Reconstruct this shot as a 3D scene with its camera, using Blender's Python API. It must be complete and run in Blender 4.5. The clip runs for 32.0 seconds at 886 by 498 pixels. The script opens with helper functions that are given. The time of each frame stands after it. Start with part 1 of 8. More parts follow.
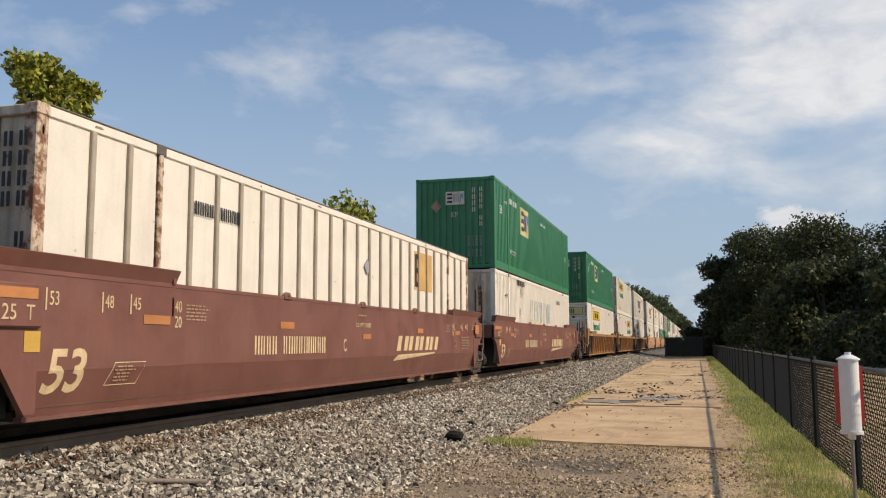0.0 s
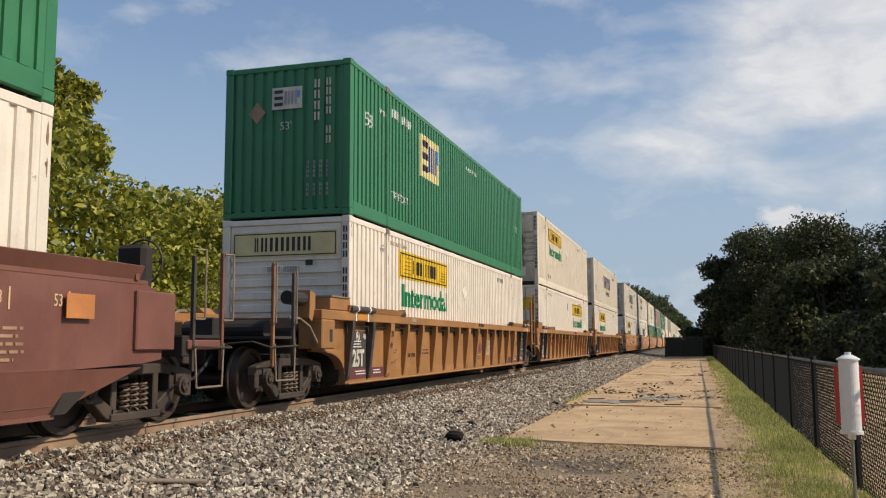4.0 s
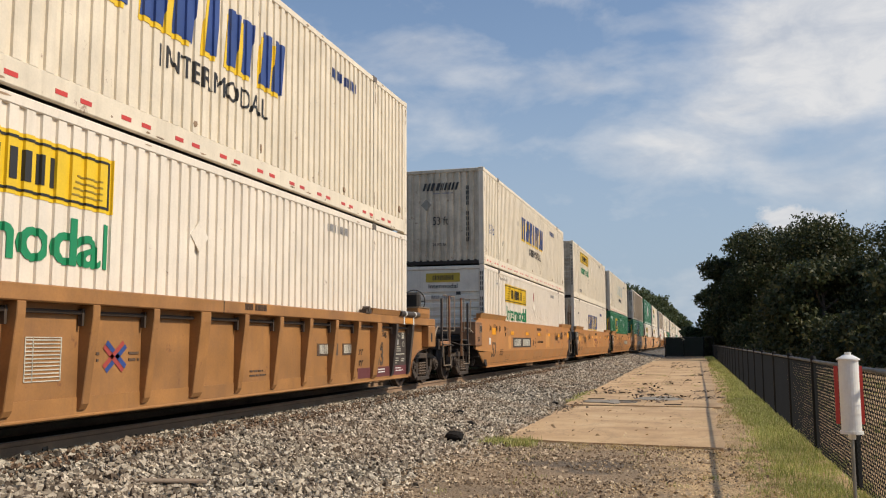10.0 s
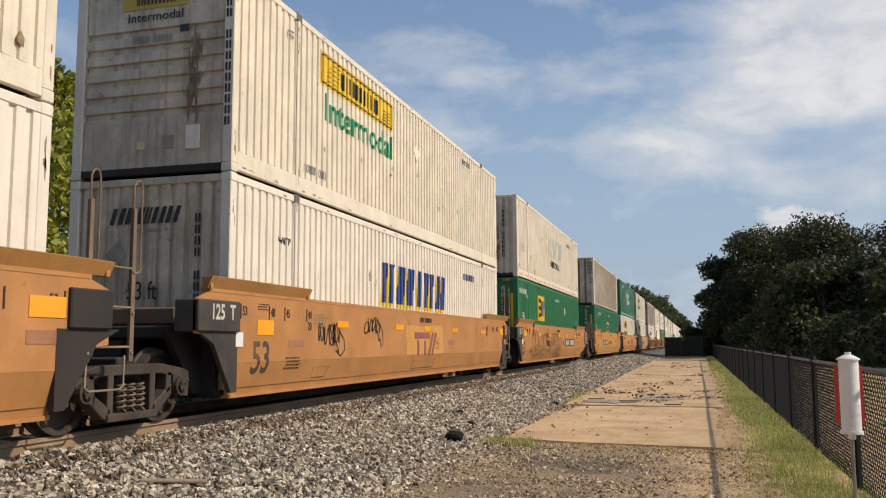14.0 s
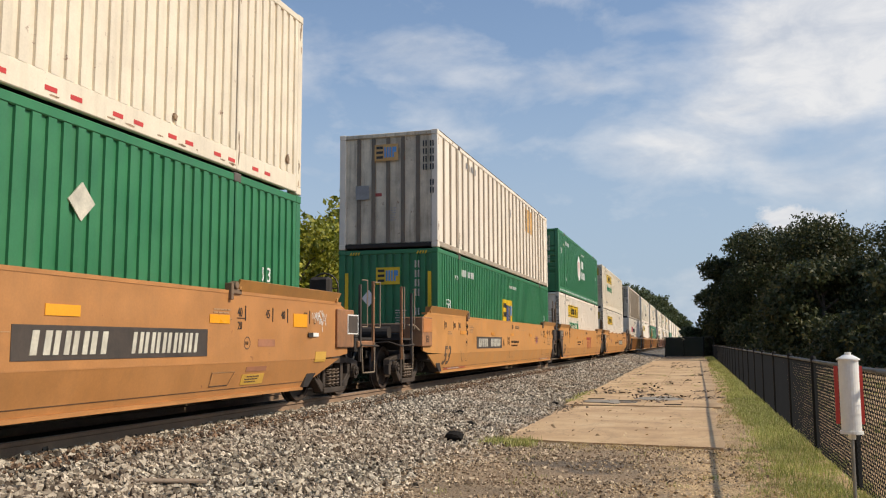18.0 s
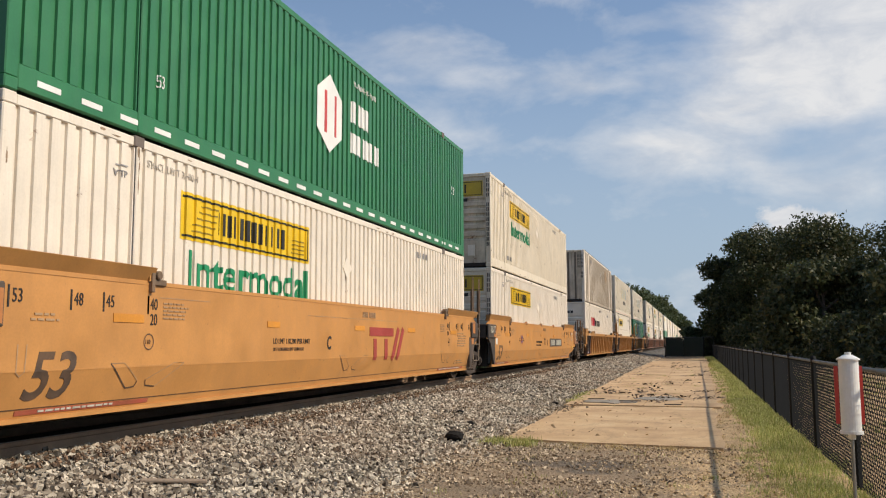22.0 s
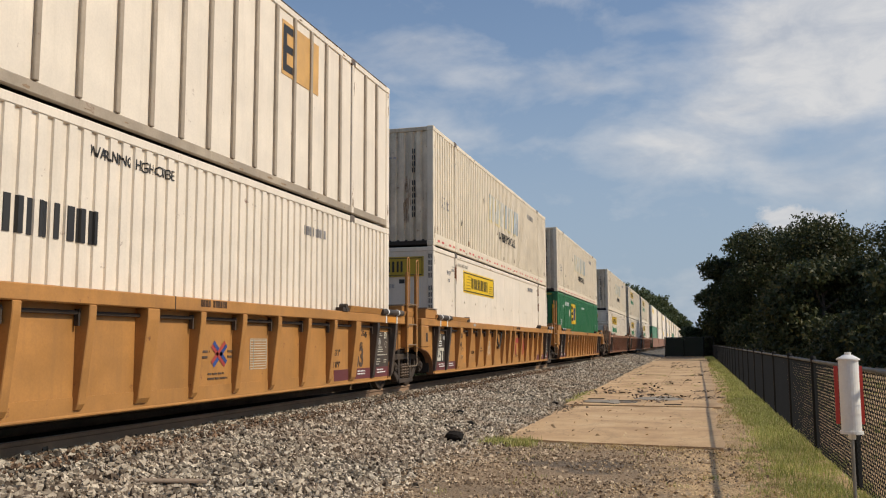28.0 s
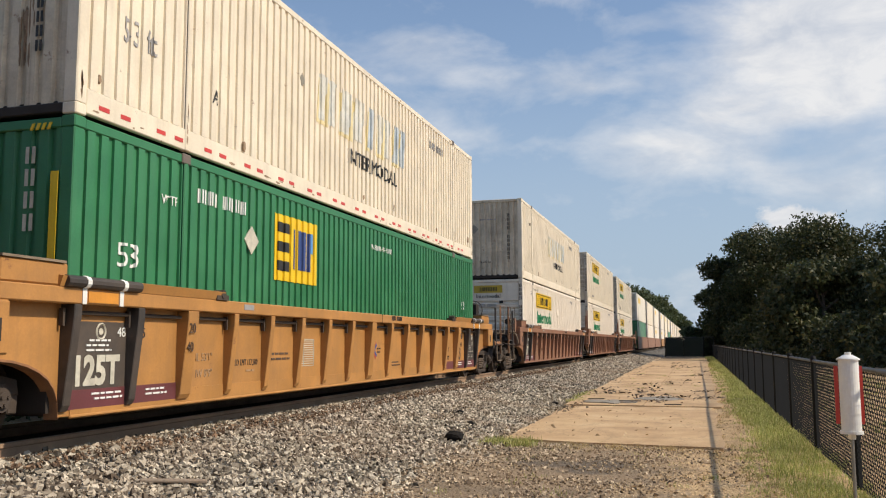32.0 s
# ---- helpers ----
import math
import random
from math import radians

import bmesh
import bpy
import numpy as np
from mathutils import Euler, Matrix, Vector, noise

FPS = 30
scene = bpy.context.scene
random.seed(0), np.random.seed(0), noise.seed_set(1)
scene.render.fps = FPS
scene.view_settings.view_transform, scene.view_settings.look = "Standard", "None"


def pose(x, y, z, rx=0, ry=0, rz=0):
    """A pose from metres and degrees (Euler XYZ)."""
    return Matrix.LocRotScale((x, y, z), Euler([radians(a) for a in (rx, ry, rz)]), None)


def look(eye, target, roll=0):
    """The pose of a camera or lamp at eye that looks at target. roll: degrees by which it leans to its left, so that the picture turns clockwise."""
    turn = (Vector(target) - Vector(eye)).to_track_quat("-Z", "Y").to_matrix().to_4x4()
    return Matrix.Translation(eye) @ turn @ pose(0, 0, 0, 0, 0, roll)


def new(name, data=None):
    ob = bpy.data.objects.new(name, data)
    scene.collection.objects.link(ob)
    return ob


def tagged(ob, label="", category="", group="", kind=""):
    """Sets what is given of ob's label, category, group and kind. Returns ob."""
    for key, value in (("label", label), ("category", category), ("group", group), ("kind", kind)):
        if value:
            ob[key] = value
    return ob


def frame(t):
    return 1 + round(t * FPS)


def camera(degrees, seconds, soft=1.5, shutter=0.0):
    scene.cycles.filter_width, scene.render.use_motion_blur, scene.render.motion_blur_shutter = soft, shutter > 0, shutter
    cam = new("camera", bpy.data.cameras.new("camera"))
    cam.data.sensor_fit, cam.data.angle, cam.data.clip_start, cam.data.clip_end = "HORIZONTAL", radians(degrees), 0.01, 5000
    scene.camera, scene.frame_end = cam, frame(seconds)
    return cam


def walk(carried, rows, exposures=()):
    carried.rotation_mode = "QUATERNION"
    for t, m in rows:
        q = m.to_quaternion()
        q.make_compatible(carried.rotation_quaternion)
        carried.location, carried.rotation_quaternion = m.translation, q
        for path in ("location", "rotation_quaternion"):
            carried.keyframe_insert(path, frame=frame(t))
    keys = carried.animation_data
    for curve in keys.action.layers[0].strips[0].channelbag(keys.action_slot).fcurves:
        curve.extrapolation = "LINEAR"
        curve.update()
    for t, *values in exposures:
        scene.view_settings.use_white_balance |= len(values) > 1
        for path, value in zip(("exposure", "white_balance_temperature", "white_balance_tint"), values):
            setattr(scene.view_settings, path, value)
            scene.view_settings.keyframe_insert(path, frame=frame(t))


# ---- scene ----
SECONDS = 32.0
EYE = Vector((0.0, 0.0, 1.40))
YAW, PITCH = radians(16.3), radians(6.26)
AIM = EYE + Vector((-math.sin(YAW) * math.cos(PITCH), math.cos(YAW) * math.cos(PITCH), math.sin(PITCH))) * 10
cam = camera(54.43, SECONDS, 1.15)
walk(cam, [(0.0, look(EYE, AIM, -0.23)), (SECONDS, look(EYE, AIM, -0.23))], exposures=[(0.0, -0.04), (1.0, -0.09), (2.0, 0.11), (3.0, -0.04), (6.0, -0.12), (8.0, -0.24), (9.0, -0.03), (10.0, -0.12), (12.0, -0.06), (13.0, -0.22), (14.0, -0.10), (17.0, -0.06), (19.0, 0.06), (20.0, -0.16), (22.0, -0.06), (23.0, -0.24), (24.0, -0.10), (25.0, -0.42), (25.6, -0.30), (26.5, -0.29), (28.0, -0.27), (30.0, -0.24), (31.0, -0.25), (SECONDS, 0.03)])

# ---- world and sun ----
SUN_EL, SUN_AZ = radians(41.5), radians(88)          # azimuth from +y towards +x
TO_SUN = Vector((math.cos(SUN_EL) * math.sin(SUN_AZ), math.cos(SUN_EL) * math.cos(SUN_AZ), math.sin(SUN_EL)))
sun_data = bpy.data.lights.new("sun", "SUN")
sun_data.energy, sun_data.angle, sun_data.color = 4.3, radians(0.6), (1.0, 0.87, 0.68)
sun = new("sun", sun_data)
sun.matrix_world = look(TO_SUN * 100, (0, 0, 0))


def link(nt, a, b):
    nt.links.new(a, b)


def node(nt, kind, **inputs):
    n = nt.nodes.new(kind)
    for k, v in inputs.items():
        n.inputs[k.replace("_", " ")].default_value = v
    return n


def math_node(nt, op, a, b=None, clamp=False):
    n = nt.nodes.new("ShaderNodeMath")
    n.operation, n.use_clamp = op, clamp
    for i, v in enumerate((a, b)):
        if v is None:
            continue
        if isinstance(v, (int, float)):
            n.inputs[i].default_value = v
        else:
            link(nt, v, n.inputs[i])
    return n.outputs[0]


def ramp(nt, fac, stops):
    n = nt.nodes.new("ShaderNodeValToRGB")
    el = n.color_ramp.elements
    while len(el) < len(stops):
        el.new(0.5)
    for e, (p, c) in zip(el, stops):
        e.position = p
        e.color = (*c, 1) if isinstance(c, tuple) else (c, c, c, 1)
    link(nt, fac, n.inputs[0])
    return n.outputs[0]


def mix(nt, fac, a, b, mode="MIX"):
    n = nt.nodes.new("ShaderNodeMix")
    n.data_type, n.blend_type = "RGBA", mode
    for i, v in ((0, fac), (6, a), (7, b)):
        if isinstance(v, (int, float)):
            n.inputs[i].default_value = v
        elif isinstance(v, tuple):
            n.inputs[i].default_value = (*v, 1)
        else:
            link(nt, v, n.inputs[i])
    return n.outputs[2]


def make_world():
    w = bpy.data.worlds.new("sky")
    scene.world = w
    w.use_nodes = True
    nt = w.node_tree
    nt.nodes.clear()
    out = nt.nodes.new("ShaderNodeOutputWorld")
    bg = nt.nodes.new("ShaderNodeBackground")
    sky = nt.nodes.new("ShaderNodeTexSky")
    sky.sky_type, sky.sun_disc = "NISHITA", False
    sky.sun_elevation, sky.sun_rotation = SUN_EL, SUN_AZ
    sky.air_density, sky.dust_density, sky.ozone_density = 1.0, 1.6, 1.6
    tc = nt.nodes.new("ShaderNodeTexCoord")
    d = tc.outputs["Generated"]
    sep = nt.nodes.new("ShaderNodeSeparateXYZ")
    link(nt, d, sep.inputs[0])
    flat = nt.nodes.new("ShaderNodeVectorMath")
    flat.operation = "MULTIPLY"
    link(nt, d, flat.inputs[0])
    flat.inputs[1].default_value = (1.0, 1.0, 2.1)
    n1 = node(nt, "ShaderNodeTexNoise", Scale=6.5, Detail=12.0, Roughness=0.57, Distortion=0.25)
    link(nt, flat.outputs[0], n1.inputs["Vector"])
    n3 = node(nt, "ShaderNodeTexNoise", Scale=11.0, Detail=10.0, Roughness=0.6, Distortion=0.4)
    link(nt, flat.outputs[0], n3.inputs["Vector"])
    n2 = node(nt, "ShaderNodeTexNoise", Scale=21.0, Detail=9.0, Roughness=0.60, Distortion=0.3)
    link(nt, d, n2.inputs["Vector"])
    bias = None
    puff = None
    for (dx, dy, dz), size, gain, kind in CLOUDS:
        v = nt.nodes.new("ShaderNodeVectorMath")
        v.operation = "SUBTRACT"
        link(nt, d, v.inputs[0])
        v.inputs[1].default_value = (dx, dy, dz)
        s = nt.nodes.new("ShaderNodeVectorMath")
        s.operation = "MULTIPLY"
        link(nt, v.outputs[0], s.inputs[0])
        s.inputs[1].default_value = (1 / size[0], 1 / size[0], 1 / size[1])
        ln = nt.nodes.new("ShaderNodeVectorMath")
        ln.operation = "LENGTH"
        link(nt, s.outputs[0], ln.inputs[0])
        fall = math_node(nt, "MULTIPLY", math_node(nt, "SUBTRACT", 1.0, ln.outputs["Value"], True), gain)
        if kind == "deck":
            bias = fall if bias is None else math_node(nt, "ADD", bias, fall)
        else:
            puff = fall if puff is None else math_node(nt, "MAXIMUM", puff, fall)
    deck = math_node(nt, "MULTIPLY", ramp(nt, math_node(nt, "ADD", n1.outputs[0], bias), [(0.54, 0.0), (0.68, 0.36), (0.92, 1.0)]), 0.85)
    heap = ramp(nt, math_node(nt, "MULTIPLY", math_node(nt, "ADD", math_node(nt, "MULTIPLY", n2.outputs[0], 1.3), puff), 0.5), [(0.52, 0.0), (0.60, 0.95)])
    total = math_node(nt, "MAXIMUM", deck, heap)
    haze = ramp(nt, sep.outputs[2], [(0.0, 0.95), (0.17, 0.72), (0.33, 0.33), (0.55, 0.10)])
    blue = mix(nt, 1.0, sky.outputs[0], (0.88, 1.10, 1.30), "MULTIPLY")
    base = mix(nt, haze, blue, (4.05, 5.0, 6.15))
    white = ramp(nt, n3.outputs[0], [(0.35, (0.66, 0.69, 0.75)), (0.62, (0.96, 0.94, 0.92))])
    white = mix(nt, 1.0, white, (8.9, 8.9, 8.9), "MULTIPLY")
    col = mix(nt, total, base, white)
    link(nt, col, bg.inputs[0])
    bg.inputs[1].default_value = 0.105
    link(nt, bg.outputs[0], out.inputs[0])


# clouds: direction, (width, height), density
CLOUDS = [
    ((-0.251, 0.921, 0.299), (0.133, 0.066), 0.30, "deck"), ((-0.279, 0.904, 0.323), (0.097, 0.035), 0.12, "deck"), ((-0.105, 0.953, 0.286), (0.062, 0.035), 0.20, "deck"),
    ((0.128, 0.945, 0.302), (0.177, 0.080), 0.46, "deck"), ((0.159, 0.932, 0.325), (0.142, 0.062), 0.26, "deck"), ((0.127, 0.962, 0.240), (0.151, 0.062), 0.38, "deck"),
    ((-0.043, 0.973, 0.228), (0.168, 0.049), 0.22, "deck"), ((-0.137, 0.967, 0.213), (0.142, 0.035), 0.10, "deck"), ((0.075, 0.983, 0.168), (0.283, 0.053), 0.20, "deck"),
    ((-0.231, 0.944, 0.238), (0.106, 0.035), 0.15, "deck"), ((-0.523, 0.796, 0.306), (0.204, 0.115), 0.07, "deck"), ((-0.439, 0.859, 0.265), (0.097, 0.062), 0.03, "deck"), ((0.068, 0.933, 0.354), (0.133, 0.027), 0.25, "deck"),
    ((0.45, 0.85, 0.40), (0.45, 0.3), 0.20, "deck"),
    ((0.107, 0.986, 0.128), (0.058, 0.038), 0.96, "heap"), ((0.073, 0.990, 0.121), (0.035, 0.025), 0.6, "heap"), ((0.140, 0.982, 0.127), (0.035, 0.018), 0.4, "heap"),
]
make_world()

# ---- materials ----
MATS = {}


def surface(name, base, rough=0.6, metal=0.0, var=0.12, scale=2.0, fine=40.0, streak=0.0, rust=0.0, dirt=0.0, bump=0.05, dirt_col=(0.12, 0.09, 0.06), spec=0.5):
    """Painted or bare surface: tone drift at a large scale, fine grain, downward streaks, rust spots, dirt film, bump."""
    if name in MATS:
        return MATS[name]
    m = bpy.data.materials.new(name)
    m.use_nodes = True
    nt = m.node_tree
    b = nt.nodes["Principled BSDF"]
    tc = nt.nodes.new("ShaderNodeTexCoord")
    o = tc.outputs["Object"]
    info = nt.nodes.new("ShaderNodeObjectInfo")
    off = nt.nodes.new("ShaderNodeVectorMath")
    off.operation = "ADD"
    link(nt, o, off.inputs[0])
    sc = math_node(nt, "MULTIPLY", info.outputs["Random"], 37.0)
    link(nt, sc, off.inputs[1])
    vec = off.outputs[0]
    big = node(nt, "ShaderNodeTexNoise", Scale=scale, Detail=5.0, Roughness=0.6)
    link(nt, vec, big.inputs["Vector"])
    small = node(nt, "ShaderNodeTexNoise", Scale=fine, Detail=4.0, Roughness=0.6)
    link(nt, vec, small.inputs["Vector"])
    lo = tuple(max(0, c * (1 - var * 1.6)) for c in base)
    hi = tuple(min(1, c * (1 + var)) for c in base)
    col = ramp(nt, big.outputs[0], [(0.3, lo), (0.7, hi)])
    col = mix(nt, 0.5 * var + 0.05, col, ramp(nt, small.outputs[0], [(0.35, 0.15), (0.65, 1.0)]), "MULTIPLY")
    if streak:
        mp = node(nt, "ShaderNodeMapping")
        mp.inputs["Scale"].default_value = (9.0, 9.0, 0.5)
        link(nt, vec, mp.inputs["Vector"])
        st = node(nt, "ShaderNodeTexNoise", Scale=1.0, Detail=6.0, Roughness=0.65)
        link(nt, mp.outputs[0], st.inputs["Vector"])
        f = math_node(nt, "MULTIPLY", ramp(nt, st.outputs[0], [(0.50, 0.0), (0.78, 1.0)]), streak)
        col = mix(nt, f, col, dirt_col)
    if dirt:
        dn = node(nt, "ShaderNodeTexNoise", Scale=scale * 0.45, Detail=8.0, Roughness=0.7, Distortion=0.4)
        link(nt, vec, dn.inputs["Vector"])
        f = math_node(nt, "MULTIPLY", ramp(nt, dn.outputs[0], [(0.40, 0.0), (0.72, 1.0)]), dirt)
        col = mix(nt, f, col, dirt_col)
    if rust:
        rn = node(nt, "ShaderNodeTexNoise", Scale=scale * 2.2, Detail=9.0, Roughness=0.72)
        link(nt, vec, rn.inputs["Vector"])
        f = ramp(nt, rn.outputs[0], [(0.66 - 0.2 * rust, 0.0), (0.74 - 0.2 * rust, 1.0)])
        col = mix(nt, f, col, (0.17, 0.065, 0.03))
    link(nt, col, b.inputs["Base Color"])
    r = ramp(nt, big.outputs[0], [(0.3, max(0.05, rough - 0.1)), (0.7, min(1, rough + 0.1))])
    link(nt, r, b.inputs["Roughness"])
    b.inputs["Metallic"].default_value = metal
    b.inputs["Specular IOR Level"].default_value = spec
    if bump:
        bp = node(nt, "ShaderNodeBump", Strength=bump, Distance=0.02)
        link(nt, small.outputs[0], bp.inputs["Height"])
        link(nt, bp.outputs[0], b.inputs["Normal"])
    MATS[name] = m
    return m


WHITE = surface("white_paint", (0.78, 0.70, 0.595), 0.5, var=0.05, streak=0.26, rust=0.06, dirt=0.10, bump=0.02, dirt_col=(0.42, 0.36, 0.27))
CREAM = surface("cream_paint", (0.76, 0.675, 0.54), 0.5, var=0.07, streak=0.28, rust=0.10, dirt=0.16, bump=0.02, dirt_col=(0.36, 0.29, 0.19))
# real end-wall dirt, deepened for their shade; base warmed for bounced light
END_WHITE = surface("dirty_shaded_white_end", (0.73, 0.635, 0.485), 0.55, var=0.12, streak=0.80, rust=0.22, dirt=0.66, bump=0.03, dirt_col=(0.175, 0.130, 0.082))
GREEN = surface("green_paint", (0.032, 0.182, 0.074), 0.42, var=0.10, streak=0.18, dirt=0.12, bump=0.02, dirt_col=(0.10, 0.17, 0.11))
GREY_POST = surface("weathered_grey_post", (0.17, 0.135, 0.10), 0.6, var=0.18, streak=0.3, rust=0.2)
RIB_FACE = surface("worn_tan_rib", (0.40, 0.335, 0.26), 0.6, var=0.15, streak=0.35, rust=0.12, dirt=0.3, dirt_col=(0.22, 0.17, 0.12))
GREY_BOX = surface("grey_paint", (0.80, 0.74, 0.63), 0.5, var=0.08, streak=0.20, dirt=0.10, dirt_col=(0.24, 0.19, 0.125))
RUSTY_WHITE = surface("rusted_white", (0.60, 0.46, 0.33), 0.6, var=0.15, rust=0.95, streak=0.7, dirt_col=(0.20, 0.09, 0.04))
ORANGE = surface("ochre_orange_paint", (0.475, 0.212, 0.068), 0.5, var=0.11, streak=0.22, dirt=0.35, rust=0.08, bump=0.02, dirt_col=(0.26, 0.14, 0.06))
ORANGE_B = surface("bright_ochre_orange_paint", (0.545, 0.255, 0.074), 0.5, var=0.10, streak=0.2, dirt=0.3, rust=0.06, bump=0.02, dirt_col=(0.36, 0.18, 0.07))
OCHRE_OLD = surface("dull_old_ochre_paint", (0.37, 0.172, 0.052), 0.6, var=0.16, streak=0.4, dirt=0.5, rust=0.2, bump=0.04, dirt_col=(0.19, 0.10, 0.05))
OCHRE = surface("aged_ochre_paint", (0.455, 0.215, 0.058), 0.55, var=0.12, streak=0.3, dirt=0.4, rust=0.15, bump=0.03, dirt_col=(0.20, 0.11, 0.05))
BROWN = surface("oxide_brown_paint", (0.175, 0.066, 0.047), 0.5, var=0.12, streak=0.2, dirt=0.35, bump=0.02, dirt_col=(0.24, 0.125, 0.09))
STEEL = surface("grimy_truck_steel", (0.046, 0.033, 0.025), 0.75, 0.0, var=0.3, rust=0.1, dirt=0.34, bump=0.12, dirt_col=(0.150, 0.102, 0.070))
SPRING_STEEL = surface("dusty_spring_steel", (0.15, 0.105, 0.075), 0.65, 0.1, var=0.2, bump=0.05)
WHEEL_STEEL = surface("wheel_steel", (0.075, 0.052, 0.040), 0.55, 0.3, var=0.2, dirt=0.3, bump=0.06)
TREAD = surface("polished_tread", (0.50, 0.46, 0.42), 0.42, 1.0, var=0.12)
BLACK = surface("black_paint", (0.040, 0.034, 0.031), 0.6, var=0.2, dirt=0.75, streak=0.25, dirt_col=(0.125, 0.090, 0.066))
DARK = surface("dark_underframe", (0.026, 0.020, 0.017), 0.8, var=0.25, dirt=0.3, dirt_col=(0.06, 0.045, 0.034))
MAROON = surface("maroon_stripe_paint", (0.14, 0.035, 0.04), 0.55, var=0.12, dirt=0.2)
YELLOW = surface("yellow_sheet", (0.78, 0.52, 0.02), 0.4, var=0.06, streak=0.15, dirt_col=(0.4, 0.25, 0.05))
AMBER = surface("amber_reflector", (0.85, 0.36, 0.02), 0.35, var=0.05)
RED = surface("red_sheet", (0.55, 0.05, 0.04), 0.4, var=0.06)
BLUE = surface("blue_sheet", (0.035, 0.07, 0.24), 0.45, var=0.12)
SKYBLUE = surface("light_blue_sheet", (0.10, 0.30, 0.62), 0.45, var=0.1)
INK = surface("black_lettering", (0.025, 0.024, 0.024), 0.5, var=0.15)
GREENINK = surface("green_lettering", (0.015, 0.24, 0.10), 0.45, var=0.08)
WHITEINK = surface("white_lettering", (0.78, 0.77, 0.74), 0.5, var=0.06)
DIM_GOLD = surface("rubbed_gold_print", (0.40, 0.25, 0.155), 0.6, var=0.2)
GOLD = surface("gold_lettering", (0.70, 0.51, 0.285), 0.55, var=0.15, scale=5.0, dirt=0.3, dirt_col=(0.40, 0.24, 0.15))
REDINK = surface("dull_red_lettering", (0.36, 0.055, 0.045), 0.5, var=0.1)
FAINT = surface("faint_worn_lettering", (0.42, 0.27, 0.15), 0.6, var=0.2)
FADED = surface("faded_grey_lettering", (0.34, 0.33, 0.33), 0.6, var=0.2)
DULL_AMBER = surface("dusty_amber_reflector", (0.52, 0.20, 0.06), 0.5, var=0.12, dirt=0.2)
GRIMY_ORANGE = surface("dust_stained_orange_paint", (0.36, 0.165, 0.070), 0.65, var=0.18, scale=3.0, streak=0.5, dirt=0.8, rust=0.2, bump=0.05, dirt_col=(0.12, 0.070, 0.043))
GRIME = surface("caked_brown_grime", (0.19, 0.125, 0.08), 0.85, var=0.25, streak=0.4, rust=0.3, bump=0.1)
CASTING = surface("corner_casting_steel", (0.16, 0.13, 0.11), 0.6, 0.2, var=0.2, rust=0.3)

# ---- mesh helpers ----


def box(bm, x0, x1, y0, y1, z0, z1):
    v = [bm.verts.new(p) for p in ((x0, y0, z0), (x1, y0, z0), (x1, y1, z0), (x0, y1, z0), (x0, y0, z1), (x1, y0, z1), (x1, y1, z1), (x0, y1, z1))]
    for f in ((3, 2, 1, 0), (4, 5, 6, 7), (0, 1, 5, 4), (1, 2, 6, 5), (2, 3, 7, 6), (3, 0, 4, 7)):
        bm.faces.new([v[i] for i in f])
    return v


def extrude_x(bm, outline, x0, x1):
    """A solid from an outline in the (y, z) plane, between x0 and x1."""
    a = [bm.verts.new((x0, y, z)) for y, z in outline]
    b = [bm.verts.new((x1, y, z)) for y, z in outline]
    n = len(outline)
    bm.faces.new(a)
    bm.faces.new(b[::-1])
    for i in range(n):
        j = (i + 1) % n
        bm.faces.new((a[j], a[i], b[i], b[j]))


def extrude_y(bm, outline, y0, y1):
    """A solid from an outline in the (x, z) plane, between y0 and y1."""
    a = [bm.verts.new((x, y0, z)) for x, z in outline]
    b = [bm.verts.new((x, y1, z)) for x, z in outline]
    n = len(outline)
    bm.faces.new(a[::-1])
    bm.faces.new(b)
    for i in range(n):
        j = (i + 1) % n
        bm.faces.new((a[i], a[j], b[j], b[i]))


def rod(bm, p, q, r, sides=8):
    p, q = Vector(p), Vector(q)
    d = q - p
    m = Matrix.Translation((p + q) / 2) @ d.to_track_quat("Z", "Y").to_matrix().to_4x4()
    bmesh.ops.create_cone(bm, cap_ends=True, segments=sides, radius1=r, radius2=r, depth=d.length, matrix=m)


def path_rod(bm, pts, r, sides=6):
    for p, q in zip(pts, pts[1:]):
        rod(bm, p, q, r, sides)


def disc_x(bm, x0, x1, y, z, r, sides=28, r1=None):
    m = Matrix.Translation(((x0 + x1) / 2, y, z)) @ pose(0, 0, 0, 0, 90, 0)
    bmesh.ops.create_cone(bm, cap_ends=True, segments=sides, radius1=r, radius2=r if r1 is None else r1, depth=x1 - x0, matrix=m)


def finish(name, bm, material, bevel=0.0, smooth=False):
    bmesh.ops.recalc_face_normals(bm, faces=bm.faces)
    if bevel:
        edges = [e for e in bm.edges if len(e.link_faces) == 2 and e.calc_face_angle(0) > 0.6]
        bmesh.ops.bevel(bm, geom=edges, offset=bevel, segments=1, affect="EDGES")
    me = bpy.data.meshes.new(name)
    bm.to_mesh(me)
    bm.free()
    me.materials.append(material)
    if smooth:
        for p in me.polygons:
            p.use_smooth = True
    return me


def part(name, bm, material, parent, label="", bevel=0.0, smooth=False, at=None):
    me = bm if isinstance(bm, bpy.types.Mesh) else finish(name, bm, material, bevel, smooth)
    ob = new(name, me)
    ob.parent = parent
    if at is not None:
        ob.matrix_basis = at
    if label:
        ob["label"] = label
    return ob


def boxes(name, dims, material, bevel=0.0):
    bm = bmesh.new()
    for d in dims:
        box(bm, *d)
    return finish(name, bm, material, bevel)


def box_part(name, dims, material, parent, label="", bevel=0.0, at=None):
    return part(name, boxes(name, [dims], material, bevel), material, parent, label, at=at)


MESHES = {}


def shared(key, make):
    if key not in MESHES:
        MESHES[key] = make()
    return MESHES[key]


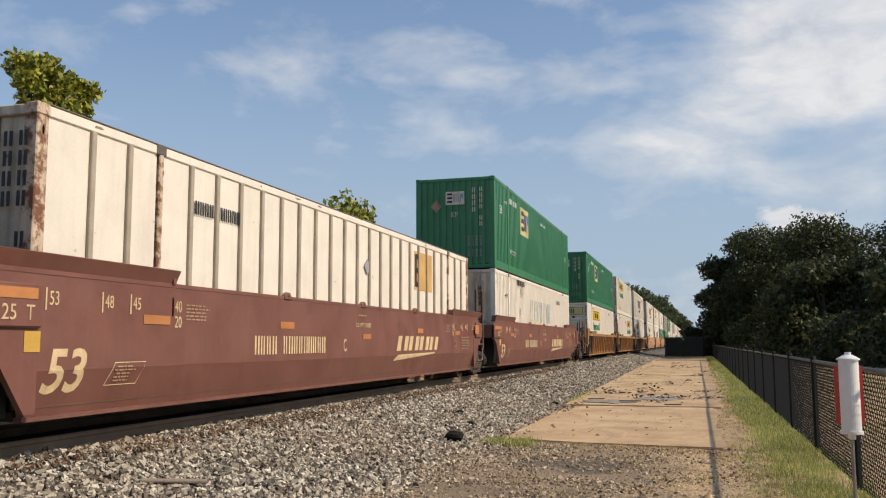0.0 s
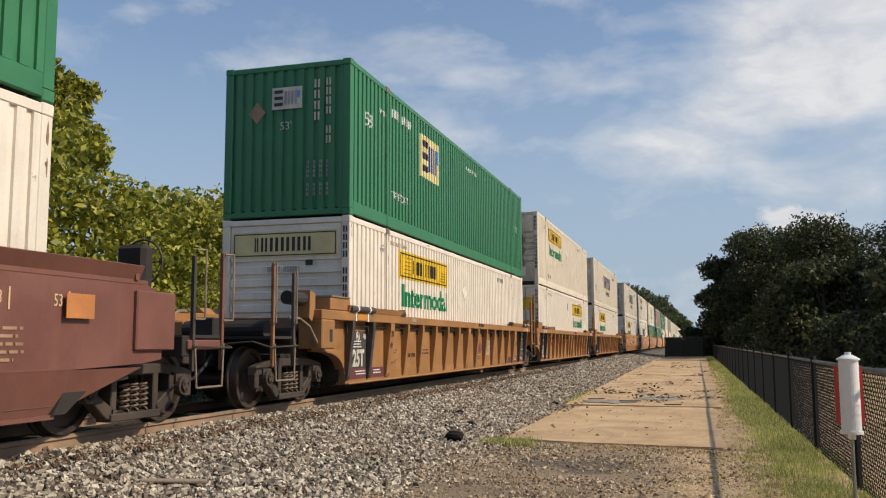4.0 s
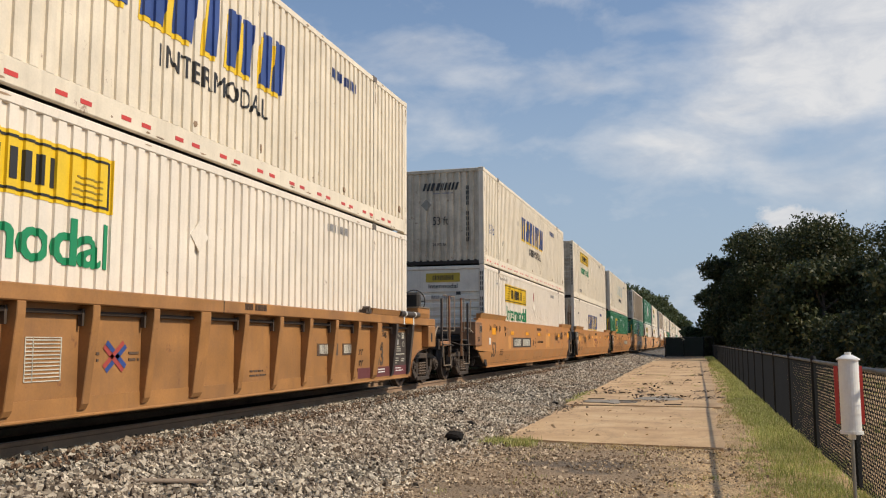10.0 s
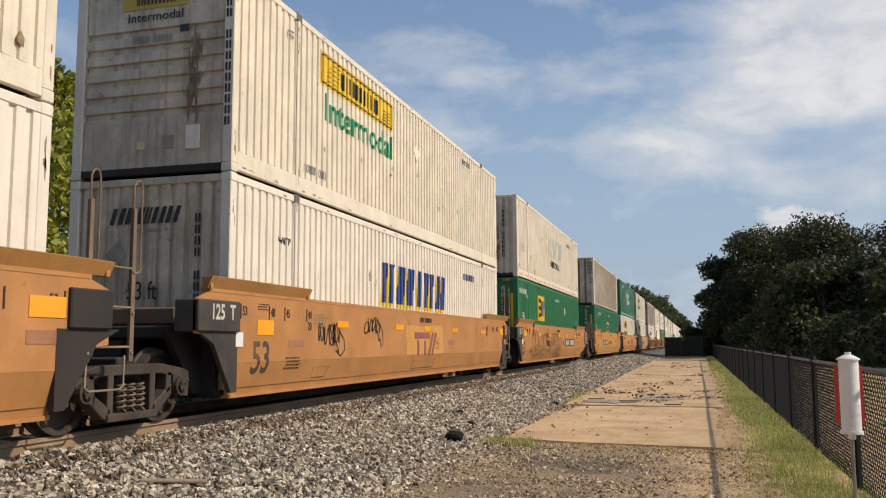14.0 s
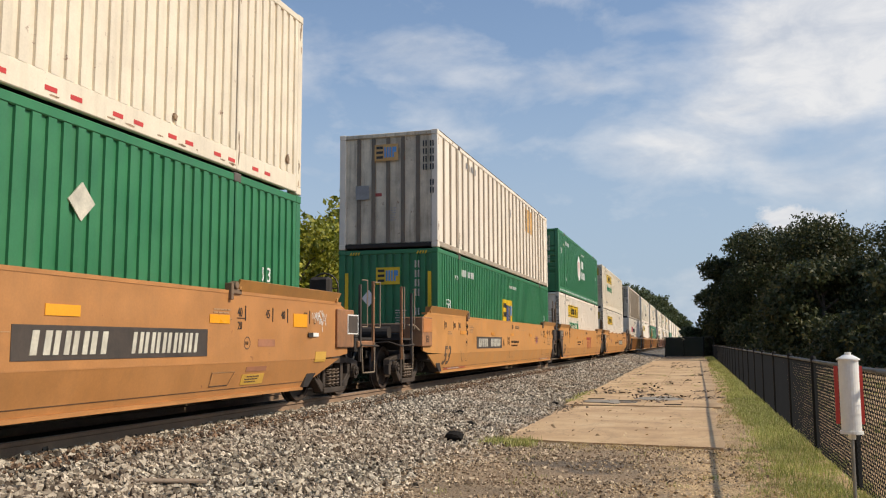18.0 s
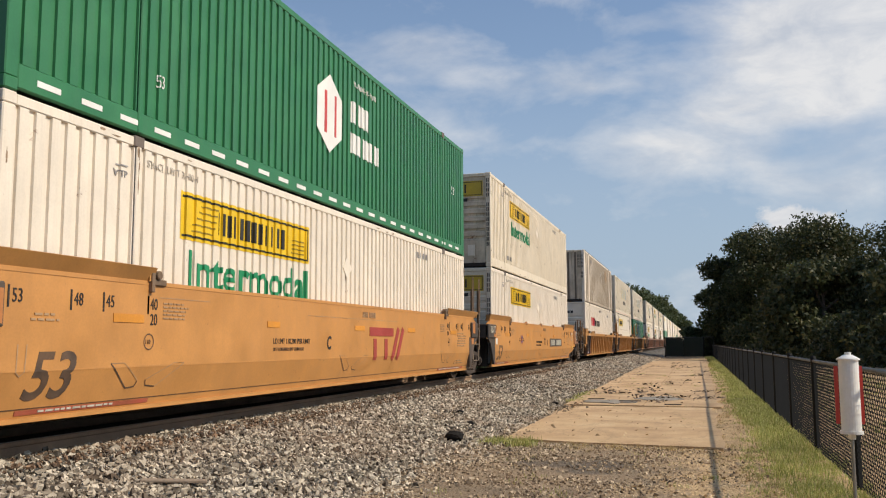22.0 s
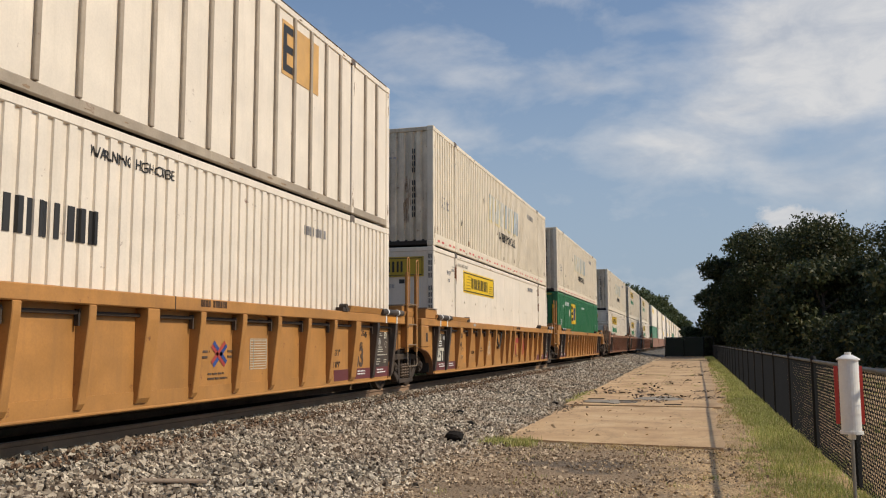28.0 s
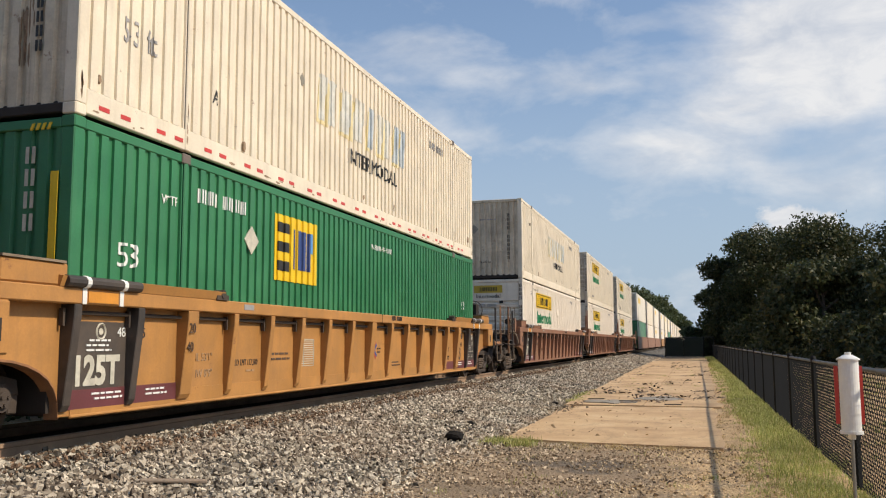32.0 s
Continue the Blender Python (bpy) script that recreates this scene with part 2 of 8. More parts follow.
def text_mesh(text, size, material, stretch=1.0, shear=0.0, bold=0.0):
    key = ("text", text, size, material.name, stretch, shear, bold)
    if key in MESHES:
        return MESHES[key]
    cu = bpy.data.curves.new("lettering", "FONT")
    cu.body, cu.size, cu.extrude, cu.align_x, cu.align_y = text, size, 0.003, "LEFT", "BOTTOM_BASELINE"
    cu.resolution_u, cu.shear, cu.offset = 3, shear, bold
    ob = bpy.data.objects.new("lettering_source", cu)
    me = bpy.data.meshes.new_from_object(ob)
    bpy.data.objects.remove(ob)
    if stretch != 1.0:
        me.transform(Matrix.Diagonal((stretch, 1, 1, 1)))
    me.materials.clear()
    me.materials.append(material)
    MESHES[key] = me
    return me


SIDE = Matrix(((0, 0, 1, 0), (1, 0, 0, 0), (0, 1, 0, 0), (0, 0, 0, 1)))      # text plane -> side wall facing +x, reading towards +y
END = Matrix(((1, 0, 0, 0), (0, 0, -1, 0), (0, 1, 0, 0), (0, 0, 0, 1)))      # text plane -> end wall facing -y


FOLD, FOLD_DEPTH = 0.212, 0.031
POSTS = (1.98, 14.17)


def fold_at(u):
    """How deep a folded wall lies at u, 0 to 1."""
    if min(abs(u - p) for p in POSTS) < 0.056:
        return 0.0
    f = (u % FOLD) / FOLD
    if f < 0.54:
        return 0.0
    if f < 0.64:
        return (f - 0.54) / 0.10
    if f < 0.975:
        return 1.0
    return 1.0 - (f - 0.975) / 0.025


def drape(me, axis, out, shift=0.0):
    """Paint follows the folds of a corrugated wall: cut at the folds and push the cuts in."""
    bm = bmesh.new()
    bm.from_mesh(me)
    us = [v.co[axis] + shift for v in bm.verts]
    lo, hi = min(us), max(us)
    cuts = [(k + f) * FOLD for k in range(int(lo / FOLD) - 1, int(hi / FOLD) + 2) for f in (0.0, 0.54, 0.64, 0.975)] + [p + s for p in POSTS for s in (-0.055, 0.055)]
    no = Vector((0, 0, 0))
    no[axis] = 1.0
    for u in cuts:
        if lo < u < hi:
            co = Vector((0, 0, 0))
            co[axis] = u - shift
            bmesh.ops.bisect_plane(bm, geom=bm.verts[:] + bm.edges[:] + bm.faces[:], plane_co=co, plane_no=no)
    for v in bm.verts:
        v.co[out] -= FOLD_DEPTH * fold_at(v.co[axis] + shift)
    bm.to_mesh(me)
    bm.free()


def on_folds(parent, z0, z1):
    return parent.get("folded", 0) and z0 > 0.24 and z1 < BOX_H - 0.11


def split_glyphs(me):
    """One mesh for each character: pieces that stand over one another stay together."""
    bm = bmesh.new()
    bm.from_mesh(me)
    bmesh.ops.remove_doubles(bm, verts=bm.verts, dist=1e-5)
    seen, isles = set(), []
    for v in bm.verts:
        if v in seen:
            continue
        stack_, isle = [v], []
        seen.add(v)
        while stack_:
            w = stack_.pop()
            isle.append(w)
            for e in w.link_edges:
                o = e.other_vert(w)
                if o not in seen:
                    seen.add(o)
                    stack_.append(o)
        isles.append([min(w.co.x for w in isle), max(w.co.x for w in isle), isle])
    isles.sort(key=lambda a: a[0])
    groups = []
    for lo, hi, isle in isles:
        if groups and lo < groups[-1][1] - 0.35 * (hi - lo):
            groups[-1][1] = max(hi, groups[-1][1])
            groups[-1][2] += isle
        else:
            groups.append([lo, hi, list(isle)])
    out = []
    for lo, hi, isle in groups:
        index = {w: k for k, w in enumerate(isle)}
        faces = [[index[w] for w in f.verts] for f in bm.faces if f.verts[0] in index]
        m = bpy.data.meshes.new("letter")
        m.from_pydata([w.co[:] for w in isle], [], faces)
        m.materials.append(me.materials[0])
        out.append(m)
    bm.free()
    return out


def letter(text, size, material, parent, x, y, z, face="side", stretch=1.0, shear=0.0, name="lettering", label="", bold=0.0):
    m = SIDE if face == "side" else END
    me = text_mesh(text, size, material, stretch, shear, bold)
    at = Matrix.Translation((x, y, z)) @ m
    folded = face == "side" and on_folds(parent, z, z + size * 0.7)
    big = size >= 0.17 and len(text) > 1
    key = (me.name, round(y, 3) if folded else None, big)
    if key not in MESHES:
        pieces = split_glyphs(me) if big else [me.copy()]
        if folded:
            for p in pieces:
                drape(p, 0, 2, y)
        MESHES[key] = pieces
    for p in MESHES[key]:
        ob = part("letter" if big else name, p, material, parent, label, at=at)
    return ob if big or len(text) == 1 else tagged(ob, kind="stuff")


def marks(rects, material, parent, x, face="side", name="marking", label="", slant=0.0, joined=False):
    """Thin painted shapes (u0, u1, z0, z1) on a wall at x (side) or y (end); each is a part, or all are one when joined."""
    def shape(bm, u0, u1, z0, z1):
        pts = [(u0, z0), (u1, z0), (u1 + slant * (z1 - z0), z1), (u0 + slant * (z1 - z0), z1)]
        if face == "side":
            extrude_x(bm, pts, x - 0.004, x + 0.004)
        else:
            extrude_y(bm, pts, x - 0.004, x + 0.004)
    if joined:
        bm = bmesh.new()
        for r in rects:
            shape(bm, *r)
        ob = tagged(part(name, bm, material, parent, label), kind="stuff")
        if face == "side" and on_folds(parent, min(r[2] for r in rects), max(r[3] for r in rects)):
            drape(ob.data, 1, 0)
        return ob
    for r in rects:
        bm = bmesh.new()
        shape(bm, *r)
        ob = part(name, bm, material, parent, label)
        if face == "side" and on_folds(parent, r[2], r[3]):
            drape(ob.data, 1, 0)
    return ob


def ribbon(bm, pts, width, x):
    """A painted stroke of that width along points (u, z) on a side wall at x."""
    pts = [Vector((0, *p)) for p in pts]
    rows = []
    for i, p in enumerate(pts):
        d = (pts[min(i + 1, len(pts) - 1)] - pts[max(i - 1, 0)]).normalized()
        o = Vector((0, -d.z, d.y)) * width * 0.5
        rows.append([bm.verts.new((x, *(p + s * o)[1:])) for s in (1, -1)])
    for a, c in zip(rows, rows[1:]):
        bm.faces.new((a[0], a[1], c[1], c[0]))


def stroke_part(name, lines, width, material, parent, x, label=""):
    """Painted strokes as one part; seams and crossed bars are a part each."""
    if len(lines) > 1 and name in ("weld_seam", "painted_cross"):
        return [stroke_part(name, [pts], width, material, parent, x, label) for pts in lines]
    bm = bmesh.new()
    for pts in lines:
        ribbon(bm, pts, width, x)
    me = bpy.data.meshes.new(name)
    bm.to_mesh(me)
    bm.free()
    me.materials.append(material)
    return part(name, me, material, parent, label)


def outline(parent, pts, material, x, width=0.018):
    return stroke_part("stencil_outline", [pts + pts[:1]], width, material, parent, x)

# ---- the plan ----
TRACK_X = -7.24                 # track centre line; the track runs along +y
RAIL_Z = 0.457                  # top of the rails over the ground
BOX_L, BOX_W, BOX_H = 16.15, 2.59, 2.925
FLOOR_Z = 0.34                  # container floor over the rail


def travel(t):
    """Metres that the train has gone at t, counted from 16 s."""
    u = t - 16.0
    return 8.3718 * u - 0.016118 * u * u + 2.12e-5 * u ** 3 - 2.24e-6 * u ** 4


MOVERS = []                     # (thing, y at 16 s, z)
WHEELS = []                     # (wheelset, y at 16 s, local y, local z)


def thing(name, label, category, group=""):
    return tagged(new(name), label, category, group)


def on_train(ob, y16, z=0.0):
    MOVERS.append((ob, y16, RAIL_Z + z))
    ob.matrix_basis = pose(TRACK_X, y16 - travel(0), RAIL_Z + z)
    return ob


# ---- ground, ballast, track ----
def ground_material():
    m = bpy.data.materials.new("packed_dirt_ground")
    m.use_nodes = True
    nt = m.node_tree
    b = nt.nodes["Principled BSDF"]
    tc = nt.nodes.new("ShaderNodeTexCoord")
    o = tc.outputs["Object"]
    n1 = node(nt, "ShaderNodeTexNoise", Scale=0.55, Detail=8.0, Roughness=0.65)
    n2 = node(nt, "ShaderNodeTexNoise", Scale=26.0, Detail=6.0, Roughness=0.7)
    n3 = node(nt, "ShaderNodeTexVoronoi", Scale=34.0)
    for n in (n1, n2, n3):
        link(nt, o, n.inputs["Vector"])
    n4 = node(nt, "ShaderNodeTexNoise", Scale=2.3, Detail=9.0, Roughness=0.7, Distortion=0.5)
    n5 = node(nt, "ShaderNodeTexVoronoi", Scale=75.0)
    for n in (n4, n5):
        link(nt, o, n.inputs["Vector"])
    col = ramp(nt, n1.outputs[0], [(0.30, (0.17, 0.125, 0.085)), (0.50, (0.30, 0.215, 0.135)), (0.70, (0.46, 0.33, 0.20))])
    sep = nt.nodes.new("ShaderNodeSeparateXYZ")
    link(nt, o, sep.inputs[0])
    # a trodden tan strip between slabs and grass
    strip = ramp(nt, math_node(nt, "ADD", math_node(nt, "MULTIPLY", math_node(nt, "ADD", sep.outputs[0], 1.0), 0.32), math_node(nt, "MULTIPLY", n4.outputs[0], 0.9)), [(0.52, 0.0), (0.88, 1.0)])
    col = mix(nt, strip, col, ramp(nt, n4.outputs[0], [(0.30, (0.38, 0.25, 0.13)), (0.55, (0.64, 0.44, 0.235)), (0.75, (0.74, 0.54, 0.31))]))
    col = mix(nt, ramp(nt, n4.outputs[0], [(0.60, 0.0), (0.72, 0.55)]), col, (0.10, 0.075, 0.05))
    # remains of old asphalt across the yard
    far_y = math_node(nt, "ABSOLUTE", math_node(nt, "SUBTRACT", sep.outputs[1], 10.4))
    worn = math_node(nt, "ADD", math_node(nt, "MULTIPLY", far_y, 0.42), math_node(nt, "MULTIPLY", math_node(nt, "ABSOLUTE", math_node(nt, "ADD", sep.outputs[0], 1.2)), 0.26))
    worn = ramp(nt, math_node(nt, "SUBTRACT", math_node(nt, "ADD", n4.outputs[0], n1.outputs[0]), worn), [(0.68, 0.0), (0.80, 0.8)])
    col = mix(nt, worn, col, (0.115, 0.092, 0.074))
    col = mix(nt, 0.5, col, ramp(nt, n2.outputs[0], [(0.3, 0.55), (0.7, 1.35)]), "MULTIPLY")
    col = mix(nt, 0.4, col, ramp(nt, n3.outputs["Distance"], [(0.0, 1.2), (0.6, 0.55)]), "MULTIPLY")
    col = mix(nt, 0.35, col, ramp(nt, n5.outputs["Color"], [(0.2, 0.6), (0.8, 1.5)]), "MULTIPLY")
    link(nt, col, b.inputs["Base Color"])
    b.inputs["Roughness"].default_value = 0.95
    bp = node(nt, "ShaderNodeBump", Strength=0.7, Distance=0.03)
    link(nt, math_node(nt, "ADD", n2.outputs[0], n3.outputs["Distance"]), bp.inputs["Height"])
    link(nt, bp.outputs[0], b.inputs["Normal"])
    return m


def stone_material(name, dark, mid, light):
    m = bpy.data.materials.new(name)
    m.use_nodes = True
    nt = m.node_tree
    b = nt.nodes["Principled BSDF"]
    geo = nt.nodes.new("ShaderNodeNewGeometry")
    col = ramp(nt, geo.outputs["Random Per Island"], [(0.0, dark), (0.35, mid), (0.75, light), (1.0, tuple(min(1, c * 1.35) for c in light))])
    tc = nt.nodes.new("ShaderNodeTexCoord")
    n = node(nt, "ShaderNodeTexNoise", Scale=45.0, Detail=4.0)
    link(nt, tc.outputs["Object"], n.inputs["Vector"])
    n2 = node(nt, "ShaderNodeTexNoise", Scale=0.6, Detail=5.0)
    link(nt, tc.outputs["Object"], n2.inputs["Vector"])
    col = mix(nt, 0.5, col, ramp(nt, n.outputs[0], [(0.3, 0.45), (0.7, 1.1)]), "MULTIPLY")
    col = mix(nt, math_node(nt, "MULTIPLY", ramp(nt, n2.outputs[0], [(0.45, 0.0), (0.7, 1.0)]), 0.5), col, (0.24, 0.15, 0.09), "MIX")
    link(nt, col, b.inputs["Base Color"])
    b.inputs["Roughness"].default_value = 0.85
    return m


def ground_height(x, y):
    z = 0.018 * noise.noise(Vector((x * 0.35, y * 0.35, 0.0))) + 0.010 * noise.noise(Vector((x * 1.3, y * 1.3, 3.0)))
    return z - 0.03


def grid_mesh(name, xs, ys, height, material):
    me = bpy.data.meshes.new(name)
    verts = [(x, y, height(x, y)) for y in ys for x in xs]
    nx = len(xs)
    faces = [(j * nx + i, j * nx + i + 1, (j + 1) * nx + i + 1, (j + 1) * nx + i) for j in range(len(ys) - 1) for i in range(nx - 1)]
    me.from_pydata(verts, [], faces)
    me.materials.append(material)
    return me


DIRT = ground_material()


def make_ground():
    xs = [-2500, -400, -80, -30, -16] + [-12 + 0.5 * i for i in range(41)] + [10, 14, 20, 40, 100, 500, 2500]
    ys = [-2500, -300, -60, -20, -6] + [-4 + 0.5 * i for i in range(91)] + [44 + 3 * i for i in range(22)] + [130, 180, 300, 700, 1500, 3500]
    g = new("ground", grid_mesh("ground", xs, ys, lambda x, y: ground_height(x, y) if abs(x) < 60 and -40 < y < 200 else -0.03, DIRT))
    tagged(g, "packed brown dirt ground with gravel and weeds", "ground", kind="structure")


BALLAST_TOP = RAIL_Z - 0.15


def ballast_height(x):
    u = x - TRACK_X
    if u < 0:
        return BALLAST_TOP if u > -2.0 else max(-0.02, BALLAST_TOP - (-u - 2.0) * 0.45)
    if u < 1.15:
        return BALLAST_TOP
    return max(-0.02, BALLAST_TOP - (u - 1.15) * 0.115) if u < 3.9 else max(-0.06, BALLAST_TOP - 2.75 * 0.115 - (u - 3.9) * 0.12)


def make_ballast():
    stone_col = stone_material("ballast_bed", (0.13, 0.112, 0.094), (0.21, 0.184, 0.152), (0.29, 0.26, 0.22))
    nt = stone_col.node_tree
    b = nt.nodes["Principled BSDF"]
    tc = nt.nodes.new("ShaderNodeTexCoord")
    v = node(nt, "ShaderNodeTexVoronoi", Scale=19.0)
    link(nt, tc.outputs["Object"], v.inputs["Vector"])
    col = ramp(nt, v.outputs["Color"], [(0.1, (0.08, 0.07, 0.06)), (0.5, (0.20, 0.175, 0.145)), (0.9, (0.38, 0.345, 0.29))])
    # cell edges painted dark as the shade in gaps between stones
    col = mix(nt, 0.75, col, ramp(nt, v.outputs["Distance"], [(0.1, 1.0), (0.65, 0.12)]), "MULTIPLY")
    # shade under the train put into the colour, near black around the track centre
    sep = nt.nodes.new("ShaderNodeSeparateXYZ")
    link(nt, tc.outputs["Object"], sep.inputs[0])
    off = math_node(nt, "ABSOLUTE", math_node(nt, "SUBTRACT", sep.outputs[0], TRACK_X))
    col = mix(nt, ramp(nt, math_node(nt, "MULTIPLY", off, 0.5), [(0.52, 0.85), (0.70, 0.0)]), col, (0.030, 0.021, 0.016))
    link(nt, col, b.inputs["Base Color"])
    bp = node(nt, "ShaderNodeBump", Strength=1.0, Distance=0.05)
    bp.invert = True
    link(nt, v.outputs["Distance"], bp.inputs["Height"])
    link(nt, bp.outputs[0], b.inputs["Normal"])
    xs = [TRACK_X - 3.2, TRACK_X - 2.0, TRACK_X, TRACK_X + 1.15] + [TRACK_X + 1.15 + 0.25 * i for i in range(1, 15)]
    ys = [-320, -40] + [2.0 * i for i in range(-5, 45)] + [100, 140, 250, 700]
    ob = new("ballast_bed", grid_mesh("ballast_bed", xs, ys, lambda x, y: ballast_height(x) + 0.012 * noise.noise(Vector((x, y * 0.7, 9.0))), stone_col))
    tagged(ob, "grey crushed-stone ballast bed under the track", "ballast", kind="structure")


def scatter_stones(name, n, place, size, material, label, category, seed):
    """n crushed stones; place(rng, n) gives x, y, z arrays; size(rng, n, y) gives radii."""
    rng = np.random.default_rng(seed)
    base = np.array([(sx, sy, sz) for sx in (-1, 1) for sy in (-1, 1) for sz in (-1, 1)]) * 0.62
    tri = np.array([(0, 1, 3), (0, 3, 2), (4, 6, 7), (4, 7, 5), (0, 4, 5), (0, 5, 1), (2, 3, 7), (2, 7, 6), (0, 2, 6), (0, 6, 4), (1, 5, 7), (1, 7, 3)])
    x, y, z = place(rng, n)
    r = size(rng, len(x), y)
    k = len(base)
    shape = base[None] * (1 + rng.uniform(-0.5, 0.42, (len(x), k, 3)))
    shape = shape * rng.uniform(0.45, 1.2, (len(x), 1, 3))
    q = rng.normal(size=(len(x), 4))
    q /= np.linalg.norm(q, axis=1)[:, None]
    w, a, b2, c = q.T
    rot = np.stack([1 - 2 * (b2 * b2 + c * c), 2 * (a * b2 - c * w), 2 * (a * c + b2 * w), 2 * (a * b2 + c * w), 1 - 2 * (a * a + c * c), 2 * (b2 * c - a * w),
                    2 * (a * c - b2 * w), 2 * (b2 * c + a * w), 1 - 2 * (a * a + b2 * b2)], 1).reshape(-1, 3, 3)
    pts = np.einsum("nij,nkj->nki", rot, shape) * r[:, None, None] + np.stack([x, y, z], 1)[:, None, :]
    faces = (tri[None] + (np.arange(len(x)) * k)[:, None, None]).reshape(-1, 3)
    me = mesh_from_arrays(name, pts.reshape(-1, 3), faces, material)
    tagged(new(name, me), label, category, kind="stuff")


def mesh_from_arrays(name, verts, faces, material):
    me = bpy.data.meshes.new(name)
    n, m, k = len(verts), len(faces), faces.shape[1]
    me.vertices.add(n)
    me.vertices.foreach_set("co", np.ascontiguousarray(verts, dtype=np.float32).ravel())
    me.loops.add(m * k)
    me.loops.foreach_set("vertex_index", np.ascontiguousarray(faces, dtype=np.int32).ravel())
    me.polygons.add(m)
    me.polygons.foreach_set("loop_start", np.arange(0, m * k, k, dtype=np.int32))
    me.shade_flat()
    me.update(calc_edges=True)
    me.materials.append(material)
    return me


RAIL_SIDE = surface("rusty_rail_side", (0.36, 0.235, 0.15), 0.8, 0.2, var=0.2, dirt=0.3, bump=0.08)
TIE_WOOD = surface("creosoted_tie_wood", (0.075, 0.055, 0.042), 0.9, var=0.25, bump=0.2)


def make_track():
    root = tagged(new("track"), "railroad track with rusty steel rails on ties", "railroad track", kind="structure")
    prof = [(-0.070, 0), (0.070, 0), (0.070, 0.012), (0.012, 0.035), (0.010, 0.115), (0.036, 0.130), (0.036, 0.166), (0.028, 0.172), (-0.028, 0.172), (-0.036, 0.166), (-0.036, 0.130), (-0.010, 0.115), (-0.012, 0.035), (-0.070, 0.012)]
    for s in (-1, 1):
        bm = bmesh.new()
        extrude_y(bm, [(TRACK_X + s * 0.753 + x, RAIL_Z - 0.172 + z) for x, z in prof], -320, 700)
        rail = part("rail", bm, RAIL_SIDE, root)
        bm = bmesh.new()
        box(bm, TRACK_X + s * 0.753 - 0.026, TRACK_X + s * 0.753 + 0.026, -320, 700, RAIL_Z - 0.003, RAIL_Z + 0.002)
        part("rail_head", bm, TREAD, rail, "bright worn rail head")
    tie = boxes("tie", [(-1.30, 1.30, -0.115, 0.115, -0.18, 0.0)], TIE_WOOD, 0.01)
    plate = boxes("tie_plate", [(-0.17, 0.17, -0.09, 0.09, 0, 0.012)], RAIL_SIDE)
    rng = random.Random(3)
    for i in range(150):
        y = 2.0 + i * 0.53
        t = part("tie", tie, TIE_WOOD, root, at=pose(TRACK_X + rng.uniform(-0.03, 0.03), y, RAIL_Z - 0.186, 0, 0, rng.uniform(-1, 1)))
        if i < 60:
            part("tie_plate", plate, RAIL_SIDE, t, at=pose(0.753, 0, 0.001))


# ---- trees ----
def leaf_material(name, dark, light, yellow):
    m = bpy.data.materials.new(name)
    m.use_nodes = True
    nt = m.node_tree
    b = nt.nodes["Principled BSDF"]
    geo = nt.nodes.new("ShaderNodeNewGeometry")
    tc = nt.nodes.new("ShaderNodeTexCoord")
    n = node(nt, "ShaderNodeTexNoise", Scale=0.55, Detail=4.0)
    link(nt, tc.outputs["Object"], n.inputs["Vector"])
    col = ramp(nt, geo.outputs["Random Per Island"], [(0.0, dark), (0.6, light), (1.0, yellow)])
    col = mix(nt, 0.6, col, ramp(nt, n.outputs[0], [(0.3, 0.45), (0.7, 1.25)]), "MULTIPLY")
    link(nt, col, b.inputs["Base Color"])
    b.inputs["Roughness"].default_value = 0.55
    b.inputs["Specular IOR Level"].default_value = 0.3
    tr = nt.nodes.new("ShaderNodeBsdfTranslucent")
    link(nt, col, tr.inputs[0])
    mx = nt.nodes.new("ShaderNodeMixShader")
    mx.inputs[0].default_value = 0.28
    link(nt, b.outputs[0], mx.inputs[1])
    link(nt, tr.outputs[0], mx.inputs[2])
    link(nt, mx.outputs[0], nt.nodes["Material Output"].inputs[0])
    return m


# leaf colours carry the light: shaded tone beyond the fence, sunlit behind the track
LEAF_DARK = leaf_material("shaded_dark_leaves", (0.026, 0.037, 0.014), (0.064, 0.077, 0.027), (0.130, 0.116, 0.048))
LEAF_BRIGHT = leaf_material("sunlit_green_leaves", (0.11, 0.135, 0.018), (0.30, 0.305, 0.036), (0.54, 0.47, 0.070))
LEAF_FAR = leaf_material("hazy_far_leaves", (0.045, 0.068, 0.030), (0.075, 0.100, 0.042), (0.11, 0.13, 0.06))
BARK = surface("grey_brown_bark", (0.13, 0.10, 0.075), 0.9, var=0.3, scale=3, fine=25, bump=0.5)


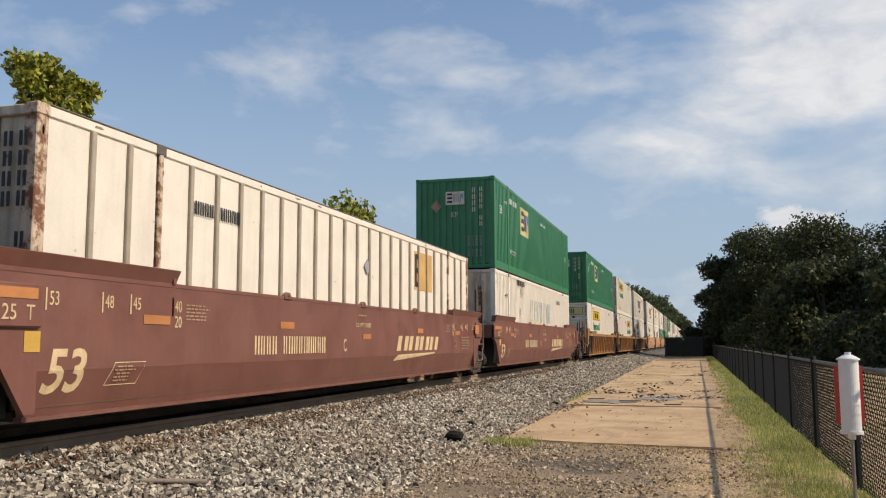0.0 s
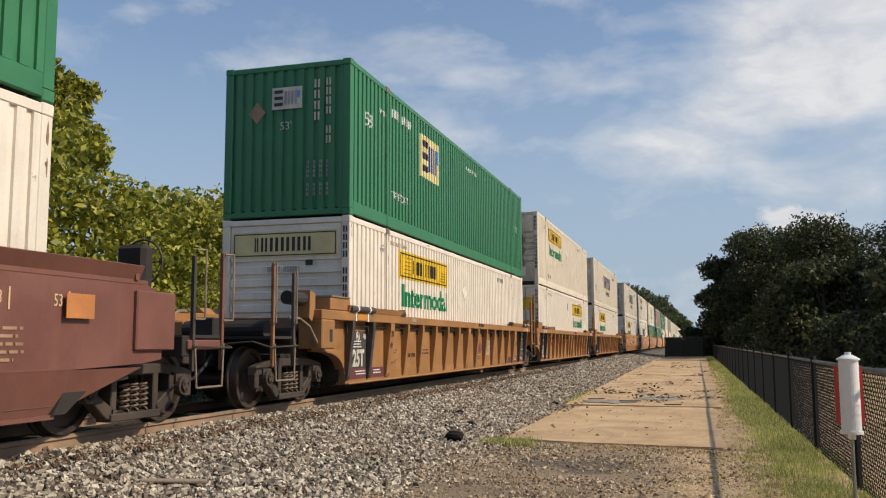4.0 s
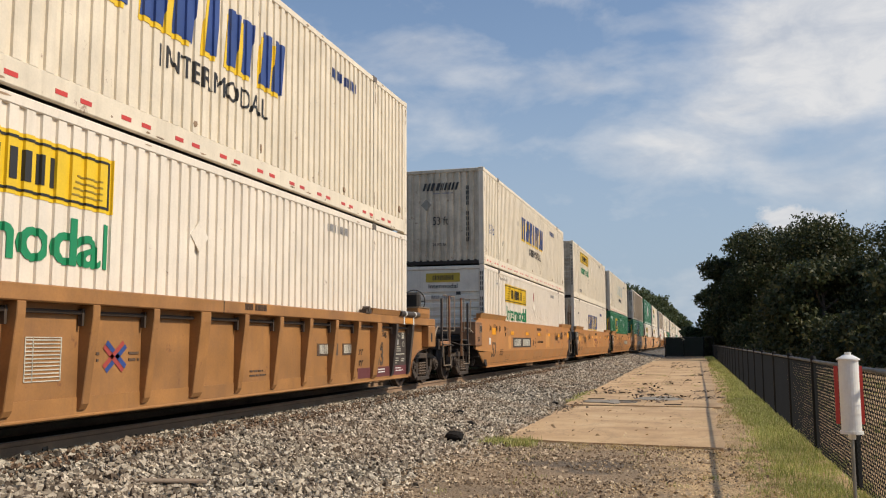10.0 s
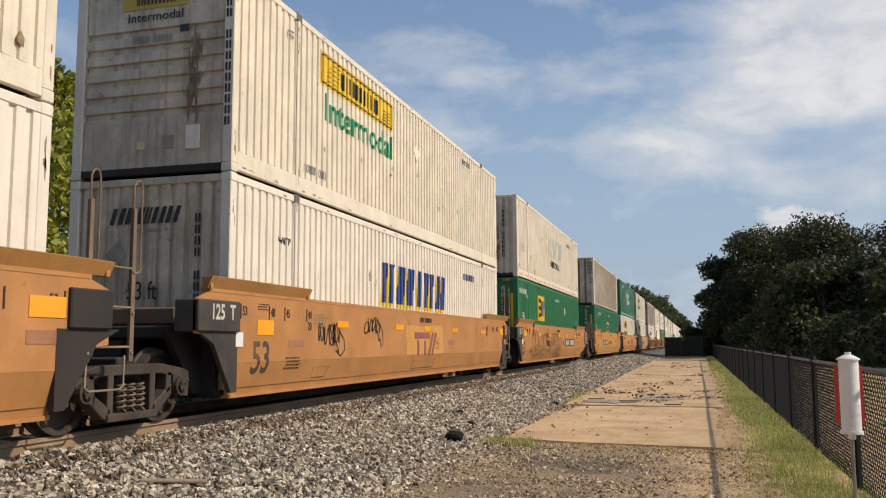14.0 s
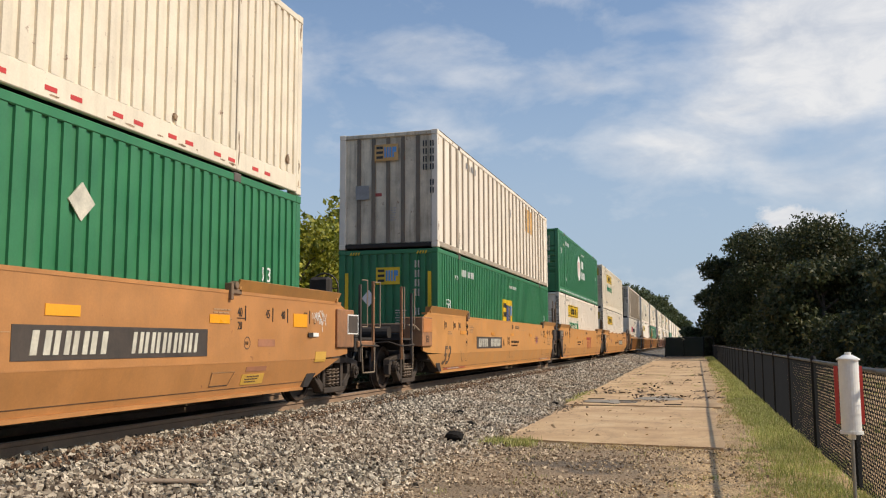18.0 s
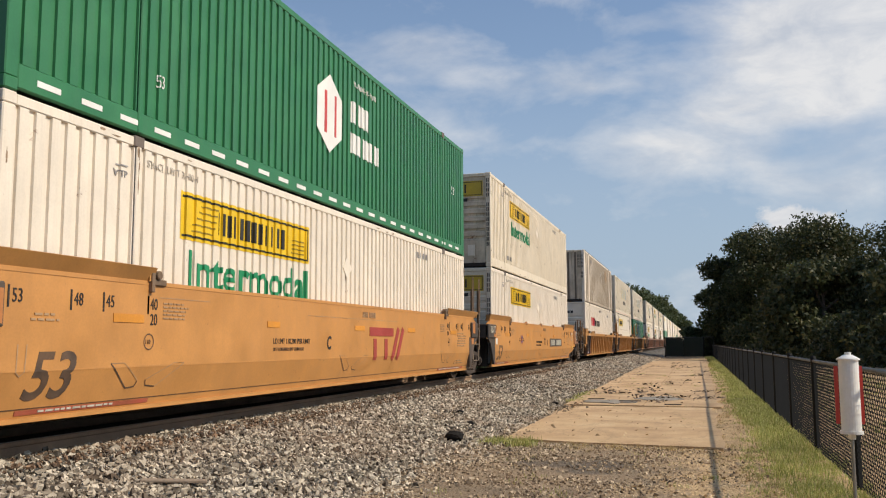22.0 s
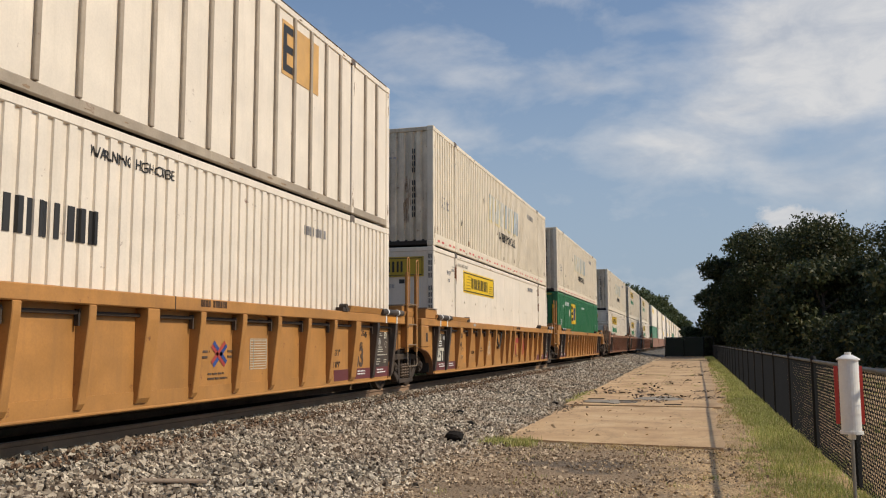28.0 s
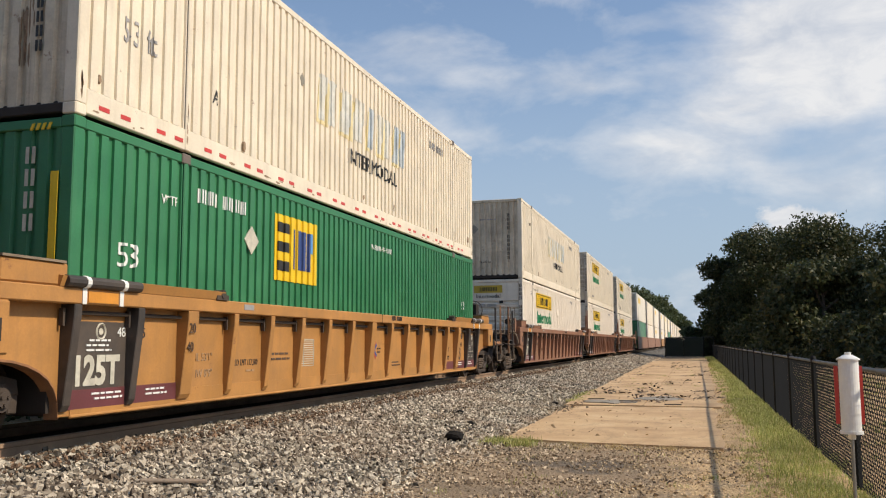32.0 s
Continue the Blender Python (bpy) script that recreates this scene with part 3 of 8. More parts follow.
def leaf_cloud(rng, blobs, n, size):
    """Leaf blades spread over lumpy crowns: blobs (x, y, z, rx, ry, rz)."""
    blobs = np.array(blobs, dtype=float)
    vol = blobs[:, 3] * blobs[:, 4] + blobs[:, 5] * blobs[:, 3]
    pick = rng.choice(len(blobs), n, p=vol / vol.sum())
    d = rng.normal(size=(n, 3))
    d /= np.linalg.norm(d, axis=1)[:, None]
    rad = 1.0 - 0.55 * rng.random(n) ** 1.6 + 0.10 * (rng.random(n) < 0.06)
    bump = 1 + 0.16 * np.sin(d[:, 0] * 7 + pick) * np.cos(d[:, 2] * 6 + 2 * pick) + 0.10 * np.sin(d[:, 1] * 13 + pick * 3) + 0.07 * np.sin(d[:, 0] * 23 + d[:, 2] * 19 + pick)
    c = blobs[pick, :3] + d * blobs[pick, 3:] * (rad * bump)[:, None]
    a = rng.normal(size=(n, 3))
    a /= np.linalg.norm(a, axis=1)[:, None]
    nrm = d * 0.6 + rng.normal(size=(n, 3)) * 0.7
    b = np.cross(a, nrm)
    b /= np.linalg.norm(b, axis=1)[:, None] + 1e-9
    s = size * rng.uniform(0.6, 1.4, n)
    a, b = a * s[:, None], b * (s * 0.55)[:, None]
    verts = np.stack([c - a, c - 0.1 * a + b, c + a, c - 0.1 * a - b], 1).reshape(-1, 3)
    faces = np.arange(n * 4).reshape(-1, 4)
    return verts, faces


def make_tree(x, y, height, radius, leaf, n, size, label, seed, trunk=0.25, low=0.25, category="tree", squash=1.0, limbs=11, clump=1.0):
    rng = np.random.default_rng(seed)
    root = thing("tree" if category == "tree" else "shrub", label, category, "trees along the railroad")
    root.matrix_basis = pose(x, y, -0.03)
    bm = bmesh.new()
    top = height * 0.7
    pts, prev = [], Vector((0, 0, -0.1))
    for i in range(5):
        f = (i + 1) / 5
        nxt = Vector((rng.uniform(-.12, .12) * height * 0.1, rng.uniform(-.12, .12) * height * 0.1, top * f))
        m = Matrix.Translation((prev + nxt) / 2) @ (nxt - prev).to_track_quat("Z", "Y").to_matrix().to_4x4()
        bmesh.ops.create_cone(bm, cap_ends=True, segments=8, radius1=trunk * (1 - 0.17 * i), radius2=trunk * (1 - 0.17 * (i + 1)), depth=(nxt - prev).length * 1.03, matrix=m)
        pts.append(nxt)
        prev = nxt
    blobs = []
    for i in range(limbs):
        az, f = rng.uniform(0, 6.28), low + (0.90 + 0.07 * (clump < 1) - low) * (i + 0.5) / limbs
        reach = radius * rng.uniform(0.45 * clump, 0.75 + 0.25 * (1 - clump)) * (1.05 - 0.55 * max(0, f - 0.55) / 0.4)
        tip = Vector((math.cos(az) * reach, math.sin(az) * reach * squash, height * f))
        start = pts[min(4, int(f * 5))] * 0.85
        mid = (start + tip) / 2 + Vector((0, 0, 0.06 * height))
        for p, q, r in ((start, mid, trunk * 0.30), (mid, tip, trunk * 0.16)):
            rod(bm, p, q, r, 5)
        rr = radius * rng.uniform(0.34, 0.56) * clump
        rz = rr * rng.uniform(0.62, 0.9)
        blobs.append((tip.x, tip.y, min(tip.z, height - rz), rr, rr, rz))
    blobs.append((0, 0, height * 0.84, radius * 0.55 * clump, radius * 0.55 * clump, height * 0.15 * clump))
    if low < 0.15:
        for i in range(5):
            az = i * 1.257 + rng.uniform(0, 1)
            blobs.append((math.cos(az) * radius * 0.6, math.sin(az) * radius * 0.6 * squash, height * rng.uniform(0.12, 0.3), radius * 0.45, radius * 0.45, height * 0.2))
    part("trunk", bm, BARK, root)
    v, f = leaf_cloud(rng, blobs, n, size)
    part("crown", mesh_from_arrays("crown", v, f, leaf), leaf, root)
    return root


def make_trees():
    dark = "dense dark green broadleaf tree beyond the chain-link fence"
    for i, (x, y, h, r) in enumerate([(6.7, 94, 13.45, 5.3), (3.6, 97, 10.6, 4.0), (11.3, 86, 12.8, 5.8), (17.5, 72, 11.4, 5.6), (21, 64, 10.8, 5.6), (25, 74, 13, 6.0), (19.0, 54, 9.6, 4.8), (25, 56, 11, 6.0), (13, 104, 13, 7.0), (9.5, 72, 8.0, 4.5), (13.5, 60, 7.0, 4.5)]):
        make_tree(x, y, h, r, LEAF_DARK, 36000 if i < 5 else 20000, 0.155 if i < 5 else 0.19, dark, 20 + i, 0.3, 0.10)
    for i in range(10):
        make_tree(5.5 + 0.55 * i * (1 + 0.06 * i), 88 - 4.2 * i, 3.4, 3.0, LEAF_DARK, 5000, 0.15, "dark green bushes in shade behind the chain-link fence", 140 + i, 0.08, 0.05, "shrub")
    light = "sunlit yellow-green broadleaf tree behind the track"
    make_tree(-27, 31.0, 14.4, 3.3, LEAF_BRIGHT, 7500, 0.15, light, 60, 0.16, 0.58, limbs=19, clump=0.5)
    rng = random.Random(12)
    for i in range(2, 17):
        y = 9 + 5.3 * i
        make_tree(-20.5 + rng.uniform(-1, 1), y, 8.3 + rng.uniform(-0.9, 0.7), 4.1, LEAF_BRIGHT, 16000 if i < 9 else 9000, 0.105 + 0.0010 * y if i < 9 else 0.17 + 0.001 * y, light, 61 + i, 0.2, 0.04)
    far = [(-25.9, 62, 13.2, 3.6)] + [(-22, 105 + 14 * k, 9.0 + 0.9 * k, 6.0) for k in range(9)] + [(-22, 300, 21.5, 9), (-21, 333, 21, 9), (-20, 368, 23, 9), (-19, 408, 23, 9), (-18, 455, 24, 9.5), (-17, 515, 24, 10), (-15.5, 590, 23.5, 10), (-14, 690, 24, 11)]
    for i, (x, y, h, r) in enumerate(far):
        make_tree(x, y, h, r, LEAF_BRIGHT if y < 90 else LEAF_FAR, 7000, 0.15 + 0.0013 * y, light if y < 90 else "distant green trees behind the far track", 90 + i, 0.22, 0.06)
    for i in range(12):
        make_tree(-16.5 - 1.0 * (i % 3), 10 + 5.5 * i, 2.6 + 0.9 * (i % 2), 2.4, LEAF_BRIGHT, 7000, 0.06 + 0.0008 * i * 5, "sunlit yellow-green bushes on the bank behind the track", 180 + i, 0.07, 0.05, "shrub")
    for i in range(20):
        make_tree(-12.4 - 0.5 * (i % 3), 7 + 2.7 * i, 1.15 + 0.25 * (i % 2), 1.7, LEAF_FAR, 2600, 0.07 + 0.001 * i, "low green brush along the far side of the track", 230 + i, 0.04, 0.05, "shrub")
    for i, (x, y, h, r) in enumerate([(-0.6, 97, 3.2, 1.9)]):
        make_tree(x, y, h, r, LEAF_FAR, 2500, 0.2, "green bush behind the end fence", 210 + i, 0.06, 0.05, "shrub")
    # unseen trees, added behind the camera to cut skylight on faces towards -y
    for i, (x, y, h, r) in enumerate([(9.5, -15, 10.5, 5.0), (-21, -6, 9.0, 4.6)]):
        make_tree(x, y, h, r, LEAF_DARK, 7000, 0.30, "unseen dark tree added behind the camera to block skylight", 300 + i, 0.25, 0.06)


# ---- fence ----
FENCE_X, FENCE_Z = 1.47, 1.18
FENCE_BLACK = surface("black_fence_coating", (0.012, 0.012, 0.012), 0.7, var=0.15, spec=0.2)
FENCE_RAIL = surface("black_top_rail", (0.045, 0.044, 0.044), 0.5, 0.1, var=0.15)


def make_fence():
    root = thing("chain_link_fence", "low black chain-link fence with steel posts", "fence")
    root.matrix_basis = pose(FENCE_X, 0, -0.03)
    post = bmesh.new()
    rod(post, (0, 0, 0), (0, 0, FENCE_Z + 0.03), 0.036, 10)
    bmesh.ops.create_uvsphere(post, u_segments=8, v_segments=4, radius=0.043, matrix=Matrix.Translation((0, 0, FENCE_Z + 0.03)))
    post = finish("post", post, FENCE_BLACK)
    for i in range(28):
        part("post", post, FENCE_BLACK, root, at=pose(0, 6.35 + 3.03 * i, 0))
    bm = bmesh.new()
    rod(bm, (0, 3, FENCE_Z), (0, 89, FENCE_Z), 0.022, 8)
    part("top_rail", bm, FENCE_RAIL, root)
    segs = []
    y0, y1, h, pitch = 3.0, 89.0, FENCE_Z - 0.04, 0.075
    n = int((y1 - y0 + h) / pitch)
    for k in range(n):
        a = y0 - h + k * pitch
        segs.append(((-0.006, a, 0.03), (-0.006, a + h, 0.03 + h)))
        segs.append(((0.006, a + h, 0.03), (0.006, a, 0.03 + h)))
    segs = np.array(segs)
    d = segs[:, 1] - segs[:, 0]
    r = 0.0032
    side = np.cross(d, (1.0, 0, 0))
    side /= np.linalg.norm(side, axis=1)[:, None]
    offs = [side * r, -side * r * 0.5 + np.array((r, 0, 0)), -side * r * 0.5 - np.array((r, 0, 0))]
    verts = np.stack([segs[:, e] + o for e in (0, 1) for o in offs], 1).reshape(-1, 3)
    base = (np.arange(len(segs)) * 6)[:, None, None]
    faces = (np.array([[0, 1, 4, 3], [1, 2, 5, 4], [2, 0, 3, 5]])[None] + base).reshape(-1, 4)
    part("wire_mesh", mesh_from_arrays("wire_mesh", verts, faces, FENCE_BLACK), FENCE_BLACK, root)



SCREEN = surface("dark_green_wind_screen", (0.012, 0.019, 0.012), 0.8, var=0.2, bump=0.1)


def make_end_fence():
    root = thing("screened_fence", "dark green screened fence across the end of the yard", "fence")
    root.matrix_basis = pose(0, 89.3, -0.03)
    for k, x in enumerate((-3.05, -1.25, 0.62, 1.6)):
        bm = bmesh.new()
        rod(bm, (x, 0, 0), (x, 0, 2.0), 0.05, 8)
        part("post", bm, FENCE_BLACK, root)
        if k < 2:
            box_part("screen_panel", (x + 0.06, x + (1.74, 1.81)[k], -0.02, 0.02, 0.08, 1.90), SCREEN, root)
    bm = bmesh.new()
    for k in range(16):
        rod(bm, (0.66 + 0.06 * k, 0, 0.06), (0.66 + 0.06 * k, 0, 1.92), 0.008, 4)
    for k in range(10):
        rod(bm, (0.64, 0, 0.15 + 0.19 * k), (1.58, 0, 0.15 + 0.19 * k), 0.008, 4)
    part("wire_mesh", bm, FENCE_BLACK, root)
    bm = bmesh.new()
    rod(bm, (-3.05, 0, 1.95), (1.6, 0, 1.95), 0.03, 8)
    part("top_rail", bm, FENCE_RAIL, root)




def concrete_material():
    m = bpy.data.materials.new("weathered_tan_concrete")
    m.use_nodes = True
    nt = m.node_tree
    b = nt.nodes["Principled BSDF"]
    o = nt.nodes.new("ShaderNodeTexCoord").outputs["Object"]
    n1 = node(nt, "ShaderNodeTexNoise", Scale=0.8, Detail=8.0, Roughness=0.62, Distortion=0.3)
    n2 = node(nt, "ShaderNodeTexNoise", Scale=55.0, Detail=6.0, Roughness=0.7)
    n3 = node(nt, "ShaderNodeTexNoise", Scale=3.2, Detail=10.0, Roughness=0.75, Distortion=0.6)
    n4 = node(nt, "ShaderNodeTexVoronoi", Scale=0.55)
    n4.feature = "DISTANCE_TO_EDGE"
    warp = nt.nodes.new("ShaderNodeVectorMath")
    warp.operation = "ADD"
    for n in (n1, n2, n3):
        link(nt, o, n.inputs["Vector"])
    link(nt, o, warp.inputs[0])
    link(nt, n3.outputs["Color"], warp.inputs[1])
    link(nt, warp.outputs[0], n4.inputs["Vector"])
    col = ramp(nt, n1.outputs[0], [(0.30, (0.36, 0.225, 0.12)), (0.52, (0.53, 0.355, 0.195)), (0.75, (0.63, 0.455, 0.275))])
    col = mix(nt, 0.4, col, ramp(nt, n2.outputs[0], [(0.3, 0.5), (0.7, 1.1)]), "MULTIPLY")
    dirt = math_node(nt, "MULTIPLY", ramp(nt, n3.outputs[0], [(0.52, 0.0), (0.75, 1.0)]), 0.32)
    col = mix(nt, dirt, col, (0.17, 0.125, 0.08))
    crack = ramp(nt, n4.outputs["Distance"], [(0.0, 1.0), (0.012, 0.0)])
    col = mix(nt, math_node(nt, "MULTIPLY", crack, 0.5), col, (0.07, 0.055, 0.04))
    link(nt, col, b.inputs["Base Color"])
    b.inputs["Roughness"].default_value = 0.9
    bp = node(nt, "ShaderNodeBump", Strength=0.35, Distance=0.01)
    link(nt, n2.outputs[0], bp.inputs["Height"])
    link(nt, bp.outputs[0], b.inputs["Normal"])
    return m


def make_patch():
    """Broken mortar skims over the slabs."""
    grey = surface("grey_mortar_skim", (0.32, 0.285, 0.24), 0.9, var=0.25, scale=3.0, fine=50.0, dirt=0.5, bump=0.3, dirt_col=(0.16, 0.13, 0.10))
    for k, (x, y, rx, ry) in enumerate([(-2.0, 21.0, 0.75, 0.75), (-0.95, 22.3, 0.7, 1.0)]):
        bm = bmesh.new()
        rim = []
        for i in range(36):
            a = 2 * math.pi * i / 36
            f = 0.8 + 0.4 * noise.noise(Vector((math.cos(a) * 2 + k * 5, math.sin(a) * 2, 7))) + 0.15 * noise.noise(Vector((math.cos(a) * 6, math.sin(a) * 6, k + 3)))
            rim.append((x + rx * f * math.cos(a), y + ry * f * math.sin(a)))
        low, top = [bm.verts.new((*p, 0.0)) for p in rim], [bm.verts.new((*p, 0.029)) for p in rim]
        bm.faces.new(top)
        for i in range(36):
            bm.faces.new((low[i], low[(i + 1) % 36], top[(i + 1) % 36], top[i]))
        ob = new("mortar_patch", finish("mortar_patch", bm, grey))
        tagged(ob, "grey broken mortar patch over the tan slab", "pavement", kind="structure")


def slab_mesh(x0, x1, y0, y1, seed, top=0.035, skew=0.0):
    """A cast slab with slightly broken edges."""
    rng = random.Random(seed)
    pts = []
    n = max(6, int((y1 - y0) / 0.25))
    nx = max(4, int((x1 - x0) / 0.25))
    for i in range(nx):
        pts.append((x0 + (x1 - x0) * i / nx, y0 + skew * i / nx + 0.10 * noise.noise(Vector((i * 0.3, seed * 3.1, 0))) + rng.uniform(-0.03, 0.03)))
    for i in range(n):
        pts.append((x1 + (0.12 * noise.noise(Vector((i * 0.21, seed * 1.7, 5))) if x1 > 0 else 0.0) + rng.uniform(-0.015, 0.015), y0 + skew + (y1 - y0 - skew) * i / n))
    for i in range(nx):
        pts.append((x1 - (x1 - x0) * i / nx, y1 + 0.10 * noise.noise(Vector((i * 0.3, seed * 3.1 + 9, 0))) + rng.uniform(-0.03, 0.03)))
    for i in range(n):
        pts.append((x0 + rng.uniform(-0.02, 0.02), y1 - (y1 - y0) * i / n))
    bm = bmesh.new()
    a = [bm.verts.new((x, y, -0.12)) for x, y in pts]
    c = [bm.verts.new((x, y, top)) for x, y in pts]
    bm.faces.new(c)
    for i in range(len(pts)):
        j = (i + 1) % len(pts)
        bm.faces.new((a[i], a[j], c[j], c[i]))
    return bm


def make_pavement():
    con = concrete_material()
    root = tagged(new("pavement"), "cracked tan concrete slabs with weeds in the joints", "pavement", kind="structure")
    for k, (x0, x1, y0, y1, top, skew) in enumerate([(-2.82, 0.30, 12.75, 19.75, -0.004, -0.45), (-2.95, -1.2, 19.9, 24.2, 0.012, 0.0), (-1.18, 0.45, 19.8, 26.4, 0.016, 0.0), (-3.0, -1.2, 24.25, 31.0, 0.016, 0.0), (-1.18, 0.5, 26.45, 33.5, 0.014, 0.0), (-3.05, -1.2, 31.05, 38.5, 0.015, 0.0),
                                             (-1.18, 0.52, 33.55, 42.0, 0.016, 0.0), (-3.15, -1.2, 38.55, 46.0, 0.014, 0.0), (-1.18, 0.55, 42.05, 53.6, 0.016, 0.0), (-3.25, -1.2, 46.05, 57.0, 0.015, 0.0), (-1.18, 0.6, 53.65, 68.5, 0.014, 0.0), (-3.4, -1.2, 57.05, 68.5, 0.016, 0.0)]):
        part("slab", slab_mesh(x0, x1, y0, y1, k, top, skew), con, root)
    part("slab", slab_mesh(-6.0, -3.2, 69.5, 86.0, 50, 0.03), con, root, "pale concrete crossing slab")


def grass_blades(name, regions, label, seed, material):
    """regions: (x0, x1, y0, y1, count, height, clumps)"""
    rng = np.random.default_rng(seed)
    allv = []
    for x0, x1, y0, y1, n, h, clumps in regions:
        if clumps:
            cx, cy = rng.uniform(x0, x1, clumps), rng.uniform(y0, y1, clumps)
            k = rng.integers(0, clumps, n)
            x, y = cx[k] + rng.normal(0, 0.07, n), cy[k] + rng.normal(0, 0.10, n)
        else:
            x, y = rng.uniform(x0, x1, n), rng.uniform(y0, y1, n)
        hh = h * rng.uniform(0.4, 1.3, n)
        az = rng.uniform(0, 6.28, n)
        w = 0.0035 + 0.00025 * y
        lean = rng.uniform(0.1, 0.7, n) * hh
        dx, dy = np.cos(az), np.sin(az)
        z0 = np.full(n, -0.045)
        p0 = np.stack([x - dy * w, y + dx * w, z0], 1)
        p1 = np.stack([x + dy * w, y - dx * w, z0], 1)
        p2 = np.stack([x + dx * lean, y + dy * lean, z0 + hh], 1)
        allv.append(np.stack([p0, p1, p2], 1))
    v = np.concatenate(allv).reshape(-1, 3)
    me = mesh_from_arrays(name, v, np.arange(len(v)).reshape(-1, 3), material)
    tagged(new(name, me), label, "grass", kind="stuff")


def make_grass():
    green = leaf_material("dry_green_grass", (0.20, 0.24, 0.055), (0.49, 0.51, 0.145), (0.74, 0.63, 0.31))
    dry = leaf_material("straw_grass", (0.40, 0.29, 0.14), (0.58, 0.44, 0.22), (0.68, 0.55, 0.32))
    grass_blades("grass", [(0.80, 1.55, 5.0, 26, 40000, 0.075, 900), (1.0, 1.5, 12, 60, 22000, 0.10, 500), (0.5, 0.95, 6.0, 14, 5000, 0.045, 130), (0.6, 1.0, 14, 60, 5000, 0.06, 160), (1.55, 6.5, 5, 45, 12000, 0.09, 500), (0.8, 1.5, 50, 89, 7000, 0.13, 200)], "patchy green grass along the foot of the fence", 5, green)
    grass_blades("weeds", [(-2.95, -2.3, 12.0, 12.7, 1500, 0.09, 22), (-3.1, -2.85, 21, 26, 1000, 0.09, 20), (-2.2, 0.0, 19.8, 20.2, 400, 0.06, 9), (-1.6, -0.3, 24.3, 24.6, 300, 0.07, 8), (-0.3, 0.1, 15.5, 17.0, 160, 0.05, 4), (-2.5, 0.4, 27, 48, 900, 0.09, 18), (-2.6, 0.3, 7.5, 12, 500, 0.05, 20)], "green weeds growing in joints and gravel", 6, green)
    grass_blades("dry_grass", [(-2.2, 0.0, 11.9, 12.6, 1600, 0.05, 40), (0.15, 1.0, 6, 24, 6000, 0.045, 190), (-2.6, 0.5, 6.5, 12, 900, 0.04, 40)], "straw-coloured dead grass on the dirt", 7, dry)


def make_stones():
    mat = stone_material("crushed_granite", (0.050, 0.040, 0.031), (0.235, 0.196, 0.148), (0.54, 0.468, 0.368))

    def bed(y0, y1, edge):
        def place(rng, n):
            x = TRACK_X + 0.85 + rng.random(n) * (edge - 0.85)
            y = rng.uniform(y0, y1, n)
            u = x - TRACK_X
            keep = rng.random(n) < np.clip((edge - u) / 0.55, 0.0, 1.0) ** 0.7
            x, y = x[keep], y[keep]
            z = np.array([ballast_height(v) for v in x]) + rng.uniform(-0.018, 0.026, len(x))
            return x, y, z
        return place
    label = "grey crushed-stone ballast along the track"
    scatter_stones("ballast_stones", 52000, bed(4.5, 21, 4.75), lambda r, n, y: 0.013 + 0.034 * r.random(n) ** 1.5, mat, label, "ballast", 1)
    scatter_stones("ballast_stones", 17000, bed(21, 45, 4.45), lambda r, n, y: r.uniform(0.022, 0.052, n), mat, label, "ballast", 2)
    scatter_stones("ballast_stones", 6000, bed(45, 85, 4.3), lambda r, n, y: r.uniform(0.05, 0.085, n), mat, label, "ballast", 3)
    soil = stone_material("soil_stained_stone", (0.07, 0.052, 0.036), (0.19, 0.14, 0.09), (0.40, 0.32, 0.22))

    def verge(rng, n):
        x, y = -2.6 - 2.0 * rng.random(n) ** 1.4, rng.uniform(10.5, 48, n)
        lump = np.array([noise.noise(Vector((a * 0.9, c * 0.5, 12.0))) for a, c in zip(x, y)])
        keep = rng.random(n) < np.clip(0.45 + 1.5 * lump, 0.05, 1)
        x, y = x[keep], y[keep]
        return x, y, np.array([max(ballast_height(a), ground_height(a, c)) for a, c in zip(x, y)]) + rng.uniform(0.0, 0.03, len(x))
    scatter_stones("gravel", 9000, verge, lambda r, n, y: (0.010 + 0.026 * r.random(n) ** 1.6) * (0.8 + y * 0.016), soil, "soil-stained gravel beside the slabs", "gravel", 14)
    rusty = stone_material("rusty_fines", (0.045, 0.030, 0.020), (0.12, 0.07, 0.042), (0.24, 0.15, 0.09))
    scatter_stones("rust_fines", 5500, lambda r, n: ((TRACK_X + 1.0 + 0.75 * r.random(n) ** 1.6), r.uniform(4.5, 40, n), np.full(n, BALLAST_TOP + 0.02)), lambda r, n, y: r.uniform(0.008, 0.03, n), rusty, "rust-brown scale and splinters along the tie ends", "debris", 11)
    brown = stone_material("brown_gravel", (0.085, 0.062, 0.043), (0.25, 0.175, 0.108), (0.52, 0.41, 0.285))

    def dirt(rng, n):
        x, y = rng.uniform(-3.4, 0.8, n), 5.5 + 7.0 * rng.random(n)
        lump = np.array([noise.noise(Vector((a * 1.1, c * 1.6, 4.0))) for a, c in zip(x, y)])
        keep = rng.random(n) < (0.10 + 0.9 * np.clip((0.4 - x) / 2.2, 0, 1)) * np.clip(0.65 + 1.3 * lump, 0.12, 1)
        x, y = x[keep], y[keep]
        return x, y, np.array([ground_height(a, b) for a, b in zip(x, y)]) + 0.002
    scatter_stones("gravel", 38000, dirt, lambda r, n, y: 0.004 + 0.028 * r.random(n) ** 3.0, brown, "loose brown gravel over packed dirt", "gravel", 4)


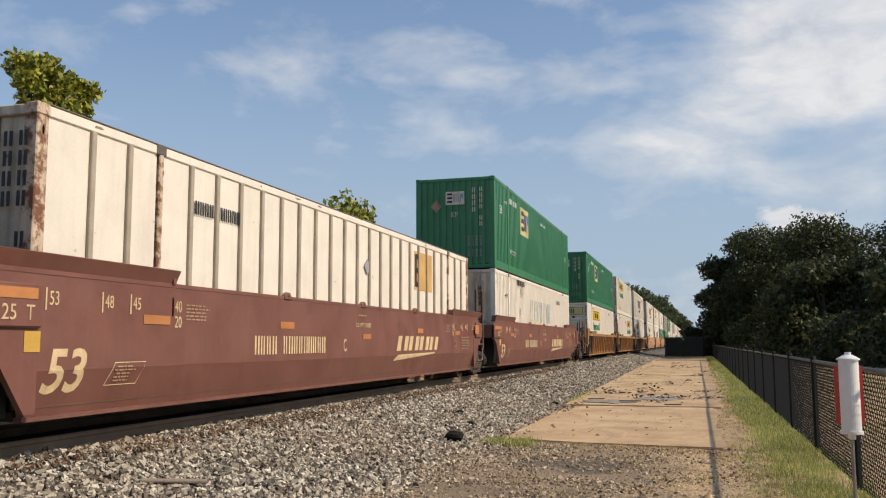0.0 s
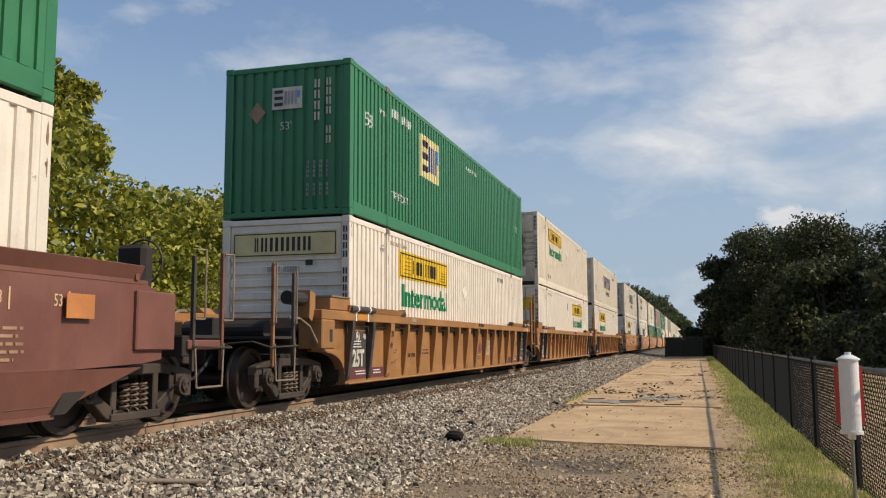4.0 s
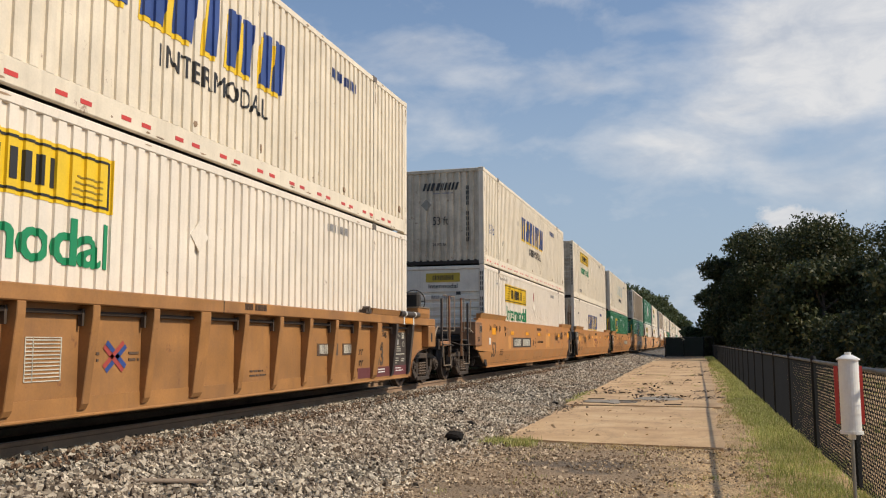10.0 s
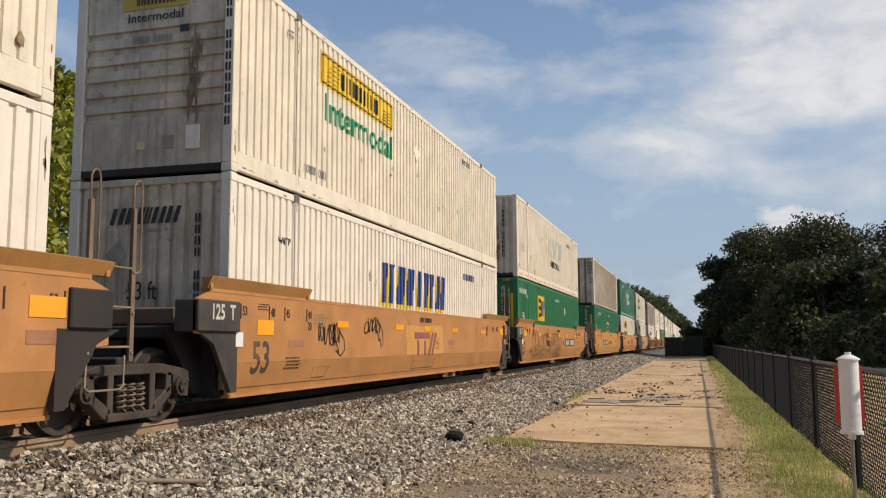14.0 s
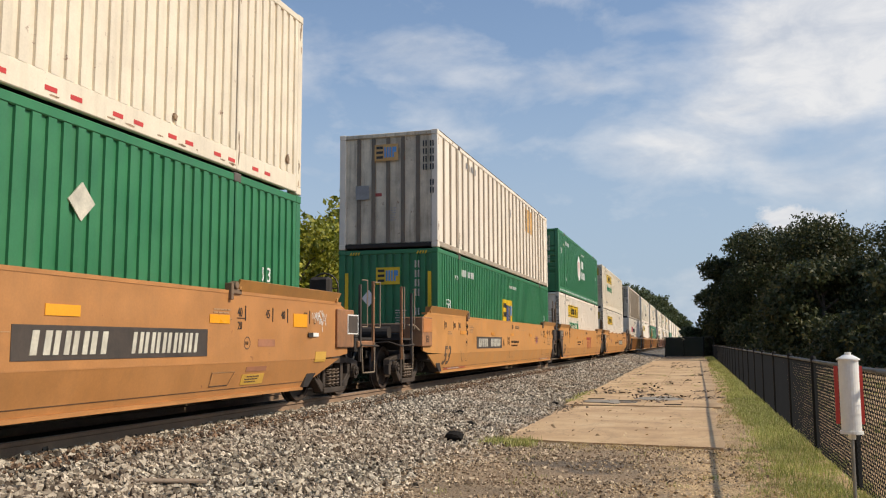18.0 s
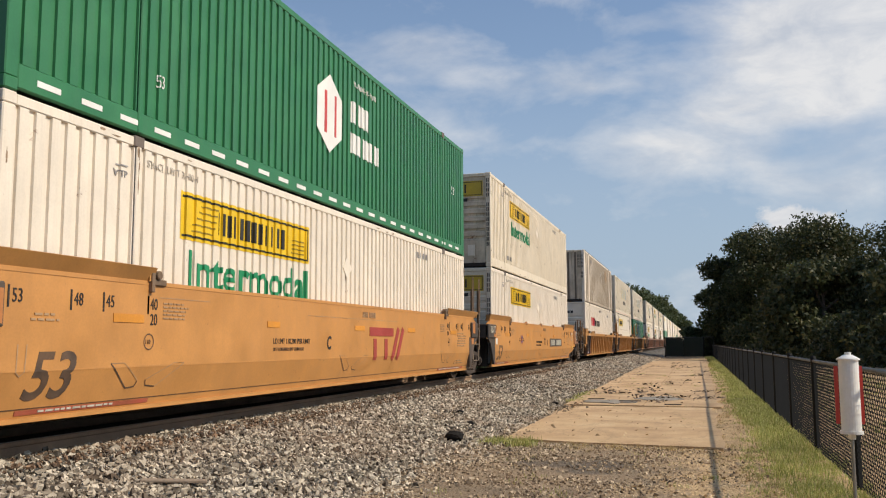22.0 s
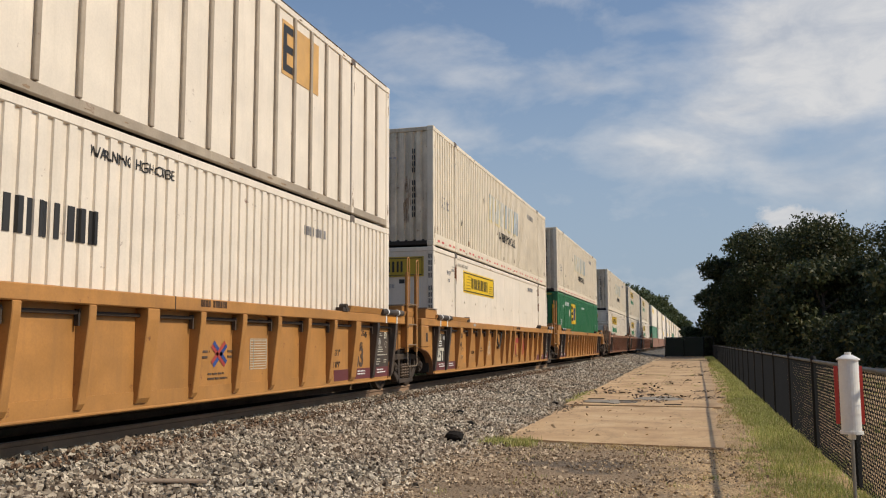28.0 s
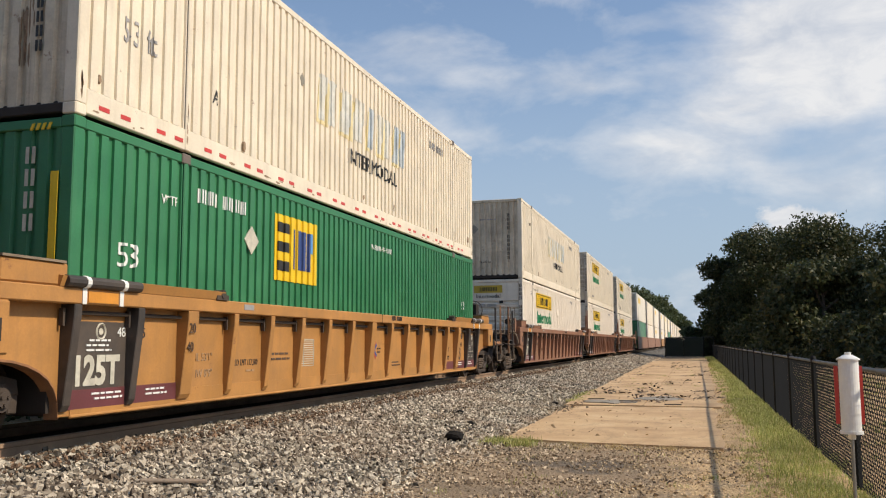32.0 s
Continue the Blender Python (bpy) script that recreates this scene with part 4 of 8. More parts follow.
def flakes(name, n, place, size, material, label, category, seed):
    """Thin curled leaf and bark flakes lying about."""
    rng = np.random.default_rng(seed)
    x, y, z = place(rng, n)
    s = size * rng.uniform(0.35, 1.5, n) ** 1.3
    az, tilt = rng.uniform(0, 6.28, n), rng.normal(0, 0.28, (n, 2))
    a = np.stack([np.cos(az), np.sin(az), tilt[:, 0]], 1) * s[:, None]
    c = np.stack([-np.sin(az), np.cos(az), tilt[:, 1]], 1) * (s * rng.uniform(0.2, 0.6, n))[:, None]
    p = np.stack([x, y, z], 1)
    up = np.zeros((n, 3))
    up[:, 2] = s * rng.uniform(0.1, 0.5, n)
    verts = np.stack([p - a, p - 0.2 * a + c + up, p + a, p + 0.1 * a - c], 1).reshape(-1, 3)
    tri = np.array([[0, 1, 3], [1, 2, 3]])
    faces = (tri[None] + (np.arange(n) * 4)[:, None, None]).reshape(-1, 3)
    tagged(new(name, mesh_from_arrays(name, verts, faces, material)), label, category, kind="stuff")


def make_litter():
    dead = stone_material("dead_leaf_flakes", (0.16, 0.10, 0.055), (0.36, 0.24, 0.12), (0.62, 0.46, 0.27))
    dark = stone_material("dark_bark_flakes", (0.03, 0.022, 0.016), (0.07, 0.05, 0.034), (0.15, 0.105, 0.07))

    def yard(rng, n):
        x, y = rng.uniform(-1.6, 1.25, n), 5.6 + 7.4 * rng.random(n) ** 0.9
        lump = np.array([noise.noise(Vector((a * 1.7, c * 1.3, 8.0))) for a, c in zip(x, y)])
        keep = rng.random(n) < np.clip(0.5 + 1.6 * lump, 0.08, 1) * np.clip((x + 1.8) / 1.4, 0, 1)
        x, y = x[keep], y[keep]
        m = n - len(x)
        return np.append(x, rng.uniform(0.1, 1.2, m)), np.append(y, rng.uniform(6, 60, m)), np.full(n, -0.022)
    flakes("leaf_litter", 9000, yard, 0.018, dead, "shredded dead leaves over the tan dirt", "debris", 21)

    def slab(rng, n):
        cx = rng.uniform(-2.8, 0.6, 46)
        cy = np.concatenate([rng.normal(21.8, 1.4, 12), rng.normal(26.5, 2.0, 12), 27 + 34 * rng.random(22)])
        sx, sy = rng.uniform(0.06, 0.35, 46), rng.uniform(0.1, 0.6, 46)
        k = rng.integers(0, 46, n)
        return cx[k] + rng.normal(0, 1, n) * sx[k], cy[k] + rng.normal(0, 1, n) * sy[k], np.full(n, 0.036)
    flakes("bark_litter", 750, slab, 0.055, dark, "dark leaves and bark pieces on the concrete", "debris", 22)

    def strip(rng, n):
        return rng.uniform(-2.7, 0.75, n), 13 + 40 * rng.random(n) ** 1.4, np.full(n, 0.034)
    flakes("leaf_litter", 500, strip, 0.03, dead, "scattered dead leaves on the concrete", "debris", 23)


def make_rocks():
    coal = surface("black_rock", (0.016, 0.014, 0.013), 0.95, var=0.3, bump=0.4, spec=0.15)
    for k, (x, y, r) in enumerate([(-3.40, 12.15, 0.105), (-3.7, 14.2, 0.055), (-3.2, 20.1, 0.06), (-4.3, 15.8, 0.045)]):
        rng = random.Random(k)
        bm = bmesh.new()
        bmesh.ops.create_icosphere(bm, subdivisions=2, radius=1.0)
        for v in bm.verts:
            v.co *= 1 + 0.28 * noise.noise(v.co * 1.4 + Vector((k * 5, 0, 0)))
        bmesh.ops.scale(bm, vec=(r * 1.5, r * 1.1, r * 0.85), verts=bm.verts)
        ob = new("rock", finish("rock", bm, coal))
        ob.matrix_basis = pose(x, y, max(ballast_height(x), -0.03) + r * 0.62, 0, 0, rng.uniform(0, 180))
        tagged(ob, "black angular rock lying on the ballast", "rock", "black rocks")
    bar = new("scrap_plank", boxes("scrap_plank", [(-0.29, 0.29, -0.045, 0.045, 0, 0.03)], surface("weathered_grey_board", (0.26, 0.20, 0.15), 0.9, var=0.25, bump=0.2), 0.008))
    bar.matrix_basis = pose(-4.56, 6.93, ballast_height(-4.56) + 0.035, 0, 3, 30)
    tagged(bar, "grey weathered board lying on the ballast", "plank")
    for k, (x, y, l, rz) in enumerate([(-1.55, 20.9, 0.5, 5), (-0.55, 19.85, 0.36, -4), (-2.4, 21.5, 0.4, 12)]):
        ob = new("wood_strip", boxes("wood_strip", [(-l / 2, l / 2, -0.03, 0.03, 0, 0.02)], TIE_WOOD, 0.004))
        ob.matrix_basis = pose(x, y, 0.036, 0, 0, rz)
        tagged(ob, "dark rotten wood strip on the cracked concrete", "wood strip")


def make_marker():
    root = thing("utility_marker", "white plastic tube marker on a thin steel stake", "marker post")
    root.matrix_basis = pose(1.205, 7.9, -0.03)
    white = surface("white_plastic", (0.80, 0.79, 0.77), 0.35, var=0.03, streak=0.08, dirt_col=(0.45, 0.42, 0.36))
    z0 = 0.03
    bm = bmesh.new()
    rod(bm, (0, 0, z0 + 0.66), (0, 0, z0 + 1.25), 0.078, 24)
    part("tube", bm, white, root)
    bm = bmesh.new()
    rod(bm, (0, 0, z0 + 1.248), (0, 0, z0 + 1.262), 0.092, 24)
    m = Matrix.Translation((0, 0, z0 + 1.278))
    bmesh.ops.create_cone(bm, cap_ends=True, segments=24, radius1=0.088, radius2=0.035, depth=0.03, matrix=m)
    rod(bm, (0, 0, z0 + 1.29), (0, 0, z0 + 1.315), 0.026, 12)
    part("cap", bm, white, root)
    bm = bmesh.new()
    rod(bm, (0, 0, z0 + 0.645), (0, 0, z0 + 0.668), 0.090, 24)
    rod(bm, (0, 0, z0 + 0.60), (0, 0, z0 + 0.65), 0.03, 12)
    part("base_ring", bm, white, root)
    bm = bmesh.new()
    rod(bm, (0, 0, 0), (0, 0, z0 + 0.61), 0.014, 8)
    part("stake", bm, surface("galvanised_stake", (0.30, 0.29, 0.27), 0.5, 0.6, var=0.15), root)
    for s in (-1, 1):
        bm = bmesh.new()
        box(bm, s * 0.094 - 0.016, s * 0.094 + 0.016, 0.035, 0.043, z0 + 0.72, z0 + 1.20)
        part("red_strip", bm, RED, root, "red plastic strip behind the tube")


make_ground()
make_ballast()
make_track()
make_trees()
make_fence()
make_end_fence()
make_patch()
make_pavement()
make_grass()
make_stones()
make_litter()
make_rocks()
make_marker()

# ---- containers ----
HALF = BOX_W / 2
PITCH_C = FOLD


def corr_depth(u):
    f = (u % PITCH_C) / PITCH_C
    if f < 0.54:
        return 0.0
    if f < 0.64:
        return (f - 0.54) / 0.10
    if f < 0.975:
        return 1.0
    return 1.0 - (f - 0.975) / 0.025


def corr_stations(u0, u1):
    us = {u0, u1}
    k = int(u0 / PITCH_C) - 1
    while k * PITCH_C < u1:
        for f in (0.0, 0.54, 0.64, 0.975):
            u = (k + f) * PITCH_C
            if u0 < u < u1:
                us.add(u)
        k += 1
    return sorted(us)


def corr_strip(name, u0, u1, z0, z1, out, deep, material, axis="side"):
    """A corrugated sheet with vertical folds; its outer folds lie at out."""
    me = bpy.data.meshes.new(name)
    us = corr_stations(u0, u1)
    verts = []
    for u in us:
        o = out - deep * corr_depth(u)
        for z in (z0, z1):
            verts.append((o, u, z) if axis == "side" else (u, -o, z))
    n = len(us)
    faces = [(2 * i, 2 * i + 2, 2 * i + 3, 2 * i + 1) for i in range(n - 1)]
    me.from_pydata(verts, [], faces)
    me.materials.append(material)
    return me


def ribbed_end(material, ribs=6):
    bm = bmesh.new()
    prof, z0, z1 = [(0.0, 0.12)], 0.72, 2.14
    step = (z1 - z0) / ribs
    for i in range(ribs):
        a = z0 + i * step
        prof += [(0.0, a), (0.0, a + step * 0.52), (0.045, a + step * 0.62), (0.045, a + step * 0.96)]
    prof += [(0.0, z1), (0.0, 2.80)]
    vs = [[bm.verts.new((x, y - 0.0, z)) for x in (-1.12, 1.12)] for y, z in prof]
    for a, b in zip(vs, vs[1:]):
        bm.faces.new((a[0], a[1], b[1], b[0]))
    me = bpy.data.meshes.new("end_panel")
    bm.to_mesh(me)
    bm.free()
    me.materials.append(material)
    return me


def make_container(style, paint, end_style, end_paint, label, rust=False, h=BOX_H, skirt=0.20, phase=0.19):
    """A 53-foot box: origin at the middle of its near end, on its floor; y along the box."""
    root = thing("shipping_container", label, "shipping container", "containers on the train")
    rail_h, top_h = skirt, 0.12
    post_paint = RUSTY_WHITE if rust else paint

    def add(name, dims, mat, lab=""):
        me = shared((name, dims, mat.name), lambda: boxes(name, [dims], mat, 0.012))
        return part(name, me, mat, root, lab)

    z0, z1 = rail_h, h - top_h
    for s in (1, -1):
        add("bottom_rail", (s * HALF if s < 0 else HALF - 0.07, -HALF + 0.07 if s < 0 else HALF, 0.16, BOX_L - 0.16, 0.03, rail_h), RIB_FACE if style == "post" else paint)
        add("top_rail", (s * HALF if s < 0 else HALF - 0.07, -HALF + 0.07 if s < 0 else HALF, 0.16, BOX_L - 0.16, z1, h - 0.01), paint)
        if style == "post":
            add("roof_edge", (s * HALF - 0.004 if s < 0 else HALF - 0.05, -HALF + 0.05 if s < 0 else HALF + 0.004, 0.16, BOX_L - 0.16, h - 0.012, h + 0.012), GREY_POST)
        for y in (0.0, BOX_L - 0.16):
            add("corner_post", (s * HALF if s < 0 else HALF - 0.16, -HALF + 0.16 if s < 0 else HALF, y, y + 0.16, 0.12, h - 0.12), post_paint)
            for z in (0.0, h - 0.12):
                add("corner_casting", ((-HALF - 0.004) if s < 0 else HALF - 0.165, -HALF + 0.165 if s < 0 else HALF + 0.004, y - 0.004, y + 0.165, z, z + 0.122), post_paint if style != "corr" else CASTING if rust else paint)
        if s > 0:
            for y in (1.98, BOX_L - 1.98):
                add("support_post", (HALF - 0.09, HALF + 0.014, y - 0.038, y + 0.046, 0.03, h - 0.01), post_paint)
                add("corner_casting", (HALF - 0.14, HALF + 0.018, y - 0.09, y + 0.09, h - 0.125, h + 0.004), CASTING)
    spans = ((0.16, 1.925), (2.035, BOX_L - 2.035), (BOX_L - 1.925, BOX_L - 0.16))
    for u0, u1 in spans:
        if style == "corr":
            me = shared(("corr", u0, z0, z1, paint.name), lambda: corr_strip("side_panel", u0, u1, z0, z1, HALF - 0.006, FOLD_DEPTH, paint))
        else:
            me = shared(("flat", u0, z0, z1, paint.name), lambda: boxes("side_panel", [(HALF - 0.05, HALF - 0.022, u0, u1, z0, z1)], paint))
        part("side_panel", me, paint, root)
    add("side_panel", (-HALF + 0.02, -HALF + 0.05, 0.16, BOX_L - 0.16, z0, z1), paint)
    add("roof_panel", (-HALF + 0.07, HALF - 0.07, 0.05, BOX_L - 0.05, h - 0.06, h - 0.03), paint)
    add("floor_panel", (-HALF + 0.07, HALF - 0.07, 0.05, BOX_L - 0.05, 0.10, 0.16), DARK)
    add("end_panel", (-HALF + 0.16, HALF - 0.16, BOX_L - 0.08, BOX_L - 0.05, 0.1, h - 0.1), paint)
    # lower piece, except on green ends, is a dark strip for a shaded gap
    for z in (0.0, h - 0.14):
        add("end_sill", (-HALF + 0.165, HALF - 0.165, 0.0, 0.13, z + 0.02, z + 0.125), DARK if z == 0.0 and end_paint is not GREEN else end_paint)
    if style == "post":
        n = 25
        for i in range(n):
            y = phase + (i + 1) * (BOX_L - 0.32) / (n + 1)
            if min(abs(y - 1.98), abs(y - BOX_L + 1.98)) < 0.16:
                continue
            me = shared(("hat", h, skirt), lambda: boxes("rib", [(HALF - 0.022, HALF + 0.022, -0.036, 0.036, z0, z1)], RIB_FACE, 0.008))
            part("rib", me, RIB_FACE, root, at=pose(0, y, 0))
        box_part("end_panel", (-HALF + 0.16, HALF - 0.16, 0.05, 0.08, 0.12, h - 0.12), end_paint, root)
        for i in range(5):
            me = shared(("endhat", h), lambda: boxes("rib", [(-0.05, 0.05, 0.012, 0.05, 0.13, h - 0.13)], GREY_POST, 0.008))
            part("rib", me, GREY_POST, root, at=pose(-0.78 + i * 0.39, 0, 0))
    elif end_style == "ribs":
        me = shared(("ribend", end_paint.name), lambda: ribbed_end(end_paint, 6))
        part("end_panel", me, end_paint, root, at=pose(0, 0.03, 0))
        add("end_panel", (-HALF + 0.16, HALF - 0.16, 0.09, 0.11, 0.12, h - 0.12), end_paint)
    elif end_style == "folds":
        me = shared(("foldend", end_paint.name), lambda: corr_strip("end_panel", -HALF + 0.16, HALF - 0.16, 0.12, h - 0.12, -0.02, 0.04, end_paint, "end"))
        part("end_panel", me, end_paint, root)
    else:
        box_part("end_panel", (-HALF + 0.16, HALF - 0.16, 0.02, 0.05, 0.12, h - 0.12), end_paint, root)
    root["h"] = h
    root["folded"] = 1 if style == "corr" else 0
    return root


WORN_GREY = surface("pale_worn_lettering", (0.50, 0.455, 0.39), 0.6, var=0.2)
FINE_INK = surface("thin_worn_ink", (0.30, 0.21, 0.03), 0.5, var=0.2)


def patch(root, paint, u0, u1, z0, z1, corr, name="sign_panel", label=""):
    if corr:
        me = shared(("patch", u0, u1, z0, z1, paint.name), lambda: corr_strip(name, u0, u1, z0, z1, HALF - 0.001, FOLD_DEPTH, paint))
        return part(name, me, paint, root, label)
    return marks([(u0, u1, z0, z1)], paint, root, HALF - 0.02, name=name, label=label)


def blocks(u0, u1, z0, z1, widths, gap=0.28):
    """Upright bars that fill u0..u1, one to a letter."""
    unit = (u1 - u0) / (sum(widths) + gap * (len(widths) - 1))
    out, u = [], u0
    for w in widths:
        out.append((u, u + w * unit, z0, z1))
        u += (w + gap) * unit
    return out


def thin(rects):
    """Two slim upright bars for each character box."""
    out = []
    for a, c, d, e in rects:
        w = (c - a) * 0.34
        out += [(a, a + w, d, e), (c - w, c, d, e)]
    return out


def frame_rects(u0, u1, z0, z1, t):
    return [(u0, u1, z0, z0 + t), (u0, u1, z1 - t, z1), (u0, u0 + t, z0 + t, z1 - t), (u1 - t, u1, z0 + t, z1 - t)]


def yellow_sign(root, u0, z0, u1, z1, corr, word=True):
    x = HALF + (0.002 if corr else -0.012)
    patch(root, YELLOW, u0, u1, z0, z1, corr, label="yellow sign panel with dark border")
    marks(frame_rects(u0 + 0.04, u1 - 0.04, z0 + 0.04, z1 - 0.04, 0.025), INK, root, x, name="border", joined=True)
    w, m = u1 - u0, (z1 - z0)
    marks(thin(blocks(u0 + 0.24 * w, u0 + 0.76 * w, z0 + 0.24 * m, z0 + 0.74 * m, (0.55, 0.7, 0.9, 0.9, 0.9, 0.8), 0.30)), INK, root, x, name="dark_bar")
    lines = [(u0 + (0.05 + 0.1 * f) * w, u0 + (0.2 + 0.05 * f) * w, z0 + f * m, z0 + (f + 0.03) * m) for f in (0.2, 0.34, 0.48, 0.62, 0.76)]
    lines += [(u0 + (0.81 + 0.06 * f) * w, u0 + 0.95 * w, z0 + f * m, z0 + (f + 0.03) * m) for f in (0.2, 0.31, 0.42, 0.53)]
    marks(lines, FINE_INK, root, x, name="fine_line", joined=True)
    if word:
        size = 0.66
        letter("Intermodal", size, GREENINK, root, x, u0 + 0.16, z0 - 0.58, stretch=1.18, bold=0.012, name="lettering", label="green printed word on white wall")


def slanted_mark(root, u0=5.75, z0=1.42, faded=False, sub=True, w=4.4, h=0.80):
    """Five slanted blue bars with a yellow edge, and a word below."""
    x = HALF + 0.002
    rect = blocks(u0, u0 + w, z0, z0 + h, (0.8, 1.25, 0.32, 0.8, 0.8), 0.30)
    for k, (a, c, d, e) in enumerate(rect):
        dark = (PALE_BLUE, PALE_BLUE, WORN_BLUE, PALE_BLUE, WORN_BLUE)[k] if faded else BLUE
        marks([(a - 0.06, a + (c - a) * (0.6 if faded else 0.9), d - 0.07, e - 0.09)], YELLOW if not faded else PALE_YELLOW, root, x - 0.003, slant=0.12, name="yellow_edge")
        t = (c - a) * 0.42
        if c - a < 0.5:
            marks([(a, c, d, e)], dark, root, x + 0.001, slant=0.12, name="blue_bar")
        else:
            marks([(a, a + t, d, e), (c - t, c, d, e)], dark, root, x + 0.001, slant=0.12, name="blue_bar")
    if sub:
        letter("INTERMODAL", 0.40, INK, root, x, 7.1, 0.94, stretch=1.07)


def red_tape(root):
    rects = []
    n = 15
    for i in range(n):
        u = 0.35 + i * (BOX_L - 0.9) / n
        rects += [(u, u + 0.17, 0.115, 0.165), (u + 0.36, u + 0.53, 0.115, 0.165)]
    marks(rects, RED, root, HALF, name="reflective_tape", label="red reflective tape strips", joined=True)


def square_sign(root, u0, z0, w, h, face="side", field=None, ink=None):
    """A yellow square sign with a dark block and blue bars."""
    field = field or YELLOW
    x = HALF + 0.001 if face == "side" else -0.008
    marks([(u0, u0 + w, z0, z0 + h)], field, root, x, face, "sign_panel", "yellow square sign")
    d = 0.006 if face == "side" else -0.006
    marks([(u0 + 0.08 * w, u0 + 0.36 * w, z0 + q * h, z0 + (q + 0.15) * h) for q in (0.15, 0.44, 0.73)], INK, root, x + d, face, "dark_bar")
    blue = ink or (BLUE if face == "side" else SKYBLUE)
    for k, (a, hh) in enumerate(((0.42, 0.62), (0.53, 0.62), (0.64, 0.62), (0.76, 0.62))):
        marks([(u0 + a * w, u0 + (a + 0.07) * w, z0 + 0.2 * h, z0 + (0.2 + hh) * h)], blue, root, x + d, face, "blue_bar")
    marks([(u0 + 0.83 * w, u0 + 0.93 * w, z0 + 0.50 * h, z0 + 0.82 * h)], SKYBLUE, root, x + d, face, "blue_bar")


def number_bars(root, u0, z0, n, size, ink, face="side", vertical=False, x=None):
    """Plain bars in place of an identification number."""
    x = x if x is not None else (HALF + 0.002 if face == "side" else -0.008)
    rects = []
    for i in range(n):
        if i == 4:
            continue
        w = size * (0.44 if i % 3 else 0.5)
        u, z = (u0, z0 - i * size * 1.22) if vertical else (u0 + i * size * 0.66, z0)
        rects.append((u, u + (size * 0.62 if vertical else w), z, z + (size * 0.92 if vertical else size)))
    return marks(thin(rects), ink, root, x, face, "number_bar", joined=True)


def small_print(root, u0, u1, z0, lines, ink, x, face="side", pitch=0.045):
    """Rows of unreadable small print as short thin bars, a bar to a word."""
    rng = random.Random(int(u0 * 77) + lines)
    rects = []
    for k in range(lines):
        u, end = u0 + (0.1 * (u1 - u0) if rng.random() < 0.3 else 0.0), u0 + (u1 - u0) * rng.uniform(0.65, 1.0)
        while u < end:
            w = min(pitch * rng.uniform(0.9, 2.6), end - u)
            rects.append((u, u + w, z0 - k * pitch, z0 - k * pitch + pitch * 0.40))
            u += w + pitch * 0.45
    return marks(rects, ink, root, x, face, "small_print", joined=True)


def hazard_diamond(root, u, z, r, material, x=None, label="white diamond placard"):
    x = HALF if x is None else x
    bm = bmesh.new()
    extrude_x(bm, [(u, z - r), (u + r, z), (u, z + r), (u - r, z)], x - 0.006, x + 0.008)
    return part("placard", bm, material, root, label)


def stain(root, u, z, ru, rz, material, seed, name="stain", proud=0.0015):
    """A rust or dirt stain with a ragged outline."""
    rng = random.Random(seed)
    pts = [(u + ru * rng.uniform(0.6, 1.0) * math.cos(a), z + rz * rng.uniform(0.5, 1.0) * math.sin(a)) for a in [2 * math.pi * k / 14 for k in range(14)]]
    bm = bmesh.new()
    extrude_x(bm, pts, HALF - 0.028, HALF + proud)
    return part(name, bm, material, root)


DRIP_Y = 0.020


DUSTY_YELLOW = surface("dusty_yellow_sheet", (0.56, 0.40, 0.035), 0.5, var=0.1, streak=0.3, dirt=0.3, dirt_col=(0.33, 0.25, 0.08))


def drips(root, at, z0, z1, seed, n=9):
    """Clusters of ragged rust runs down an end wall."""
    rng = random.Random(seed)
    for u in at:
        bm = bmesh.new()
        for k in range(n * 3):
            a, z = u + rng.gauss(0, 0.045), rng.uniform(z0, z1)
            w, h = rng.uniform(0.004, 0.015), rng.uniform(0.06, 0.26)
            extrude_y(bm, [(a - w, z), (a - w * 0.7, z + h), (a + w * 0.4, z + h * 1.2), (a + w, z + h * 0.3), (a + w * 0.3, z - h * 0.5), (a - w * 0.3, z - h * 0.3)], DRIP_Y - 0.0003 * (k % 12), DRIP_Y + 0.012)
        tagged(part("rust_streak", bm, RUST_RUN, root, "dark rust runs"), kind="stuff")


RUST_RUN = surface("dark_rust_run", (0.30, 0.20, 0.125), 0.85, var=0.35, scale=5.0, dirt=0.5, dirt_col=(0.42, 0.32, 0.22))
PALE_BLUE = surface("sun_bleached_blue", (0.64, 0.64, 0.60), 0.6, var=0.18, scale=4.0, dirt=0.45, dirt_col=(0.70, 0.62, 0.45))
WORN_BLUE = surface("worn_light_blue", (0.44, 0.51, 0.57), 0.6, var=0.2, scale=4.0, dirt=0.5, dirt_col=(0.62, 0.58, 0.48))
PALE_YELLOW = surface("faded_yellow_sheet", (0.72, 0.61, 0.34), 0.5, var=0.12)
PALE_SIGN = surface("sun_bleached_yellow_sheet", (0.70, 0.60, 0.30), 0.5, var=0.1, streak=0.2, dirt_col=(0.5, 0.45, 0.3))
RUST = surface("rust_scale", (0.20, 0.085, 0.04), 0.85, var=0.3)
GREY_DIRT = surface("grey_scuff", (0.36, 0.33, 0.27), 0.8, var=0.25)
TEAR = surface("torn_dark_metal", (0.09, 0.08, 0.075), 0.7, var=0.3)


